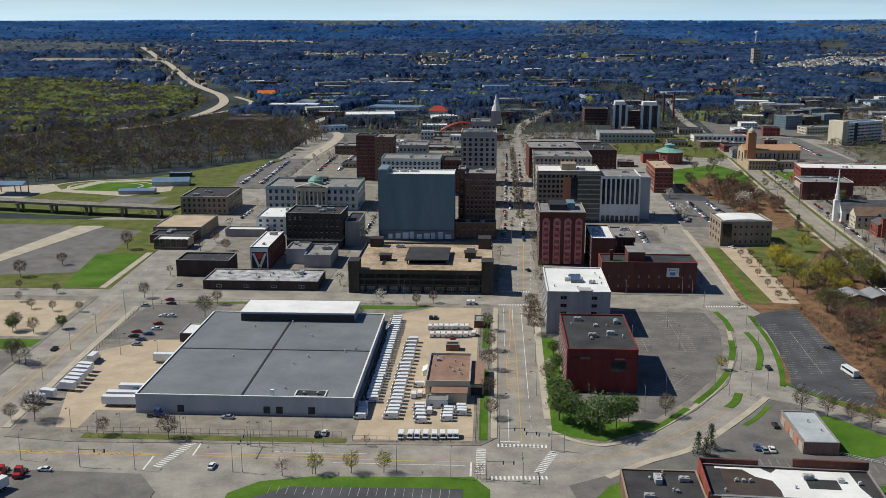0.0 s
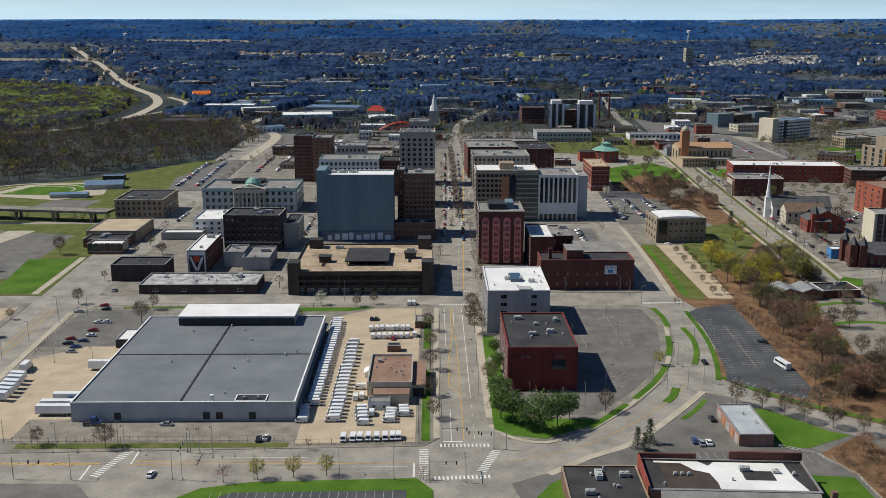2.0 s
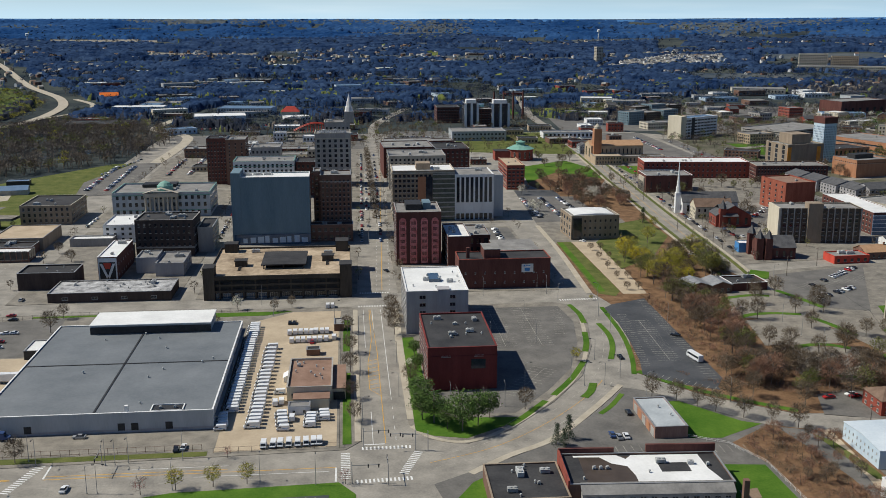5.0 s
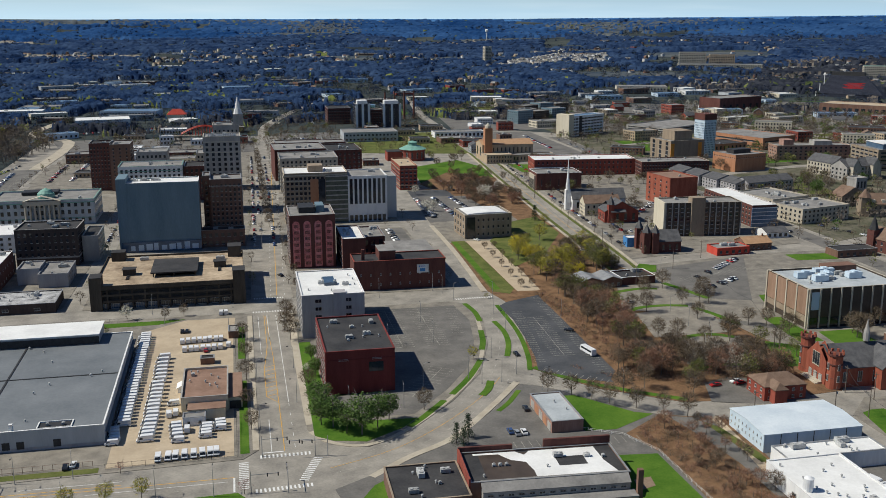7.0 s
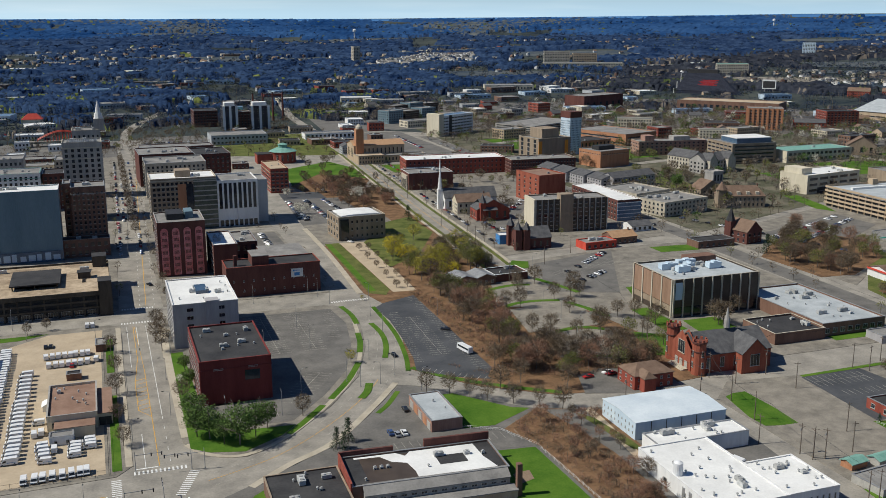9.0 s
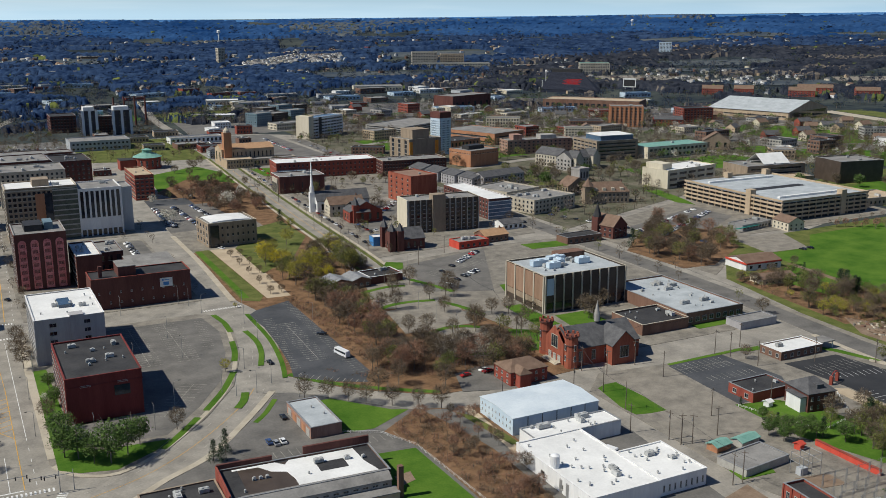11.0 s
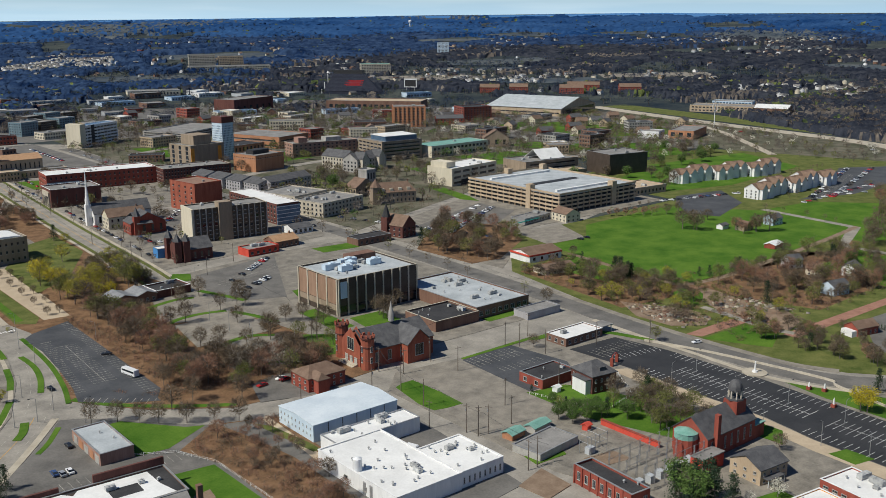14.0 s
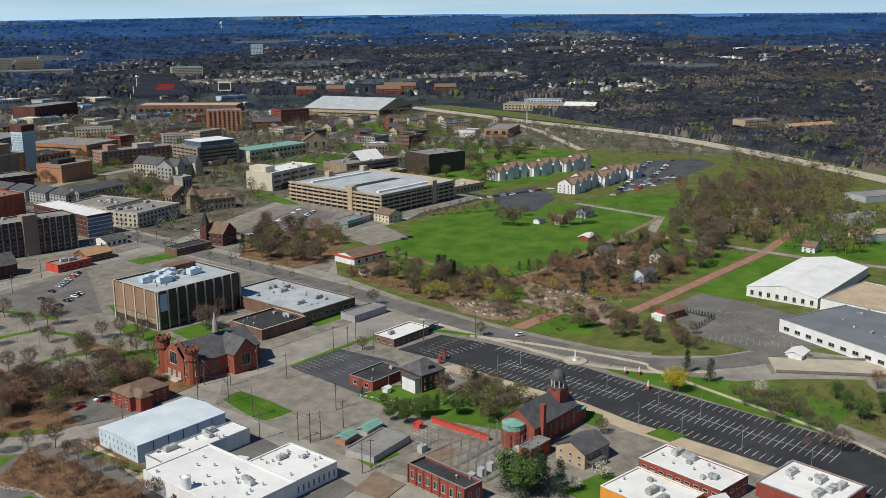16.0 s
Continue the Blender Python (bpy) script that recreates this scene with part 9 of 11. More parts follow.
woods("lawn_trees", "bare trees round the lawns", [(690, 250), (900, 260), (1010, 440), (900, 380), (760, 340)], 200, 29, 7, 12, (("twig", 0.85, TWIG), ("leaf", 0.15, LEAF_OLIVE)), 1.2)
woods("lawn_trees", "tall bare trees among the houses beside the lawns", [(752, 346), (804, 350), (843, 284), (714, 236), (701, 266), (660, 281)], 130, 38, 10, 15, (("twig", 0.6, TWIG), ("twig", 0.3, TWIG_MID), ("leaf", 0.1, LEAF_OLIVE)), 1.1)
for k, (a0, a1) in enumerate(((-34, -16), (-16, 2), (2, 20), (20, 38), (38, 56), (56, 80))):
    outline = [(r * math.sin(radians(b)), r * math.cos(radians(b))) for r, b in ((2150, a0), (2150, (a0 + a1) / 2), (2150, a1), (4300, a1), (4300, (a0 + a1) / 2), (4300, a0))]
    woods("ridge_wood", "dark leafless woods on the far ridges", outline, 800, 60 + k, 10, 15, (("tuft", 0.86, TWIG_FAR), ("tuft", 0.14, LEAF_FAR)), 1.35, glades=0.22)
woods("brush", "low reddish brush on the slope", [(126, 362), (150, 338), (210, 316), (214, 330), (176, 360), (160, 420), (152, 470), (147, 468), (147, 352), (140, 342)], 672, 31, 1.2, 3.2, (("brush", 0.6, TWIG_RED), ("brush", 0.4, TWIG)), 1.6)
woods("brush", "low dead brush beside the factory drive", [(127, 292), (144, 304), (150, 290), (152, 262), (150, 216), (134, 216), (133, 274)], 330, 32, 1.2, 3.6, (("brush", 0.6, TWIG_RED), ("brush", 0.4, TWIG)), 1.6)
woods("brush", "olive brush and weeds along the avenue", [(368, 236), (372, 290), (380, 392), (424, 402), (428, 330), (440, 300), (430, 240)], 672, 33, 1.2, 3.4, (("brush", 0.4, TWIG_RED), ("leaf", 0.4, LEAF_OLIVE), ("brush", 0.2, TWIG)), 1.6)
woods("brush", "mixed brown and olive scrub along the avenue", [(366, 300), (379, 392), (428, 402), (440, 330), (560, 308), (572, 240), (440, 234), (424, 290), (396, 300)], 620, 36, 1.4, 4.0, (("brush", 0.4, TWIG), ("brush", 0.3, LEAF_OLIVE), ("brush", 0.3, TWIG_RED)), 1.5)
woods("brush", "brush along the lane", [(432, 236), (580, 232), (580, 300), (440, 304)], 480, 34, 1.2, 3.4, (("brush", 0.5, TWIG), ("leaf", 0.3, LEAF_OLIVE), ("brush", 0.2, TWIG_RED)), 1.6)
woods("brush", "brush in the cutting below the bridge", [(336, 60), (350, 120), (372, 130), (390, 90), (420, 60)], 320, 35, 1.5, 3.4, (("brush", 0.4, TWIG), ("brush", 0.35, LEAF_OLIVE), ("brush", 0.25, TWIG_RED)), 1.6)


# ---- far houses and sheds ----
rng = random.Random(5)
PROTO = []
for k, (w, d, hh, rise, wall, roof) in enumerate(((9, 8, 5.5, 3, WHITE_WALL, SHINGLE), (10, 8, 5, 3, CREAM, SHINGLE_BROWN), (9, 9, 5.5, 3.2, WHITE_WALL, SHINGLE_BROWN), (12, 8, 4, 2.6, BRICK_TAN, SHINGLE), (10, 9, 5.5, 3, GREY_PANEL, SHINGLE))):
    PROTO.append(house("house", "small far house with a pitched roof among trees", 0, -60 - 20 * k, 0, w, d, hh, rise, wall, roof))
far_spots = []
for poly, n in (([(-700, 2000), (-300, 1700), (300, 1700), (420, 2600), (-300, 2900), (-900, 2800)], 20), ([(450, 1500), (800, 1300), (1500, 1300), (1900, 1900), (1200, 2700), (500, 2600)], 24),
                ([(1000, 1150), (1300, 900), (2100, 900), (2300, 1500), (1500, 1500)], 12), ([(-1100, 2000), (-760, 2400), (-700, 3100), (-1300, 3000)], 24)):
    far_spots += scatter(poly, n, rng)
for k, (px, py) in enumerate(far_spots):
    pr = PROTO[k % 5]
    m = pose(px, py, terrain(px, py), 0, 0, rng.uniform(0, 360))
    if k < 5:
        pr.matrix_basis = m
    else:
        copy_thing(pr, m)["group"] = "houses on the far hills"
FLEET_SPOTS = []


def house_fleet(name, label, spots, walls, roofs, seed):
    """Far houses past counting, joined: walls and a pitched roof each."""
    rng = random.Random(seed)
    mats, pieces = list(walls) + list(roofs), []
    FLEET_SPOTS.extend(spots)
    wf = np.array(((0, 1, 5), (0, 5, 4), (2, 3, 7), (2, 7, 6), (1, 2, 6), (1, 6, 9), (1, 9, 5), (3, 0, 4), (3, 4, 8), (3, 8, 7)))
    rf = np.array(((4, 5, 9), (4, 9, 8), (6, 7, 8), (6, 8, 9)))
    for px, py in spots:
        w, d, h, rise = rng.uniform(8, 14), rng.uniform(7, 9), rng.uniform(4, 6.5), rng.uniform(2, 3.4)
        c = np.array([(x * w / 2, y * d / 2, z) for z in (-1, h) for x, y in ((-1, -1), (1, -1), (1, 1), (-1, 1))] + [(-w / 2, 0, h + rise), (w / 2, 0, h + rise)])
        a = rng.uniform(0, math.tau)
        rot = np.array(((math.cos(a), -math.sin(a), 0), (math.sin(a), math.cos(a), 0), (0, 0, 1)))
        v = c @ rot.T + (px, py, terrain(px, py))
        pieces += [(v, wf, rng.randrange(len(walls))), (v, rf, len(walls) + rng.randrange(len(roofs)))]
    return joined(name, label, pieces, mats, "houses")


house_fleet("white_house_estate", "close rows of white houses on the far slope", scatter([(660, 2330), (930, 2350), (1010, 2600), (900, 2700), (700, 2480)], 240, rng), (WHITE_WALL, WHITE_WALL, CREAM), (SHINGLE, ROOF_MID), 81)
house_fleet("slope_houses", "white houses below the wooded slope", scatter([(1330, 1560), (1460, 1430), (1560, 1520), (1420, 1680)], 26, rng) + scatter([(1500, 900), (1700, 800), (1800, 1000), (1600, 1150)], 40, rng), (WHITE_WALL, CREAM, WHITE_WALL), (SHINGLE, ROOF_MID), 83)
house_fleet("hill_houses", "scattered houses on the wooded far hills", [q for k in range(4) for q in scatter([(r * math.sin(radians(a)), r * math.cos(radians(a))) for r, a in ((1900, -22 + 24 * k), (1900, -10 + 24 * k), (1900, 2 + 24 * k), (3500, 2 + 24 * k), (3500, -10 + 24 * k), (3500, -22 + 24 * k))], 460, rng) if noise.noise((q[0] / 330, q[1] / 330, 7.7)) > 0.06], (WHITE_WALL, CREAM, BRICK_TAN, GREY_PANEL, BRICK_BROWN), (SHINGLE, ROOF_MID, SHINGLE_BROWN, ROOF_DARK), 82)
SHED_LOOK = ((WHITE_WALL, ROOF_WHITE), (GREY_PANEL, ROOF_MID), (BRICK_BROWN, ROOF_MID), (PALE_BLUE, ROOF_BLUE), (CREAM, ROOF_WHITE), (BRICK_RED, ROOF_DARK))
for k, (px, py) in enumerate(scatter([(-420, 1420), (-160, 1240), (60, 1330), (420, 1330), (480, 1900), (0, 2100), (-560, 1980), (-330, 1620)], 50, rng) + scatter([(300, 1250), (560, 1300), (800, 1200), (1000, 1000), (1200, 1150), (900, 1700), (400, 1700)], 38, rng)):
    wall, roof = SHED_LOOK[rng.randrange(6)]
    block("far_building", "low far commercial building with a flat roof", px, py, rng.choice((0, 8, -12, 20)), rng.uniform(18, 60), rng.uniform(14, 34), rng.uniform(5, 10), wall, roof, S=(1, 8, 0.5, 0.35), z=terrain(px, py), lip=0.4)

# sheds and roofs strewn over the far plain
for k, (px, py) in enumerate(scatter([(-500, 2150), (600, 2150), (1500, 2000), (1700, 2500), (300, 3200), (-700, 2900)], 26, rng) + scatter([(2300, 850), (2800, 900), (2850, 1250), (2400, 1150)], 12, rng)):
    wall, roof = SHED_LOOK[rng.randrange(6)]
    block("far_shed", "long pale far shed with a flat roof", px, py, rng.choice((0, 8, -12, 20)), rng.uniform(30, 80), rng.uniform(20, 40), rng.uniform(4.5, 7), wall, roof, z=terrain(px, py) - 0.5, lip=0.3)
# fields paled and blued by painted haze, and lots, between the far woods
field_rng = random.Random(19)
for k in range(34):
    a, r = radians(field_rng.uniform(-24, 76)), field_rng.uniform(1950, 4100)
    px, py = r * math.sin(a), r * math.cos(a)
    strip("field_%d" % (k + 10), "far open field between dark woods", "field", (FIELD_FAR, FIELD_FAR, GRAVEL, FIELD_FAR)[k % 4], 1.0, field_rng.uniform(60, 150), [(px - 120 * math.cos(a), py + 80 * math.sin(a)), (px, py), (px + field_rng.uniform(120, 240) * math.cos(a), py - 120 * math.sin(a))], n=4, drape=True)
# ---- closed canopy of the woods: one uneven sheet of crowns, broken by glades, roads and houses ----
def lattice(x, y, size, seed):
    """Smooth value noise, 0 to 1."""
    table = np.random.RandomState(seed).rand(64, 64)
    u, v = x / size, y / size
    i, j = np.floor(u).astype(int), np.floor(v).astype(int)
    fu, fv = u - i, v - j
    fu, fv = fu * fu * (3 - 2 * fu), fv * fv * (3 - 2 * fv)
    g = lambda p, q: table[p % 64, q % 64]
    return (g(i, j) * (1 - fu) + g(i + 1, j) * fu) * (1 - fv) + (g(i, j + 1) * (1 - fu) + g(i + 1, j + 1) * fu) * fv


def within(poly, x, y):
    hit = np.zeros(x.shape, dtype=bool)
    for (x0, y0), (x1, y1) in zip(poly, poly[1:] + poly[:1]):
        if y0 != y1:
            hit ^= ((y0 > y) != (y1 > y)) & (x < (x1 - x0) * (y - y0) / (y1 - y0) + x0)
    return hit


# buildings that were set up after the first list
FOOT.clear()
for ob in scene.objects:
    if ob.get("category") and not ob.parent and ob.get("kind") != "structure":
        for c in ob.children:
            if c.type == "MESH" and c.name.split(".")[0] in ("wall", "core_wall", "dark_core"):
                b = [Vector(v) for v in c.bound_box]
                FOOT.append((ob.matrix_basis.inverted(), min(v.x for v in b) - 1.5, max(v.x for v in b) + 1.5, min(v.y for v in b) - 1.5, max(v.y for v in b) + 1.5))
FAR_WAYS = []
for ob in scene.objects:
    base = ob.name.split("_")[0]
    if ob.type == "MESH" and not ob.parent and base in ("highway", "road", "river", "field", "lawn", "parking") and ob.name not in ("road", "field", "field_2"):
        bb = [Vector(v) for v in ob.bound_box]
        if max(v.length for v in bb) > 700:
            co = np.empty(len(ob.data.vertices) * 3, dtype=np.float32)
            ob.data.vertices.foreach_get("co", co)
            FAR_WAYS.append((co.reshape(-1, 3)[:, :2], 36 if ob.name == "highway_3" else 15))
rs = np.random.RandomState(4)
STEP = 0.118
az = np.radians(np.arange(-32.0, 80.0, STEP))
rad = 640 * 1.0088 ** np.arange(0, 228)
A, R = np.meshgrid(az, rad)
A = A + rs.uniform(-0.45, 0.45, A.shape) * radians(STEP)
R = R * (1 + rs.uniform(-0.4, 0.4, R.shape) * 0.0088)
X, Y = R * np.sin(A), R * np.cos(A)
glade = 0.62 * lattice(X + 9000, Y + 9000, 210, 1) + 0.38 * lattice(X + 9000, Y + 9000, 70, 2)
limit = np.zeros(X.shape)
for key, top in (("river_wood", 1.0), ("hill_wood", 0.92), ("south_wood", 0.84), ("valley_wood", 0.60), ("east_wood", 0.60)):
    limit = np.maximum(limit, np.where(within(WOOD_PLANS[key], X, Y), top, 0))
limit = np.where((limit == 0) & (R > 2050) & (R < 4690), 0.68, limit)
limit = np.where(within(WOOD_PLANS["east_wood"], X, Y) & (R < 1750), 0.36, limit)
tall = glade < limit


def window(px, py, reach):
    """The part of the grid round a place."""
    r, a = math.hypot(px, py), math.degrees(math.atan2(px, py))
    if r < 600:
        return None
    k, da = math.log(r / 640) / math.log(1.0088), math.degrees(reach / r) / STEP + 1
    dk = reach / r / 0.0088 + 1
    c = (a + 32) / STEP
    k0, k1, c0, c1 = max(0, int(k - dk)), int(k + dk) + 1, max(0, int(c - da)), int(c + da) + 1
    return (slice(k0, k1), slice(c0, c1)) if k1 > k0 and c1 > c0 and k0 < len(rad) and c0 < len(az) else None


def clear_disc(px, py, reach):
    w = window(px, py, reach)
    if w:
        tall[w] &= (X[w] - px) ** 2 + (Y[w] - py) ** 2 > reach ** 2


for px, py in far_spots + FLEET_SPOTS:
    clear_disc(px, py, 13)
    r = math.hypot(px, py)
    clear_disc(px * (1 - 20 / r), py * (1 - 20 / r), 12)
for m, x0, x1, y0, y1 in FOOT:
    mid = m.inverted() @ Vector(((x0 + x1) / 2, (y0 + y1) / 2, 0))
    w = window(mid.x, mid.y, math.hypot(x1 - x0, y1 - y0) / 2 + 40)
    if w:
        qx, qy = X[w] * m[0][0] + Y[w] * m[0][1] + m[0][3], X[w] * m[1][0] + Y[w] * m[1][1] + m[1][3]
        tall[w] &= ~((qx > x0 - 10) & (qx < x1 + 10) & (qy > y0 - 26) & (qy < y1 + 8))
for co, reach in FAR_WAYS:
    for k in range(0, len(co), 2):
        clear_disc(float(co[k][0]), float(co[k][1]), reach if math.hypot(*co[k]) > 1350 else 15)
    lo, hi = co.min(0), co.max(0)
    if len(co) < 40 and max(hi - lo) < 400:
        w = window(float(lo[0] + hi[0]) / 2, float(lo[1] + hi[1]) / 2, float(max(hi - lo)) * 0.72)
        if w:
            tall[w] &= ~((X[w] > lo[0]) & (X[w] < hi[0]) & (Y[w] > lo[1]) & (Y[w] < hi[1]))
ground_z = np.array([terrain(px, py) for px, py in zip(X.ravel(), Y.ravel())]).reshape(X.shape)
crown_z = 4.5 + 5.5 * rs.rand(*X.shape) + 3.0 * lattice(X + 9000, Y + 9000, 26, 3)
crown_z = crown_z * np.clip(R / 1500, 0.55, 1.0)
crown_z = crown_z * np.where(within(WOOD_PLANS["river_wood"], X, Y), 1.7, np.where(within(WOOD_PLANS["hill_wood"], X, Y), 0.8, 1.0))
Z = ground_z + np.where(tall, crown_z, -1.5)
idx = np.arange(X.size).reshape(X.shape)
quads = np.stack((idx[:-1, :-1], idx[:-1, 1:], idx[1:, 1:], idx[1:, :-1]), axis=-1)
keep = tall[:-1, :-1] | tall[:-1, 1:] | tall[1:, 1:] | tall[1:, :-1]
green = lattice(X + 9000, Y + 9000, 34, 5)[:-1, :-1] + 0.35 * rs.rand(*keep.shape)
on_hill = within(WOOD_PLANS["hill_wood"], X, Y)[:-1, :-1]
on_river = within(WOOD_PLANS["river_wood"], X, Y)[:-1, :-1]
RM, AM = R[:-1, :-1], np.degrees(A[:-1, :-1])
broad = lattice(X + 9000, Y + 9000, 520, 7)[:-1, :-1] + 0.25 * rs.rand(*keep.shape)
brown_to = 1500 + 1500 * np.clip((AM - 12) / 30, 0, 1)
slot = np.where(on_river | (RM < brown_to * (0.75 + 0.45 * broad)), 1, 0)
# patches of crowns take the copy with painted shade
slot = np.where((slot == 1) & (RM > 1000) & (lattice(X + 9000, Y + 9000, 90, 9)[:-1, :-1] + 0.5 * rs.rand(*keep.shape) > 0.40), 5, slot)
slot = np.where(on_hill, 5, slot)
# crowns beyond about 3300 m take the stronger haze tint
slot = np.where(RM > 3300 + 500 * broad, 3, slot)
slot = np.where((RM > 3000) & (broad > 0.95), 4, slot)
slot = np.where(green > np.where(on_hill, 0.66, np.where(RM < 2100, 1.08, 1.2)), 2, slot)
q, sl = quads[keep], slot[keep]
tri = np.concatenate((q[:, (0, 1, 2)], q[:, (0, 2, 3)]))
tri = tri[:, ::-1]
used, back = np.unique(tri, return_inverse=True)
joined("wood_canopy", "leafless woods, bluer with painted haze, with patches of spring green", [(np.stack((X.ravel()[used], Y.ravel()[used], Z.ravel()[used]), axis=1), back.reshape(-1, 3), np.concatenate((sl, sl)).astype(np.int32))], [CANOPY, CANOPY_NEAR, CANOPY_GREEN, CANOPY_FAR, FIELD_FAR, CANOPY_DUSK], "woods")


# ---- street trees and parked cars too far off to count ----
def tree_rows(name, label, rows, seed):
    rng = random.Random(seed)
    pieces = []
    for x0, y0, x1, y1, n, lo, hi in rows:
        for k in range(n):
            t = (k + rng.uniform(0.1, 0.9)) / n
            px, py = x0 + (x1 - x0) * t, y0 + (y1 - y0) * t
            if built(px, py) or rng.random() < 0.15:
                continue
            v, f, nl = rng.choice(WOOD["twig" if rng.random() < 0.8 else "leaf"])
            s, a = rng.uniform(lo, hi) / 10, rng.uniform(0, math.tau)
            rot = np.array(((math.cos(a), -math.sin(a), 0), (math.sin(a), math.cos(a), 0), (0, 0, 1)))
            mi = np.zeros(len(f), dtype=np.int32)
            mi[:nl] = 1 if rng.random() < 0.8 else 2
            pieces.append((v @ rot.T * s + (px, py, surf(px, py)), f, mi))
    return joined(name, label, pieces, [BARK, TWIG, LEAF_OLIVE], "trees")


tree_rows("street_trees", "rows of bare street trees along the town streets", (
    (4, 500, 10, 1000, 12, 5, 8), (23, 500, 31, 1000, 12, 5, 8), (-80, 490, -80, 700, 8, 5, 8), (-90, 660, -78, 1000, 14, 5, 9), (-176, 490, -178, 1000, 18, 5, 9), (110, 490, 116, 1000, 18, 4, 8),
    (226, 530, 246, 1160, 26, 6, 10), (238, 530, 256, 1160, 26, 6, 10), (350, 340, 360, 1100, 34, 6, 10), (366, 400, 372, 1100, 26, 6, 10), (-170, 652, 100, 648, 14, 5, 8), (-170, 808, 110, 778, 16, 5, 8),
    (30, 778, 112, 778, 6, 5, 8), (230, 696, 350, 700, 8, 6, 9), (250, 908, 350, 910, 8, 6, 9), (120, 1000, 230, 1010, 10, 7, 11), (-300, 668, -215, 660, 6, 6, 9), (-470, 712, -220, 960, 26, 8, 12), (140, 770, 230, 780, 10, 6, 9),
    (250, 700, 350, 705, 8, 6, 9), (376, 540, 520, 600, 12, 6, 10), (520, 600, 620, 640, 8, 6, 10), (505, 466, 620, 470, 8, 4, 7), (640, 400, 640, 330, 5, 5, 8), (740, 470, 870, 480, 12, 5, 8), (690, 415, 880, 390, 12, 5, 8)), 51)
woods("quarter_trees", "bare trees between the old houses", [(232, 530), (352, 545), (352, 900), (252, 905)], 90, 52, 6, 10, (("twig", 0.75, TWIG), ("leaf", 0.25, LEAF_OLIVE)), 1.0)
woods("town_edge_trees", "bare trees round the far blocks", [(-170, 900), (20, 1010), (120, 1000), (230, 960), (260, 1400), (100, 1330), (-170, 1200)], 330, 53, 7, 11, (("twig", 0.8, TWIG), ("leaf", 0.2, LEAF_OLIVE)), 1.1)
woods("lane_wood", "dense bare and olive trees along the brick lane", [(590, 232), (640, 320), (700, 330), (720, 250), (800, 330), (840, 330), (760, 240), (680, 160), (600, 180)], 330, 54, 9, 16, (("twig", 0.72, TWIG), ("leaf", 0.28, LEAF_OLIVE)), 0.9)


def far_cars(rows, seed):
    """Parked cars past counting: a low body with a cabin each."""
    rng = random.Random(seed)
    paints = [CAR_WHITE, CAR_BLACK, CAR_SILVER, CAR_RED, CAR_BLUE, GLASS]
    cube = np.array([(x, y, z) for z in (0, 1) for x, y in ((-1, -1), (1, -1), (1, 1), (-1, 1))], dtype=float)
    cf = np.array(((0, 1, 5), (0, 5, 4), (1, 2, 6), (1, 6, 5), (2, 3, 7), (2, 7, 6), (3, 0, 4), (3, 4, 7), (4, 5, 6), (4, 6, 7)))
    pieces = []
    for x0, y0, x1, y1, n, turn in rows:
        for k in range(n):
            if rng.random() < 0.35:
                continue
            t = (k + 0.5) / n
            px, py = x0 + (x1 - x0) * t, y0 + (y1 - y0) * t
            if built(px, py):
                continue
            a = radians(turn + rng.uniform(-2, 2))
            rot = np.array(((math.cos(a), -math.sin(a), 0), (math.sin(a), math.cos(a), 0), (0, 0, 1)))
            at, tint = np.array((px, py, surf(px, py))), rng.choice((0, 0, 1, 1, 2, 2, 3, 4))
            body, cab = cube * (0.9, 2.2, 0.62) + (0, 0, 0.3), cube * (0.82, 1.2, 0.5) + (0, -0.25, 0.92)
            cab[4:] *= (0.82, 0.72, 1.0)
            pieces += [(body @ rot.T + at, cf, tint), (cab @ rot.T + at, cf, np.array([5] * 8 + [tint] * 2, dtype=np.int32))]
    return joined("far_parked_cars", "many far cars parked in rows and along kerbs", pieces, paints, "cars")


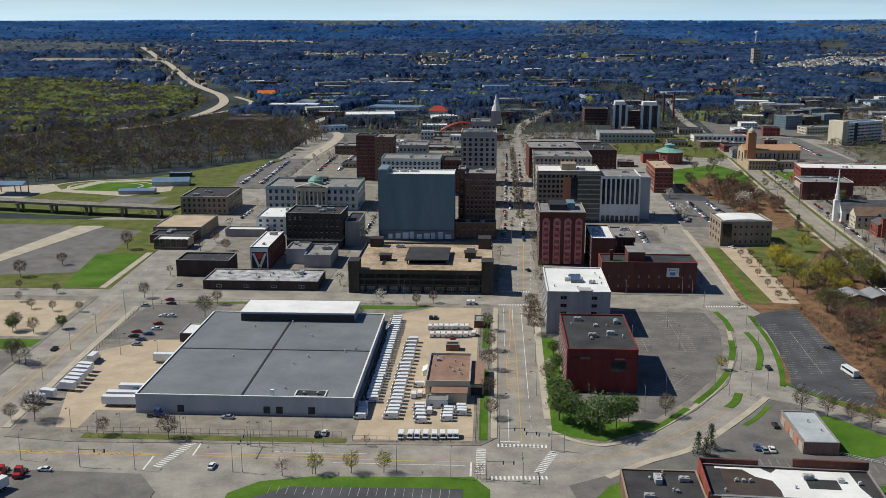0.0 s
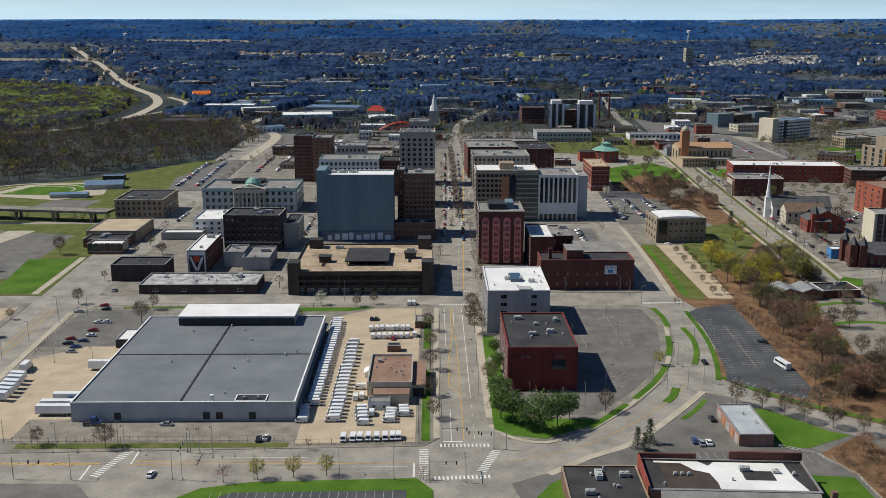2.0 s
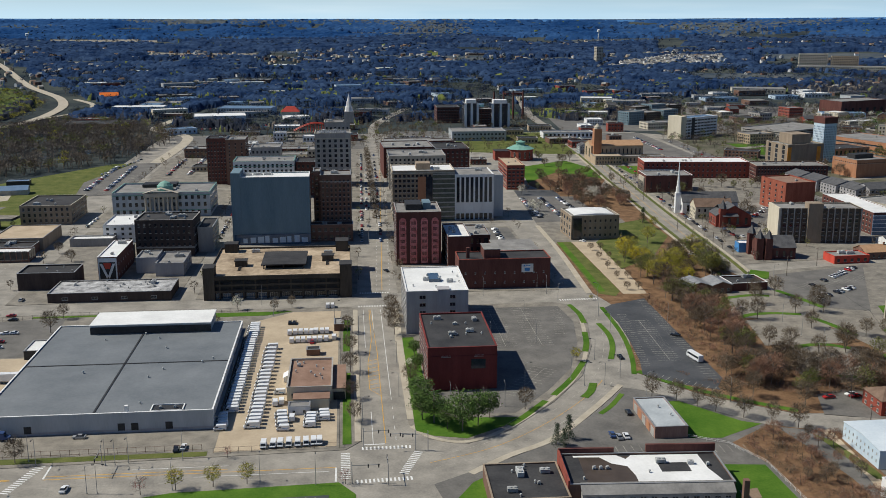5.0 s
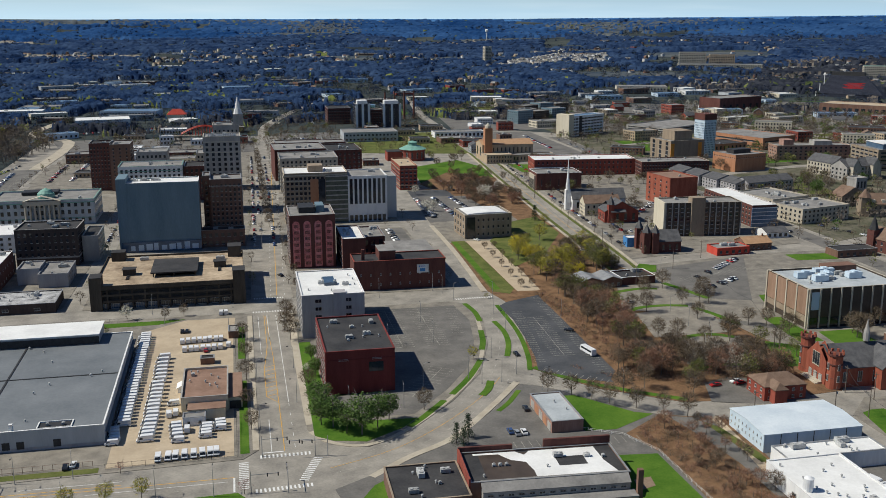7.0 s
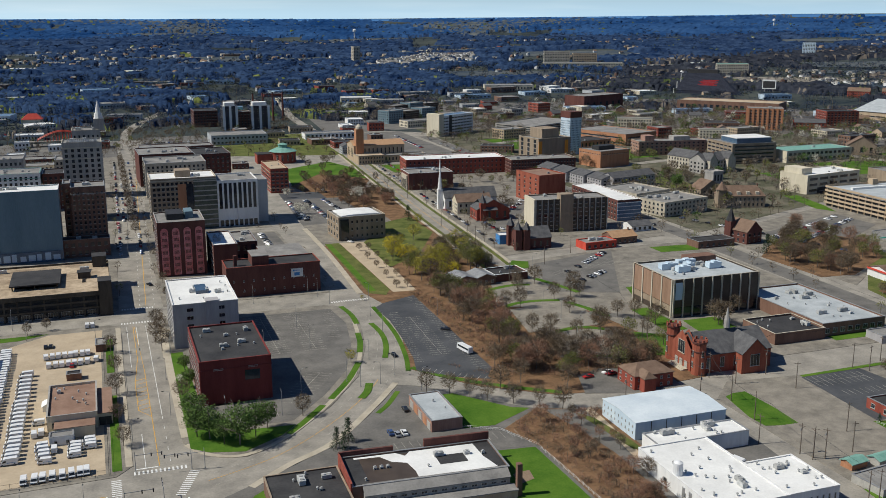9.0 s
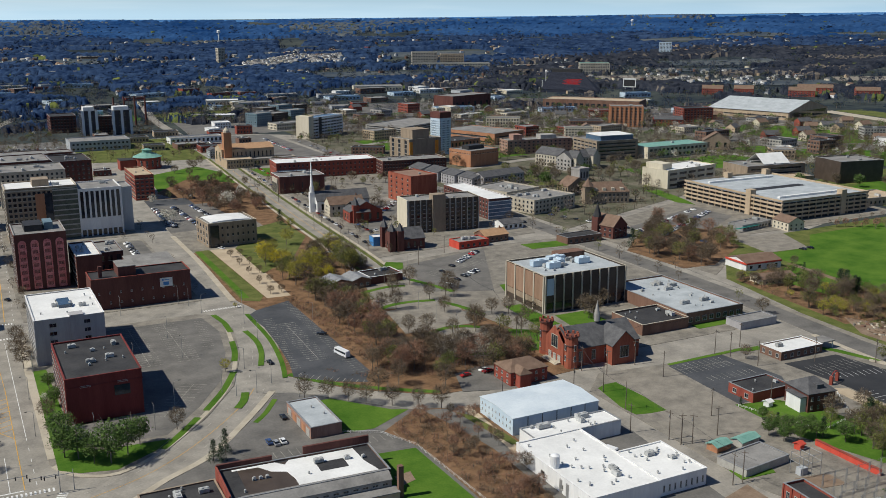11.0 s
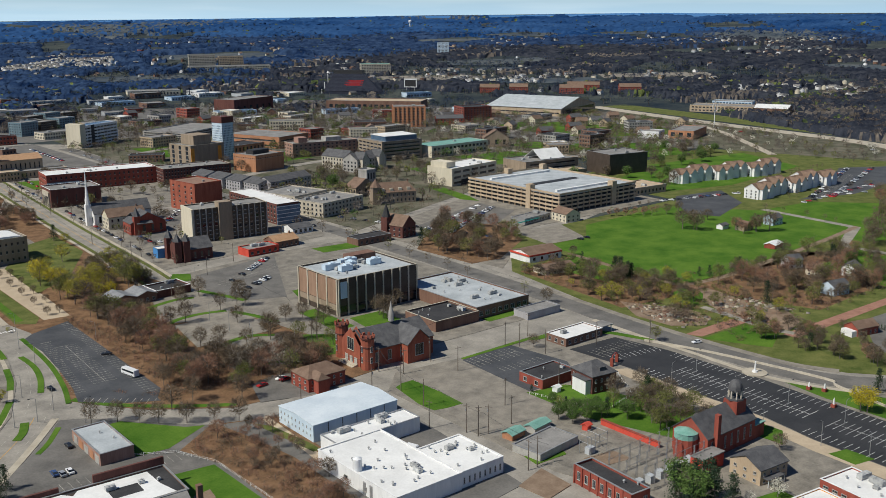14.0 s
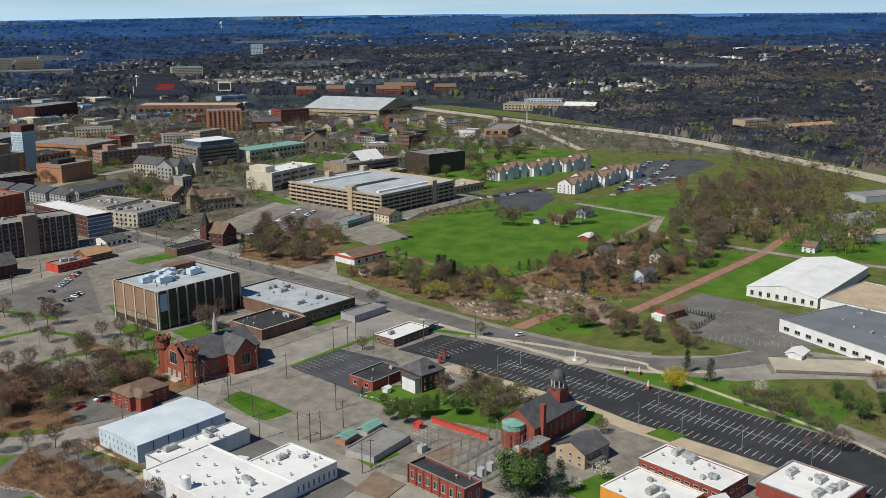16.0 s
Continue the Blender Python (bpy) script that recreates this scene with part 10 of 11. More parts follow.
far_cars(((7.5, 600, 13, 1000, 60, 0), (19.5, 600, 26, 1000, 60, 0), (12.5, 700, 16, 900, 14, 0), (-83, 600, -84, 800, 24, 0), (-176, 660, -176, 800, 16, 0), (134, 664, 134, 742, 28, 90), (150, 664, 148, 742, 28, 90), (166, 664, 162, 742, 28, 90),
          (-212, 800, -216, 940, 50, 82), (-196, 800, -200, 940, 50, 82), (76, 576, 76, 632, 20, 90), (96, 576, 96, 632, 20, 90), (236, 470, 284, 510, 18, 20), (234, 452, 262, 470, 12, 20), (232, 560, 250, 900, 40, 0), (246, 560, 262, 900, 40, 0),
          (256, 620, 300, 672, 18, 40), (300, 682, 340, 682, 14, 0), (266, 1010, 270, 1120, 36, 90), (300, 1006, 304, 1120, 36, 90), (330, 1002, 334, 1116, 36, 90), (410, 490, 496, 540, 34, 30), (404, 506, 494, 552, 34, 30), 
          (716, 404, 880, 462, 60, 18), (730, 394, 900, 448, 60, 18), (610, 474, 690, 452, 24, -10), (436, 1160, 430, 1280, 40, 90), (455, 1160, 450, 1280, 40, 90), (590, 1190, 690, 1160, 36, -15), (600, 1230, 690, 1200, 34, -15), (600, 1262, 690, 1234, 34, -15),
          (740, 1110, 820, 1090, 30, -14), (745, 1150, 825, 1130, 30, -14), (880, 1060, 990, 1030, 40, -14), (885, 1110, 990, 1090, 40, -14), (-340, 1300, -280, 1310, 20, 0), (-200, 1240, -100, 1290, 30, 20), (-600, 1090, -440, 1280, 14, 40), (40, 1070, 110, 1070, 24, 0), (44, 1100, 112, 1100, 24, 0), (50, 1140, 114, 1140, 24, 0),
          (-160, 880, -160, 985, 34, 90), (-142, 880, -142, 985, 34, 90), (355, 560, 362, 1100, 26, 0), (1096, 820, 960, 340, 22, 20)), 61)
# last ridge at the horizon, its haze put into a blue colour
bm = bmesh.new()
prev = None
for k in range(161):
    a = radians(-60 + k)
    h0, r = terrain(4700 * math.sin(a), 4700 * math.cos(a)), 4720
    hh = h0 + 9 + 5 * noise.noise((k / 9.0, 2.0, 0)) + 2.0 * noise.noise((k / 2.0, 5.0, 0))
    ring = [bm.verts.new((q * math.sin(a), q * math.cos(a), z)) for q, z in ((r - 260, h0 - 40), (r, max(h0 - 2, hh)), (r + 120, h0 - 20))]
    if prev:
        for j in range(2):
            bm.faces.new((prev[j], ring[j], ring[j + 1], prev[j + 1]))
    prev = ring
tagged(new("backdrop", make(bm, "backdrop", RIDGE)), "last wooded ridge along the horizon, coloured blue as haze", "ridge", "", "structure")

# trees of the college quarter, joined
woods("campus_trees", "bare and budding trees between the college buildings", [(372, 560), (620, 650), (900, 640), (1080, 780), (1010, 1180), (820, 1400), (420, 1560), (262, 1400), (372, 1000)], 3000, 91, 8, 14, (("twig", 0.3, TWIG), ("twig", 0.46, TWIG_MID), ("leaf", 0.12, LEAF_OLIVE), ("leaf", 0.08, LEAF_GREEN), ("leaf", 0.04, LEAF_WHITE)), 1.0, glades=0.3)


# heaps of broken concrete and soil on the cleared ground
rng = random.Random(44)
for px, py, r in ((406, 259, 5), (407, 250, 6), (410, 243, 5), (372, 288, 4), (380, 276, 4), (370, 276, 3)):
    bm = bmesh.new()
    bmesh.ops.create_icosphere(bm, subdivisions=3, radius=1.0)
    for v in bm.verts:
        f = 0.8 + 0.5 * noise.noise(v.co * 2.3 + Vector((px, py, 0))) + rng.uniform(-0.06, 0.06)
        v.co = Vector((v.co.x * r * f * 1.4, v.co.y * r * f, v.co.z * r * 0.3 * f))
    root = tagged(new("rubble_heap", make(bm, "rubble_heap", MUD)), "heap of brown soil and broken concrete", "heap", "rubble heaps")
    root.matrix_basis = pose(px, py, surf(px, py) + 0.1, 0, 0, rng.uniform(0, 180))
chunks = []
cube = np.array([(x, y, z) for z in (0, 1) for x, y in ((-1, -1), (1, -1), (1, 1), (-1, 1))], dtype=float)
cube_f = np.array(((0, 1, 5), (0, 5, 4), (1, 2, 6), (1, 6, 5), (2, 3, 7), (2, 7, 6), (3, 0, 4), (3, 4, 7), (4, 5, 6), (4, 6, 7)))
for cx, cy, sx, sy, n in ((428, 262, 4, 13, 130), (376, 284, 8, 14, 200), (412, 268, 9, 12, 90), (400, 246, 5, 10, 60)):
    for _ in range(n):
        px, py, r = rng.gauss(cx, sx / 1.6), rng.gauss(cy, sy / 1.6), rng.uniform(0.2, 0.9) ** 1.5 + 0.15
        a = rng.uniform(0, math.tau)
        turn = np.array(((math.cos(a), -math.sin(a), 0), (math.sin(a), math.cos(a), 0), (rng.uniform(-0.3, 0.3), rng.uniform(-0.3, 0.3), 1)))
        chunks.append((cube * (r, r * rng.uniform(0.4, 0.9), r * rng.uniform(0.5, 1.0)) @ turn.T + (px, py, surf(px, py) - 0.05), cube_f, rng.choice((0, 0, 1, 2))))
joined("rubble", "scattered chunks of broken concrete and brick", chunks, [CONCRETE, PAVING, BRICK_BROWN], "rubble")


# ---- vehicles ----
def profile(pts, w, inset=0.0, mi=0, bm=None):
    """A body drawn from its side outline (length, height), extruded over a width; points above the middle are drawn in by inset."""
    bm = bm or bmesh.new()
    zs = [q[1] for q in pts]
    mid, top = (min(zs) + max(zs)) / 2, max(zs)
    sides = []
    for s in (-1, 1):
        sides.append([bm.verts.new((s * (w / 2 - (inset * max(0.0, (z - mid) / (top - mid)))), y, z)) for y, z in pts])
    n = len(pts)
    for k in range(n):
        j = (k + 1) % n
        bm.faces.new((sides[0][k], sides[0][j], sides[1][j], sides[1][k])).material_index = mi
    bm.faces.new(sides[0][::-1]).material_index = mi
    bm.faces.new(sides[1]).material_index = mi
    bmesh.ops.recalc_face_normals(bm, faces=bm.faces)
    return bm


def wheel_mesh(r, w):
    key = ("wheel", r, w)
    if key not in CACHE:
        bm = bmesh.new()
        tube(bm, (-w / 2, 0, 0), (w / 2, 0, 0), r, r, 12, 0)
        tube(bm, (-w / 2 - 0.02, 0, 0), (w / 2 + 0.02, 0, 0), r * 0.55, r * 0.55, 10, 1)
        CACHE[key] = make(bm, "wheel", TYRE, STEEL)
    return CACHE[key]


def wheels(root, r, w, track, *axles):
    for y in axles:
        for s in (-1, 1):
            part("wheel", wheel_mesh(r, w), None, root, "", pose(s * track / 2, y, r))


def car(kind, label, paint):
    root = thing(kind, label, "car", pose(0, 0, -50))
    part("body", profile([(-2.25, 0.35), (2.25, 0.35), (2.3, 0.62), (2.15, 0.85), (1.0, 0.98), (-1.7, 1.0), (-2.2, 0.95), (-2.3, 0.6)], 1.8, 0.06), paint, root)
    part("cabin", profile([(1.0, 0.98), (0.35, 1.4), (-1.1, 1.42), (-1.8, 1.0)], 1.62, 0.2), GLASS, root, "dark glazed cabin")
    part("roof", boxes((-0.62, -1.08, 1.40, 0.62, 0.34, 1.45)), paint, root)
    wheels(root, 0.32, 0.22, 1.62, -1.4, 1.4)
    return root


def van(kind, label, length, height, width, nose):
    root = thing(kind, label, "van", pose(0, 0, -50))
    h = length / 2
    part("body", profile([(-h, 0.4), (h, 0.4), (h + 0.02, 0.8), (h - nose * 0.35, 1.1), (h - nose, height * 0.82), (h - nose * 1.25, height * 0.97), (h - nose * 1.6, height), (-h + 0.1, height), (-h, height - 0.15)], width, 0.06), CAR_WHITE, root)
    part("windshield", profile([(h - nose * 0.3, 1.14), (h - nose * 0.95, height * 0.84), (h - nose * 1.02, height * 0.8), (h - nose * 0.42, 1.12)], width * 0.86, 0.04), GLASS, root)
    for s in (-1, 1):
        part("side_window", boxes((s * width / 2 - 0.02, h - nose - 0.9, 1.2, s * width / 2 + 0.02, h - nose + 0.05, height * 0.74)), GLASS, root)
        part("stripe", boxes((s * width / 2 - 0.015, -h + 0.3, 0.95, s * width / 2 + 0.015, h - nose - 1.1, 1.08)), SIGN_BLUE, root)
        part("mirror", boxes((s * (width / 2 + 0.12) - 0.06, h - nose + 0.05, 1.2, s * (width / 2 + 0.12) + 0.06, h - nose + 0.15, 1.5)), DARK, root)
    part("bumper", boxes((-width / 2 + 0.1, h - 0.02, 0.35, width / 2 - 0.1, h + 0.1, 0.6)), DARK, root)
    wheels(root, 0.34, 0.24, width - 0.2, -h * 0.62, h * 0.66)
    return root


FLEET = {
    "mail_van": van("mail_van", "small boxy white mail van parked in the depot yard", 4.4, 2.15, 1.9, 0.8),
    "cargo_van": van("cargo_van", "white high-roofed cargo van", 5.6, 2.5, 2.0, 1.2),
    "car_black": car("car", "black parked car", CAR_BLACK), "car_white": car("car", "white parked car", CAR_WHITE), "car_red": car("car", "red parked car", CAR_RED),
    "car_blue": car("car", "dark blue parked car", CAR_BLUE), "car_silver": car("car", "silver grey parked car", CAR_SILVER)}
for key, ob in FLEET.items():
    tagged(ob, ob["label"] + (" standing on asphalt" if key.startswith("car") else ""), group="parked cars" if key.startswith("car") else "vans of the depot")
PARKED = {key: [] for key in FLEET}
PARKED['mail_van'] += [(-29.9, 303.7, 180), (-26.9, 303.8, 180), (-24.3, 303.9, 180), (-21.6, 304.1, 180), (-19.0, 304.2, 180), (-15.9, 304.4, 180), (-13.6, 304.5, 180), (-11.4, 304.6, 180), (-27.7, 421.7, 0), (-25.3, 421.8, 0), (-23.0, 422.0, 0), (-20.6, 422.1, 0), (-18.2, 422.2, 0), (-15.9, 422.3, 0), (-13.5, 422.4, 0), (-11.2, 422.6, 0), (-8.8, 422.7, 0), (-26.4, 410.5, 0), (-23.9, 410.7, 0), (-21.5, 410.8, 0), (-19.0, 410.9, 0), (-16.5, 411.0, 0), (-14.0, 411.2, 0), (-11.5, 411.3, 0), (-11.6, 461.9, 0), (-9.1, 462.1, 0), (-7.7, 413.0, 0), (-25.8, 346.8, 90), (-27.8, 350.1, 90), (-28.9, 339.8, 0)]
PARKED['mail_van'] += [(-26.3, 341.1, 0), (-21.5, 325.3, 0), (-24.5, 316.6, 90), (-25.3, 320.0, 90), (-25.5, 323.0, 90), (-25.8, 326.1, 90), (-26.0, 329.2, 90), (-15.5, 318.6, 90), (-15.4, 321.1, 90), (-15.4, 323.8, 90), (-15.4, 326.4, 90), (-15.3, 329.1, 90), (-15.3, 331.8, 90), (-10.7, 323.8, 90), (-10.8, 326.3, 90), (-10.9, 328.9, 90), (-45.8, 319.0, 90), (-46.0, 321.5, 90), (-46.2, 324.0, 90), (-46.5, 326.6, 90), (-46.7, 329.2, 90)]
PARKED['cargo_van'] += [(-35.1, 319.5, 90), (-35.0, 322.8, 90), (-35.0, 326.0, 90), (-35.0, 329.4, 90), (-35.0, 332.8, 90), (-35.0, 336.2, 90), (-34.9, 339.7, 90), (-34.9, 343.3, 90), (-34.9, 347.0, 90), (-34.9, 350.7, 90), (-34.9, 354.5, 90), (-34.8, 358.4, 90), (-34.8, 362.4, 90), (-34.8, 366.4, 90), (-34.8, 370.5, 90), (-34.7, 374.7, 90), (-34.7, 379.0, 90), (-34.7, 383.4, 90), (-34.7, 387.9, 90), (-34.6, 392.5, 90), (-34.6, 397.2, 90), (-34.6, 402.0, 90)]
PARKED['car_black'] += [(-58.2, 304.0, 0), (-185.6, 385.2, 180), (111.1, 376.9, 180), (19.7, 528.4, 20), (-157.9, 403.1, 90), (-157.7, 453.6, 90), (-28.4, 437.0, 0), (-26.3, 437.1, 0), (98.1, 319.0, 0), (6.7, 622.3, 0), (14.3, 713.7, 0), (22.6, 786.7, 0), (11.9, 901.2, 0), (135.9, 674.1, 30), (143.4, 402.1, 60), (206.9, 557.3, 90), (257.5, 591.3, 0), (267.6, 588.1, 0), (169.2, 841.6, 0), (170.3, 804.3, 0), (171.3, 769.8, 0), (471.8, 421.9, 20), (465.7, 421.5, 20), (708.6, 396.7, 20), (743.2, 398.8, 20), (780.2, 401.1, 20), (629.1, 467.0, 20), (648.8, 460.8, 20), (957.2, 315.7, 170), (378.1, 604.7, 20)]
PARKED['car_black'] += [(392.9, 561.3, 20), (406.6, 521.1, 20), (419.4, 483.7, 20), (-216.7, 905.6, 0), (-212.4, 930.0, 0), (-207.9, 955.7, 0), (-203.2, 982.7, 0)]
PARKED['car_white'] += [(-56.4, 305.1, 0), (-87.4, 278.7, 0), (-154.5, 433.3, 90), (-151.4, 413.9, 90), (-151.1, 433.5, 90), (-138.6, 273.4, 90), (91.5, 299.3, 0), (18.9, 678.2, 0), (9.1, 750.5, 0), (17.4, 831.2, 0), (146.1, 589.3, 30), (186.2, 328.1, 100), (252.4, 592.9, 0), (262.6, 589.7, 0), (272.7, 586.5, 0), (169.9, 816.4, 0), (171.0, 781.0, 0), (351.8, 247.2, 70), (453.2, 158.6, 60), (456.3, 153.4, 60), (457.0, 148.3, 60), (692.2, 395.7, 20), (725.6, 397.7, 20), (761.4, 399.9, 20), (799.7, 402.3, 20), (748.0, 408.5, 20), (753.7, 392.0, 20), (802.6, 397.6, 20), (622.6, 469.1, 20), (642.2, 462.9, 20)]
PARKED['car_white'] += [(1022.2, 510.0, 170), (381.9, 593.6, 20), (396.4, 551.0, 20), (409.9, 511.5, 20), (422.4, 474.8, 20), (-218.1, 897.8, 0), (-213.9, 921.8, 0), (-209.5, 947.0, 0), (-204.8, 973.6, 0)]
PARKED['car_red'] += [(-153.1, 421.3, 90), (-158.9, 409.4, 90), (-160.7, 460.4, 90), (-17.4, 408.7, 0), (8.1, 698.3, 0), (15.7, 768.2, 0), (24.9, 852.8, 0), (209.7, 576.3, 90), (213.2, 570.1, 90), (187.0, 325.8, 100), (176.5, 325.9, 100), (253.8, 576.2, 0), (263.7, 573.0, 0), (700.3, 396.2, 20), (734.4, 398.3, 20), (770.7, 400.5, 20), (809.7, 402.9, 20), (736.4, 395.6, 20), (783.9, 401.3, 20), (789.5, 384.5, 20)]
PARKED['car_blue'] += [(-152.7, 406.5, 90), (-153.0, 398.7, 90), (87.4, 301.2, 0), (385.7, 582.6, 20), (399.9, 540.8, 20), (413.1, 502.1, 20), (425.4, 466.0, 20)]
PARKED['car_silver'] += [(-152.6, 392.7, 90), (-169.5, 450.2, 90), (-164.2, 487.5, 0), (-92.8, 316.6, 90), (99.7, 319.1, 0), (89.1, 299.2, 0), (12.6, 649.1, 0), (20.8, 732.1, 0), (10.2, 807.9, 0), (20.2, 937.5, 0), (149.6, 720.3, 30), (130.8, 673.9, 30), (188.1, 438.4, 90), (203.1, 549.0, 90), (248.8, 577.7, 0), (258.7, 574.6, 0), (169.6, 828.8, 0), (170.6, 792.5, 0), (457.9, 149.9, 60), (717.1, 397.2, 20), (752.2, 399.4, 20), (789.9, 401.7, 20), (765.7, 405.0, 20), (771.4, 388.3, 20), (616.2, 471.1, 20), (635.6, 465.0, 20), (994.2, 395.6, 170), (374.2, 616.1, 20), (389.3, 571.9, 20), (403.3, 530.9, 20)]
PARKED['car_silver'] += [(416.3, 492.8, 20), (-219.5, 890.0, 0), (-215.3, 913.6, 0), (-211.0, 938.4, 0), (-206.4, 964.5, 0)]
PARKED['cargo_van'] += [(-44.2, 334 + 3.0 * k, 90) for k in range(34)]
shake = random.Random(3)
for key in FLEET:
    first = True
    for px, py, turn in PARKED[key]:
        if built(px, py):
            continue
        m = pose(px + shake.uniform(-0.25, 0.25), py + shake.uniform(-0.2, 0.2), surf(px, py), 0, 0, turn + shake.uniform(-4, 4))
        if first:
            FLEET[key].matrix_basis = m
            first = False
        else:
            copy_thing(FLEET[key], m)


def trailer(px, py, turn, length=14.0):
    root = thing("semi_trailer", "white box semi-trailer standing at the dock", "trailer", pose(px, py, surf(px, py), 0, 0, turn), "trailers at the warehouse")
    h = length / 2
    part("box_body", boxes((-1.28, -h, 1.15, 1.28, h, 4.0)), CAR_WHITE, root)
    part("rails", boxes((-1.3, -h, 1.05, 1.3, h, 1.15)), DARK, root)
    part("rear_door_frame", boxes((-1.3, -h - 0.05, 1.1, -1.1, -h, 4.0), (1.1, -h - 0.05, 1.1, 1.3, -h, 4.0), (-1.1, -h - 0.05, 3.85, 1.1, -h, 4.0)), STEEL, root)
    for s in (-0.9, 0.9):
        part("landing_leg", boxes((s - 0.08, h - 3, 0, s + 0.08, h - 2.8, 1.05)), STEEL, root)
    wheels(root, 0.5, 0.5, 2.0, -h + 1.4, -h + 2.7)
    return root


def box_truck(px, py, turn, paint=CAR_WHITE, length=8.0):
    root = thing("box_truck", "white box truck parked nose out along the fence", "truck", pose(px, py, surf(px, py), 0, 0, turn), "trucks along the fence")
    part("box_body", boxes((-1.25, -length / 2, 1.0, 1.25, length / 2 - 2.2, 3.7)), CAR_WHITE, root)
    h = length / 2
    part("cab", profile([(h - 2.1, 0.6), (h, 0.6), (h, 1.4), (h - 0.7, 1.6), (h - 1.2, 2.5), (h - 2.1, 2.55)], 2.2, 0.1), paint, root)
    part("windshield", profile([(h - 0.66, 1.62), (h - 1.1, 2.4), (h - 1.18, 2.36), (h - 0.76, 1.6)], 1.9, 0.05), GLASS, root)
    wheels(root, 0.45, 0.35, 2.0, -h + 1.6, h - 1.0)
    return root


for px, py, tt in ((-134, 326, 90), (-134, 330.5, 90), (-132, 337.5, 90), (-131, 372, 90)):
    trailer(px, py, tt)
for k, (px, py) in enumerate(((-167, 327), (-165, 332), (-161, 340), (-161, 344), (-161.3, 348), (-161.6, 352), (-162, 356.5), (-162.6, 360.5), (-163, 372))):
    box_truck(px, py, 80 if k < 8 else 0)


def tractor(px, py, turn, paint, label):
    root = thing("truck_tractor", label, "truck", pose(px, py, surf(px, py), 0, 0, turn), "truck tractors")
    part("cab", profile([(-0.6, 0.7), (2.9, 0.7), (2.9, 1.5), (1.5, 1.75), (1.1, 3.0), (-0.6, 3.2)], 2.3, 0.1), paint, root)
    part("windshield", profile([(1.54, 1.78), (1.16, 2.9), (1.06, 2.86), (1.44, 1.76)], 2.0, 0.05), GLASS, root)
    part("chassis", boxes((-0.5, -3.4, 0.7, 0.5, 1.5, 1.0)), DARK, root)
    wheels(root, 0.5, 0.4, 2.0, -2.8, -1.6, 2.0)
    return root


tractor(-151, 270.5, 180, CAR_RED, "red truck tractor parked beside the front street")
tractor(-145, 270, 180, CAR_RED, "red truck tractor parked beside the front street")
tractor(-132, 336, 90, CAR_BLUE, "dark blue truck tractor coupled at the dock")
tractor(-118, 317, -90, CAR_BLUE, "dark blue truck tractor parked along the wall")
trailer(-147, 258, 160, 9)
bs = thing("bus", "white shuttle bus parked on the dark lot", "bus", pose(141.5, 372, surf(141.5, 372), 0, 0, 12))
part("body", profile([(-4.6, 0.5), (4.6, 0.5), (4.6, 1.5), (4.3, 2.9), (-4.5, 3.0), (-4.6, 2.6)], 2.4, 0.08), CAR_WHITE, bs)
for s in (-1, 1):
    part("window_band", boxes((s * 1.2 - 0.03, -4.2, 1.7, s * 1.2 + 0.03, 3.9, 2.5)), GLASS, bs)
part("windshield", boxes((-1.0, 4.42, 1.5, 1.0, 4.6, 2.6)), GLASS, bs)
wheels(bs, 0.45, 0.3, 2.1, -2.9, 2.9)


# ---- poles, signals and wires ----
def lamp_mesh():
    bm = bmesh.new()
    tube(bm, (0, 0, -0.2), (0, 0, 0.6), 0.18, 0.16, 8)
    tube(bm, (0, 0, 0.6), (0, 0, 9.0), 0.11, 0.07, 6)
    return make(bm, "pole", STEEL)


POLE = lamp_mesh()
bm = bmesh.new()
tube(bm, (0, 0, 8.8), (1.0, 0, 9.4), 0.05, 0.05, 5)
tube(bm, (1.0, 0, 9.4), (2.2, 0, 9.45), 0.05, 0.05, 5)
ARM = make(bm, "arm", STEEL)
HEAD = make(boxes((1.9, -0.16, 9.3, 2.7, 0.16, 9.5)), "lamp_head", DARK)
bm = bmesh.new()
tube(bm, (0, 0, -0.3), (0, 0, 11.0), 0.19, 0.12, 7)
UPOLE = make(bm, "pole", WOOD_POLE)
XARM = make(boxes((-1.3, -0.07, 10.0, 1.3, 0.07, 10.16)), "crossarm", WOOD_POLE)
bm = bmesh.new()
tube(bm, (0.35, 0, 8.2), (0.35, 0, 9.1), 0.2, 0.2, 8)
CAN = make(bm, "transformer", STEEL)
MAST = make(boxes((0, -0.08, 5.9, 8.5, 0.08, 6.06)), "mast_arm", STEEL)
SIGNAL = make(boxes((-0.18, -0.16, 5.1, 0.18, 0.16, 6.2)), "signal_head", DARK)
bm = bmesh.new()
tube(bm, (0, 0, -0.3), (0, 0, 7.2), 0.16, 0.1, 8)
SPOLE = make(bm, "pole", STEEL)
POLES = {"lamp": [], "utility": [], "signal": []}
POLES['lamp'] += [(-150, 281, 90), (-111, 276, 90), (-76, 295, -90), (-72, 296, -90), (-55, 276, 90), (-80, 276, 0), (-77, 276, 0), (-29, 278, 90), (-12, 275, 90), (-101, 297, -90), (-104, 300, -90), (-124, 299, -90), (-132, 299, -90), (-143, 303, -90), (-137, 374, -90), (-175, 351, -90), (-155, 380, 0), (3, 322, 0), (17, 344, 180), (22, 411, 180), (35, 330, 90), (55, 330, 90), (18, 381, 180), (3, 368, 0), (3, 418, 0), (117, 436, 180), (97, 348, 180), (89, 348, 0), (96, 481, 90), (67, 475, 90)]
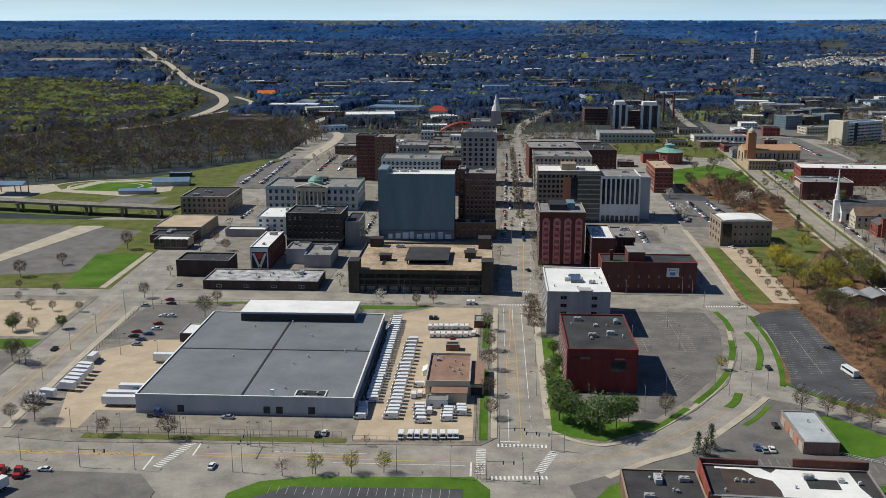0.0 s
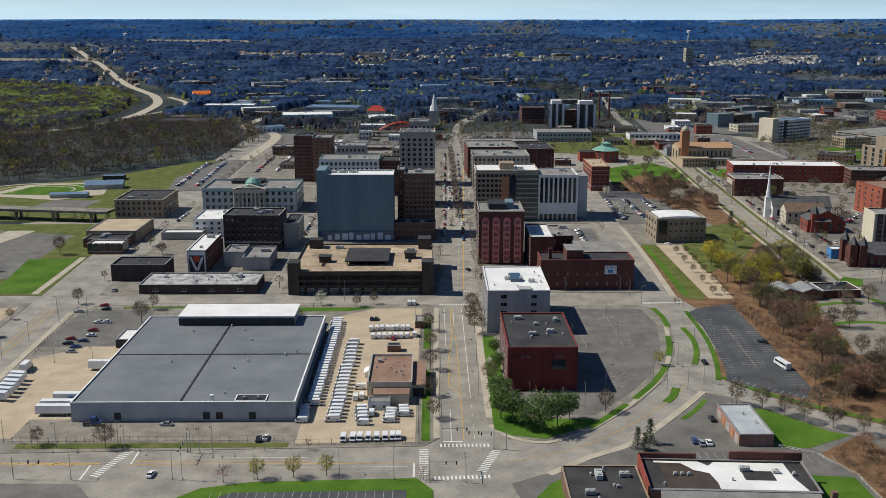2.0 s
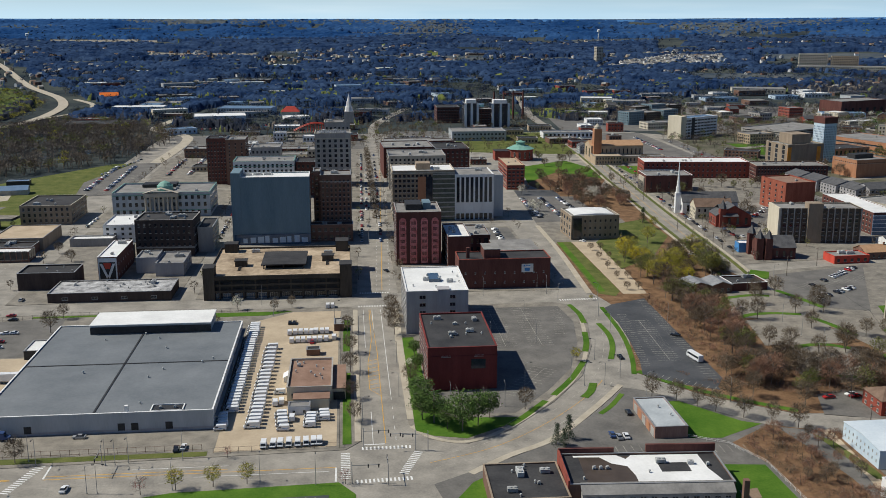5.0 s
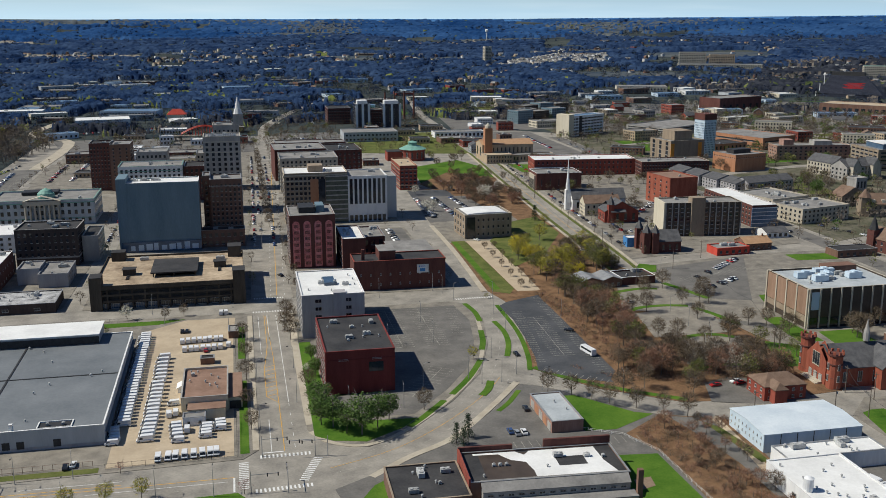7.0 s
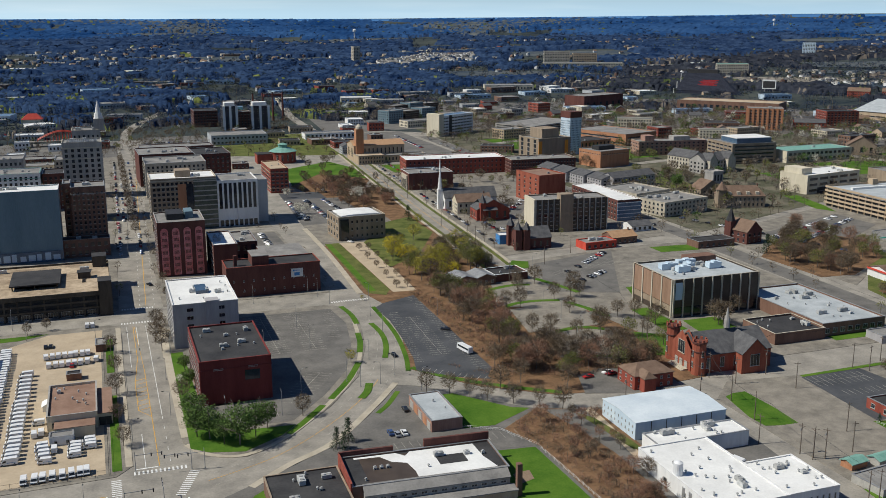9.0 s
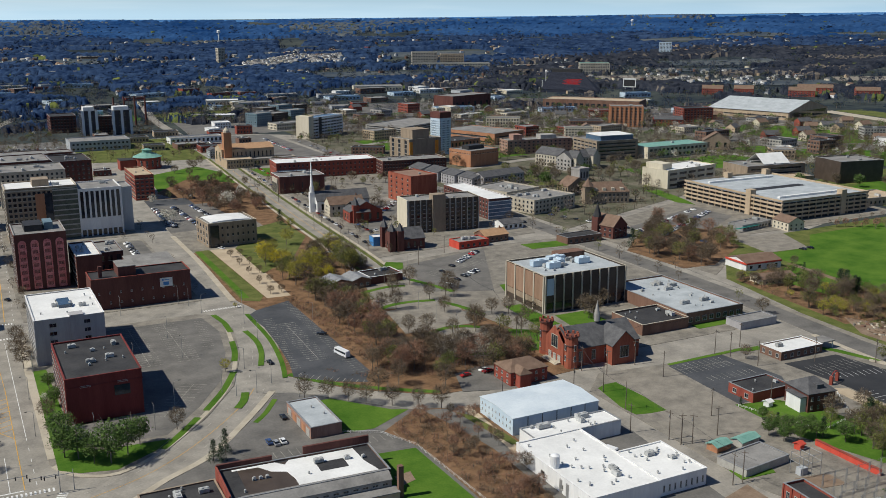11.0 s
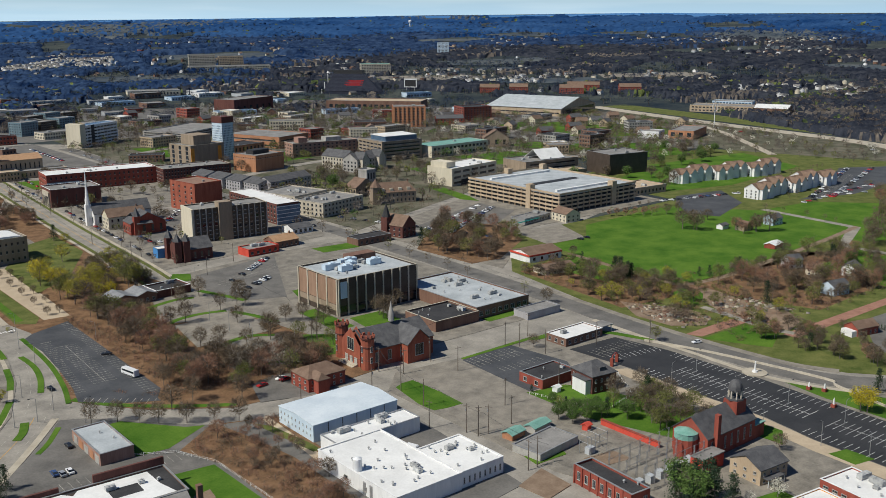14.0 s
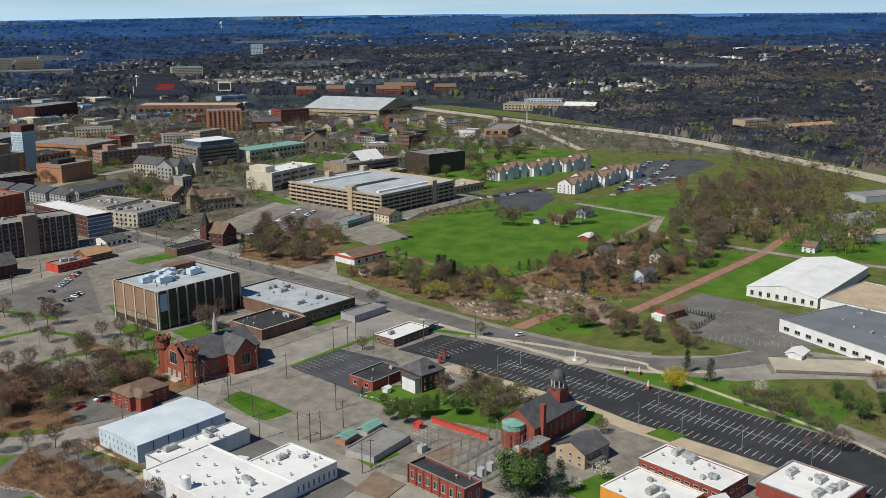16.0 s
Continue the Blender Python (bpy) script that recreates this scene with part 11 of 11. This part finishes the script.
POLES['lamp'] += [(100, 476, 90), (-8, 441, 0), (-55, 296, 90), (-37, 450, 0), (-44, 469, 90), (-79, 295, -90), (-173, 434, 90), (-164, 446, 0), (100, 376, 180), (105, 355, 180), (85, 354, 0), (-179, 386, -90), (-177, 409, -90), (-179, 448, -90), (123, 461, 180), (116, 411, 180), (103, 462, 0), (110, 336, 0), (147, 424, 180), (139, 327, 90), (226, 487, 0), (200, 398, 90), (198, 372, 90), (200, 418, 0), (189, 360, 90), (214, 363, 90), (201, 380, 0), (256, 423, 0), (319, 182, 0), (318, 159, 0)]
POLES['lamp'] += [(316, 141, 0), (288, 173, 180), (295, 155, 180), (299, 140, 180), (299, 118, 180), (297, 94, 180), (302, 223, 0), (321, 225, 0), (398, 172, 0), (412, 156, 0)]
POLES['utility'] += [(205, 291, 0), (216, 287, 0), (222, 310, 0), (228, 301, 0), (175, 294, 0), (213, 269, 0), (210, 241, 0), (212, 237, 0), (237, 250, 0), (211, 219, 0), (202, 252, 0), (247, 289, 0), (288, 295, 0), (220, 358, 0), (224, 360, 0), (246, 306, 0), (176, 209, 0), (211, 236, 0), (215, 235, 0), (227, 236, 0), (211, 219, 0), (206, 206, 0), (210, 206, 0), (284, 300, 0), (290, 281, 0), (301, 303, 0), (265, 249, 0), (336, 261, 0), (315, 274, 0), (212, 574, 0)]
POLES['utility'] += [(221, 563, 0), (217, 617, 0), (227, 726, 0), (232, 809, 0), (239, 911, 0), (204, 469, 0), (238, 497, 0), (265, 517, 0)]
POLES['signal'] += [(-80, 295, -90), (-129, 277, 0), (-1, 275, 0), (20, 297, 180), (10, 273, 90), (24, 296, 180), (3, 300, 0)]
POLES["lamp"] += [(x, y, r) for y in range(600, 900, 34) for x, r in ((7 + (y - 457) * 0.033, 0), (26 + (y - 457) * 0.033, 180))]
POLES["lamp"] += [(60, 400, 90), (80, 400, 90), (80, 430, 90), (66, 350, 0)]
for px, py, turn in POLES["lamp"]:
    if built(px, py):
        continue
    root = thing("street_lamp", "tall grey street lamp with a short arm", "street lamp", pose(px, py, surf(px, py), 0, 0, turn), "street lamps")
    part("pole", POLE, None, root)
    part("arm", ARM, None, root)
    part("lamp_head", HEAD, None, root)
for k, (px, py, turn) in enumerate(POLES["utility"]):
    if built(px, py):
        continue
    root = thing("utility_pole", "weathered wooden utility pole with a crossarm", "utility pole", pose(px, py, surf(px, py), 0, 0, (k * 47) % 180), "utility poles")
    part("pole", UPOLE, None, root)
    part("crossarm", XARM, None, root)
    if k % 3 == 0:
        part("transformer", CAN, None, root)
for px, py, turn in POLES["signal"]:
    root = thing("traffic_signal", "traffic signal on a long steel mast arm", "traffic signal", pose(px, py, surf(px, py), 0, 0, turn), "traffic signals")
    part("pole", SPOLE, None, root)
    part("mast_arm", MAST, None, root)
    for s in (5.0, 8.2):
        part("signal_head", SIGNAL, None, root, "", pose(s, 0, 0))


def wire(pts, z):
    """A slack line from pole to pole."""
    bm = bmesh.new()
    for (x0, y0), (x1, y1) in zip(pts, pts[1:]):
        n = 8
        line = [Vector((x0 + (x1 - x0) * k / n, y0 + (y1 - y0) * k / n, z - 1.2 * (1 - (2 * k / n - 1) ** 2))) for k in range(n + 1)]
        for p0, p1 in zip(line, line[1:]):
            tube(bm, p0, p1, 0.03, 0.03, 3, cap=False)
    return tagged(new("power_line", make(bm, "power_line", DARK)), "thin dark power line slung from pole to pole", "power line", "power lines")


for z in (10.2, 10.4):
    wire([(209, 200), (210, 232), (212, 260), (214, 290), (226, 318), (262, 322), (300, 322)], z)
    wire([(206, 560), (209, 640), (222, 740), (230, 880), (240, 1000)], z)
    wire([(214, 290), (204, 330), (222, 360), (232, 400), (236, 440)], z)
    wire([(342, 340), (350, 420), (352, 520), (354, 640)], z)
    wire([(366, 340), (372, 430), (374, 520), (376, 640)], z + 0.6)


# ---- road paint ----
def paint(name, label, material, z, *quads):
    bm = bmesh.new()
    for q in quads:
        bm.faces.new([bm.verts.new((x, y, z)) for x, y in q])
    return tagged(new(name, make(bm, name, material)), label, "road marking", "", "structure")


def bar(x0, y0, x1, y1, w):
    d = Vector((x1 - x0, y1 - y0)).normalized()
    s = Vector((-d.y, d.x)) * w / 2
    return ((x0 - s.x, y0 - s.y), (x1 - s.x, y1 - s.y), (x1 + s.x, y1 + s.y), (x0 + s.x, y0 + s.y))


def crosswalk(x0, y0, x1, y1, width):
    d = Vector((x1 - x0, y1 - y0))
    n = max(3, int(d.length / 1.25))
    s = Vector((-d.y, d.x)).normalized() * width / 2
    return [bar(x0 + d.x * (k + 0.5) / n - s.x, y0 + d.y * (k + 0.5) / n - s.y, x0 + d.x * (k + 0.5) / n + s.x, y0 + d.y * (k + 0.5) / n + s.y, 0.6) for k in range(n)]


def dashes(x0, y0, x1, y1, on=3.0, off=6.0, w=0.16):
    d = Vector((x1 - x0, y1 - y0))
    u = d.normalized()
    out, s = [], 0.0
    while s + on < d.length:
        out.append(bar(x0 + u.x * s, y0 + u.y * s, x0 + u.x * (s + on), y0 + u.y * (s + on), w))
        s += on + off
    return out


RZ = 0.09
for ends in ((-3, 278, -3, 297, 3), (2, 299.6, 19, 299.6, 2.4), (0, 276, 18, 277, 2.4), (-105, 278, -99, 297, 3), (3, 462, 20, 462, 2.4), (4, 485.5, 19.5, 485.5, 2.4), (104, 463.5, 124, 464.5, 2.4), (15, 280, 21, 296, 3)):
    paint("crosswalk", "white striped crosswalk", PAINT_WHITE, RZ, *crosswalk(*ends))
y0 = 272.0
paint("lane_line", "white lane dashes of the front street", PAINT_FADED, RZ, *(dashes(-300, 292.4, -108, 292.4) + dashes(-300, 281.4, -108, 281.4) + dashes(-96, 292.2, -6, 292.2) + dashes(-96, 280.8, -6, 280.8)))
paint("lane_line", "yellow centre lines of the front street", PAINT_YELLOW, RZ, bar(-96, 286.6, -6, 286.6, 0.3), bar(-96, 288.6, -40, 288.6, 0.3), bar(-300, 288.4, -106, 287.4, 0.3), bar(-300, 285.2, -106, 286.8, 0.3), *[bar(-296 + 6 * k, 285.4, -293 + 6 * k, 288.2, 0.4) for k in range(31)])
paint("stop_line", "white stop lines and lane edges", PAINT_WHITE, RZ, bar(-6, 276.8, -6, 286.4, 0.6), bar(-108.5, 276, -108.5, 286, 0.6), bar(-96, 287, -96, 297, 0.6), bar(-50, 284, -8, 284, 0.22), bar(3, 302.5, 10, 302.5, 0.6), bar(-70, 291, -40, 291, 0.22))
paint("lane_line", "white lines of the main street", PAINT_WHITE, RZ, bar(6.2, 303, 6.2, 330, 0.22), bar(14, 345, 14, 456, 0.22), bar(9.8, 420, 9.8, 456, 0.22), bar(5.6, 400, 5.6, 456, 0.18), *dashes(14, 305, 14, 345), *dashes(13.0, 490, 26, 900), *dashes(20.0, 490, 33, 900))
paint("lane_line", "yellow lines and hatching of the main street", PAINT_YELLOW, RZ, bar(10.4, 303, 10.4, 345, 0.25), bar(10.4, 345, 10.4, 395, 0.25), bar(10.4, 345, 6.2, 352, 0.25), bar(6.2, 352, 6.2, 380, 0.25), bar(6.2, 380, 8.4, 410, 0.25), bar(8.4, 410, 8.4, 456, 0.25), bar(10.4, 395, 9.0, 456, 0.2), *[bar(6.3, 352 + 4.5 * k, 10.3, 354 + 4.5 * k, 0.3) for k in range(8)], bar(16, 490, 29, 900, 0.3))
paint("lane_line", "white and yellow lines of the western avenue", PAINT_WHITE, RZ, *(dashes(-180, 305, -191, 470) + dashes(-193, 482, -196, 640)))
paint("lane_line", "yellow lines of the western avenue", PAINT_YELLOW, RZ, bar(-181, 305, -186, 456, 0.3), bar(-177.5, 305, -183, 456, 0.3))
paint("lane_line", "white dashes of the cross street", PAINT_FADED, RZ, *(dashes(-160, 471, -4, 471) + dashes(26, 473, 100, 473)))
arc = smooth_line([(24, 287), (45, 296), (64, 311), (84, 333), (99, 356), (110, 384), (117, 414), (119, 440), (118, 462)], 8)
for off, mm, nm in ((0.0, PAINT_YELLOW, "yellow centre line of the curved avenue"), (4.0, PAINT_WHITE, "white lane dashes of the curved avenue"), (-4.0, PAINT_WHITE, "white lane dashes of the curved avenue")):
    qs = []
    for k in range(len(arc) - 1):
        if off and k % 2:
            continue
        if not off and 30 < k:
            continue
        d = (arc[k + 1] - arc[k]).normalized()
        s = Vector((-d.y, d.x)) * off
        qs.append(bar(arc[k].x + s.x, arc[k].y + s.y, arc[k + 1].x + s.x, arc[k + 1].y + s.y, 0.2))
    paint("lane_line", nm, PAINT_FADED if mm is PAINT_WHITE else mm, RZ, *qs)
paint("lane_line", "white dashes of the northbound avenue", PAINT_FADED, RZ, *(dashes(116, 480, 117, 760) + dashes(122, 480, 122, 640)))
paint("lane_line", "lane dashes of the wide avenue", PAINT_FADED, RZ, *(dashes(345, 256, 350, 335) + dashes(351.5, 256, 357, 335) + dashes(358, 345, 361, 640) + dashes(345.5, 250, 347, 210) + dashes(351.5, 250, 354, 206)))
paint("lane_line", "yellow line of the wide avenue", PAINT_YELLOW, RZ, bar(348, 262, 353.5, 335, 0.3), bar(353.5, 335, 358, 640, 0.3), bar(348, 262, 350, 206, 0.3))
paint("lane_line", "yellow line of the college street", PAINT_YELLOW, RZ, bar(214, 540, 220, 660, 0.3), bar(220, 660, 244, 1000, 0.3))


def stalls(name, z, x, y, turn, n, pitch=2.7, depth=5.2, double=True, material=None):
    """Stall lines of a parking row from a start point along a heading."""
    a = radians(turn)
    u, v = Vector((math.cos(a), math.sin(a))), Vector((-math.sin(a), math.cos(a)))
    qs = []
    for k in range(n + 1):
        p = Vector((x, y)) + u * pitch * k
        q0, q1 = p - v * (depth if double else 0), p + v * depth
        qs.append(bar(q0.x, q0.y, q1.x, q1.y, 0.16))
    if double:
        e = Vector((x, y)) + u * pitch * n
        qs.append(bar(x, y, e.x, e.y, 0.16))
    paint("stall_line", "white stall lines of a parking row", material or PAINT_FADED, z, *qs)


stalls("p", 0.29, 66, 396, 90, 20)
stalls("p", 0.29, 82, 396, 90, 20)
stalls("p", 0.29, 96, 410, 82, 14, double=False)
stalls("p", 0.29, 60, 340, 58, 12)
stalls("p", 0.29, 32, 334, 0, 8)
stalls("p", 0.29, 57, 352, 90, 14, double=False)
for x, y, turn, n, both in ((143.6, 350, 88, 40, False), (131, 372, 87, 20, True), (121, 366, 82, 26, False), (139.2, 341, 139, 10, False)):
    stalls("p", 0.285, x, y, turn, n, depth=4.8, double=both)
stalls("p", 0.30, 118, 285, 0, 4, double=False)
stalls("p", 0.30, 258, 292, -2, 9)
stalls("p", 0.30, 262, 276, -2, 8, double=False)
stalls("p", 0.30, 86, 288, 0, 6, double=False)
stalls("p", 0.31, 306, 266, 0, 9)
for x, y, turn, n, both in ((317.8, 231, -91, 22, True), (315.6, 162, -91.5, 26, True), (328.4, 244, -89.5, 16, False), (327.4, 192, -92, 8, False), (326.6, 165, -92, 34, False), (304.4, 240, -92, 21, False), (299.8, 165, -93, 36, False), (307.5, 256, -12, 9, False)):
    stalls("p", 0.31, x, y, turn, n, double=both, material=PAINT_WHITE)
stalls("p", 0.31, -330, 360, 0, 46)
stalls("p", 0.31, -66, 262, 0, 20, double=False)
stalls("p", 0.31, 234, 474, 20, 18)
stalls("p", 0.31, 404, 178, -70, 14)
stalls("p", 0.31, 420, 150, 60, 18)
stalls("p", 0.31, 720, 400, 18, 50)
stalls("p", 0.31, 266, 1010, 90, 30)
stalls("p", 0.31, 300, 1010, 90, 30)
stalls("p", 0.31, 140, 670, 90, 22)
stalls("p", 0.31, 76, 580, 90, 18)
stalls("p", 0.31, -200, 790, 82, 50)

# ---- fences, walls and small things ----
def fence(name, label, pts, h, step, post, panel_mat, panel=True):
    root = thing(name, label, "fence", pose(0, 0, 0))
    for (x0, y0), (x1, y1) in zip(pts, pts[1:]):
        d = Vector((x1 - x0, y1 - y0))
        n = max(1, int(d.length / step))
        for k in range(n + 1):
            px, py = x0 + d.x * k / n, y0 + d.y * k / n
            z = surf(px, py)
            part("post", boxes((px - post, py - post, z - 0.2, px + post, py + post, z + h)), panel_mat, root)
        bm = bmesh.new()
        z = surf((x0 + x1) / 2, (y0 + y1) / 2)
        for zz in (0.5, h - 0.1) if panel else (h - 0.1,):
            tube(bm, (x0, y0, z + zz), (x1, y1, z + zz), 0.04, 0.04, 4)
        part("rail", bm, panel_mat, root)
    return root


fence("chain_fence", "rusty chain fence round the depot", [(-140, 302.5), (-50, 303)], 2.2, 3.0, 0.05, BRICK_BROWN)
fence("chain_fence", "dark chain fence along the avenue", [(-167, 384), (-171, 452), (-132, 458), (-50, 458)], 2.0, 4.0, 0.05, DARK)
fence("chain_fence", "chain fence along the depot yard", [(-46, 300.5), (-5, 301), (-5, 440)], 2.0, 4.0, 0.05, DARK)
fence("rail_fence", "low white fence round the small lawn", [(112, 298), (124, 291), (131, 276), (133, 226)], 1.1, 3.0, 0.06, PAINT_WHITE)
fence("rail_fence", "white garden fence of the rectory", [(252, 252), (258, 232), (264, 222), (282, 226), (296, 246)], 1.0, 2.5, 0.08, PAINT_WHITE)
wl = thing("garden_wall", "long bright red garden wall", "wall", pose(0, 0, 0))
part("wall", boxes((251.1, 189, 0, 251.7, 215, 2.2)), RED_PAINT, wl)
part("coping", boxes((250.9, 189, 2.2, 251.9, 215, 2.4)), BRICK_RED, wl)
lw = thing("lot_wall", "low pale stone wall along the black lot", "wall", pose(0, 0, 0))
line = smooth_line([(336, 264), (345.5, 234), (353.5, 187), (349.5, 178), (340.5, 140), (334.5, 112), (326.5, 84), (309, 50)], 5)
for p0, p1 in zip(line, line[1:]):
    q = bar(p0.x, p0.y, p1.x, p1.y, 0.5)
    bm = bmesh.new()
    lo = [bm.verts.new((x, y, 0.1)) for x, y in q]
    hi = [bm.verts.new((x, y, 1.1)) for x, y in q]
    bm.faces.new(hi)
    for k in range(4):
        bm.faces.new((lo[k], lo[(k + 1) % 4], hi[(k + 1) % 4], hi[k]))
    part("wall_section", bm, STONE, lw)

# substation yard
sb = thing("substation", "grey steel lattice switchyard with insulators", "substation", pose(222, 172, 0.2))
for ix in range(7):
    for iy in range(3):
        px, py = ix * 5.0, iy * 7.0 + (18 if ix > 4 else 0) * 0
        bm = bmesh.new()
        for s in ((-0.25, -0.25), (0.25, -0.25), (0.25, 0.25), (-0.25, 0.25)):
            tube(bm, (px + s[0], py + s[1], -0.2), (px + s[0] * 0.5, py + s[1] * 0.5, 8.5), 0.05, 0.05, 4)
        for k in range(8):
            z = 0.4 + k
            tube(bm, (px - 0.25, py - 0.25, z), (px + 0.25, py + 0.25, z + 1), 0.03, 0.03, 3)
            tube(bm, (px + 0.25, py - 0.25, z), (px - 0.25, py + 0.25, z + 1), 0.03, 0.03, 3)
        part("lattice_column", bm, STEEL, sb)
for iy in range(3):
    for zz in (6.0, 8.3):
        bm = bmesh.new()
        for k in range(30):
            tube(bm, (k, iy * 7.0, zz), (k + 1, iy * 7.0, zz), 0.05, 0.05, 3)
            tube(bm, (k, iy * 7.0, zz), (k + 0.5, iy * 7.0, zz + 0.5), 0.03, 0.03, 3)
            tube(bm, (k + 0.5, iy * 7.0, zz + 0.5), (k + 1, iy * 7.0, zz), 0.03, 0.03, 3)
        part("girder", bm, STEEL, sb)
for k in range(6):
    part("transformer", boxes((k * 5 + 1.2, 2.2, -0.2, k * 5 + 3.4, 4.6, 2.6)), GREY_PANEL, sb)
sb2 = thing("substation", "small steel lattice switchyard", "substation", pose(228, 199, 0.2))
for ix in range(3):
    for iy in range(2):
        bm = bmesh.new()
        tube(bm, (ix * 4, iy * 5, -0.2), (ix * 4, iy * 5, 7.5), 0.12, 0.1, 5)
        part("column", bm, STEEL, sb2)
for zz in (4.5, 7.0):
    bm = bmesh.new()
    for a0, b0 in (((0, 0), (8, 0)), ((0, 5), (8, 5)), ((0, 0), (0, 5)), ((8, 0), (8, 5)), ((4, 0), (4, 5))):
        tube(bm, (*a0, zz), (*b0, zz), 0.09, 0.09, 4)
    part("girder", bm, STEEL, sb2)
part("transformer", boxes((1, 1.5, -0.2, 4, 3.6, 2.4)), GREY_PANEL, sb2)

# silos and tanks by the factory
for k, (px, py, r, hh, mm) in enumerate(((157.3, 232, 1.5, 9.5, CAR_WHITE), (156.6, 226, 1.3, 4.5, STEEL), (156.6, 222.5, 1.3, 4.5, STEEL), (156.8, 218, 1.1, 4.2, BRICK_ORANGE), (157, 215, 1.0, 4.2, STEEL))):
    root = thing("silo", "upright metal tank beside the white factory", "tank", pose(px, py, 0.2), "tanks by the factory")
    bm = bmesh.new()
    tube(bm, (0, 0, -0.2), (0, 0, hh), r, r, 16)
    part("shell", bm, mm, root)
    bm = bmesh.new()
    tube(bm, (0, 0, hh), (0, 0, hh + 0.6), r, r * 0.3, 16)
    part("lid", bm, mm, root)
FLEET_VAN = copy_thing(FLEET["cargo_van"], pose(186, 240.5, 0.2, 0, 0, 200))
tagged(FLEET_VAN, "white van backed into the factory yard", "van")

# monuments and a water tower far off
mo = thing("monument", "white column in a round paved court", "monument", pose(338.6, 209, 0.2))
bm = bmesh.new()
tube(bm, (0, 0, 0), (0, 0, 0.5), 5, 5, 24)
part("court", bm, PAVING, mo)
bm = bmesh.new()
tube(bm, (0, 0, 0.5), (0, 0, 1.2), 1.2, 1.0, 12)
tube(bm, (0, 0, 1.2), (0, 0, 5), 0.4, 0.3, 10)
part("column", bm, WHITE_WALL, mo)
for px, py, hh in ((341.4, 180, 3.5), (338.7, 185, 3), (329.5, 169.6, 4)):
    root = thing("statue", "pale stone figure on a brick base", "statue", pose(px, py, 0.3))
    part("base", boxes((-0.8, -0.8, -0.2, 0.8, 0.8, 1.2)), BRICK_RED, root)
    bm = bmesh.new()
    tube(bm, (0, 0, 1.2), (0, 0, 1.2 + hh * 0.5), 0.45, 0.3, 8)
    tube(bm, (0, 0, 1.2 + hh * 0.5), (0, 0, 1.2 + hh * 0.62), 0.22, 0.15, 8)
    part("figure", bm, WHITE_WALL, root)
ag = thing("gateway_arch", "red and white arched gateway over the lot entrance", "gate", pose(300, 252, 0.26, 0, 0, 20))
for px in (0, 6):
    part("pillar", boxes((px - 0.6, -0.6, -0.2, px + 0.6, 0.6, 3.4)), BRICK_RED, ag)
bm = bmesh.new()
for k in range(8):
    a0, a1 = math.pi * k / 8, math.pi * (k + 1) / 8
    tube(bm, (3 - 3 * math.cos(a0), 0, 3.4 + 1.4 * math.sin(a0)), (3 - 3 * math.cos(a1), 0, 3.4 + 1.4 * math.sin(a1)), 0.18, 0.18, 5)
part("arch", bm, RED_STEEL, ag)
fw = thing("wind_turbine", "white ring-shaped wind turbine on a tall mast", "turbine", pose(1085, 756, 0.2))
bm = bmesh.new()
tube(bm, (0, 0, -0.3), (0, 0, 20), 0.7, 0.5, 8)
part("mast", bm, WHITE_WALL, fw)
bm = bmesh.new()
for k in range(20):
    a0, a1 = k * math.tau / 20, (k + 1) * math.tau / 20
    tube(bm, (6 * math.cos(a0), 0, 25.5 + 6 * math.sin(a0)), (6 * math.cos(a1), 0, 25.5 + 6 * math.sin(a1)), 0.35, 0.35, 5)
for k in range(5):
    a0 = k * math.tau / 5
    tube(bm, (0, 0, 25.5), (5.7 * math.cos(a0), 0, 25.5 + 5.7 * math.sin(a0)), 0.3, 0.12, 5)
tube(bm, (0, 0, 19), (0, 0, 25.5), 0.5, 0.4, 6)
part("ring", bm, WHITE_WALL, fw)
for px, py, hh in ((-1010, 3300, 22), (880, 3420, 30), (2480, 3200, 24)):
    root = thing("water_tower", "pale far water tower on a stem", "water tower", pose(px, py, terrain(px, py)))
    bm = bmesh.new()
    tube(bm, (0, 0, -1), (0, 0, hh), 2.2, 2.2, 10)
    part("stem", bm, WHITE_WALL, root)
    bm = bmesh.new()
    tube(bm, (0, 0, hh), (0, 0, hh + 7), 6, 6, 14)
    tube(bm, (0, 0, hh + 7), (0, 0, hh + 9), 6, 2, 14)
    part("tank", bm, WHITE_WALL, root)
for k in range(4):
    root = thing("smokestack", "tall dark smokestack beside the mill", "smokestack", pose(200 + 14 * k, 1330 + 4 * k, 0))
    bm = bmesh.new()
    tube(bm, (0, 0, -0.5), (0, 0, 38), 1.6, 1.1, 10)
    part("shaft", bm, BRICK_DARK, root)
    bm = bmesh.new()
    tube(bm, (0, 0, 38), (0, 0, 38.8), 1.4, 1.4, 10)
    part("rim", bm, DARK, root)
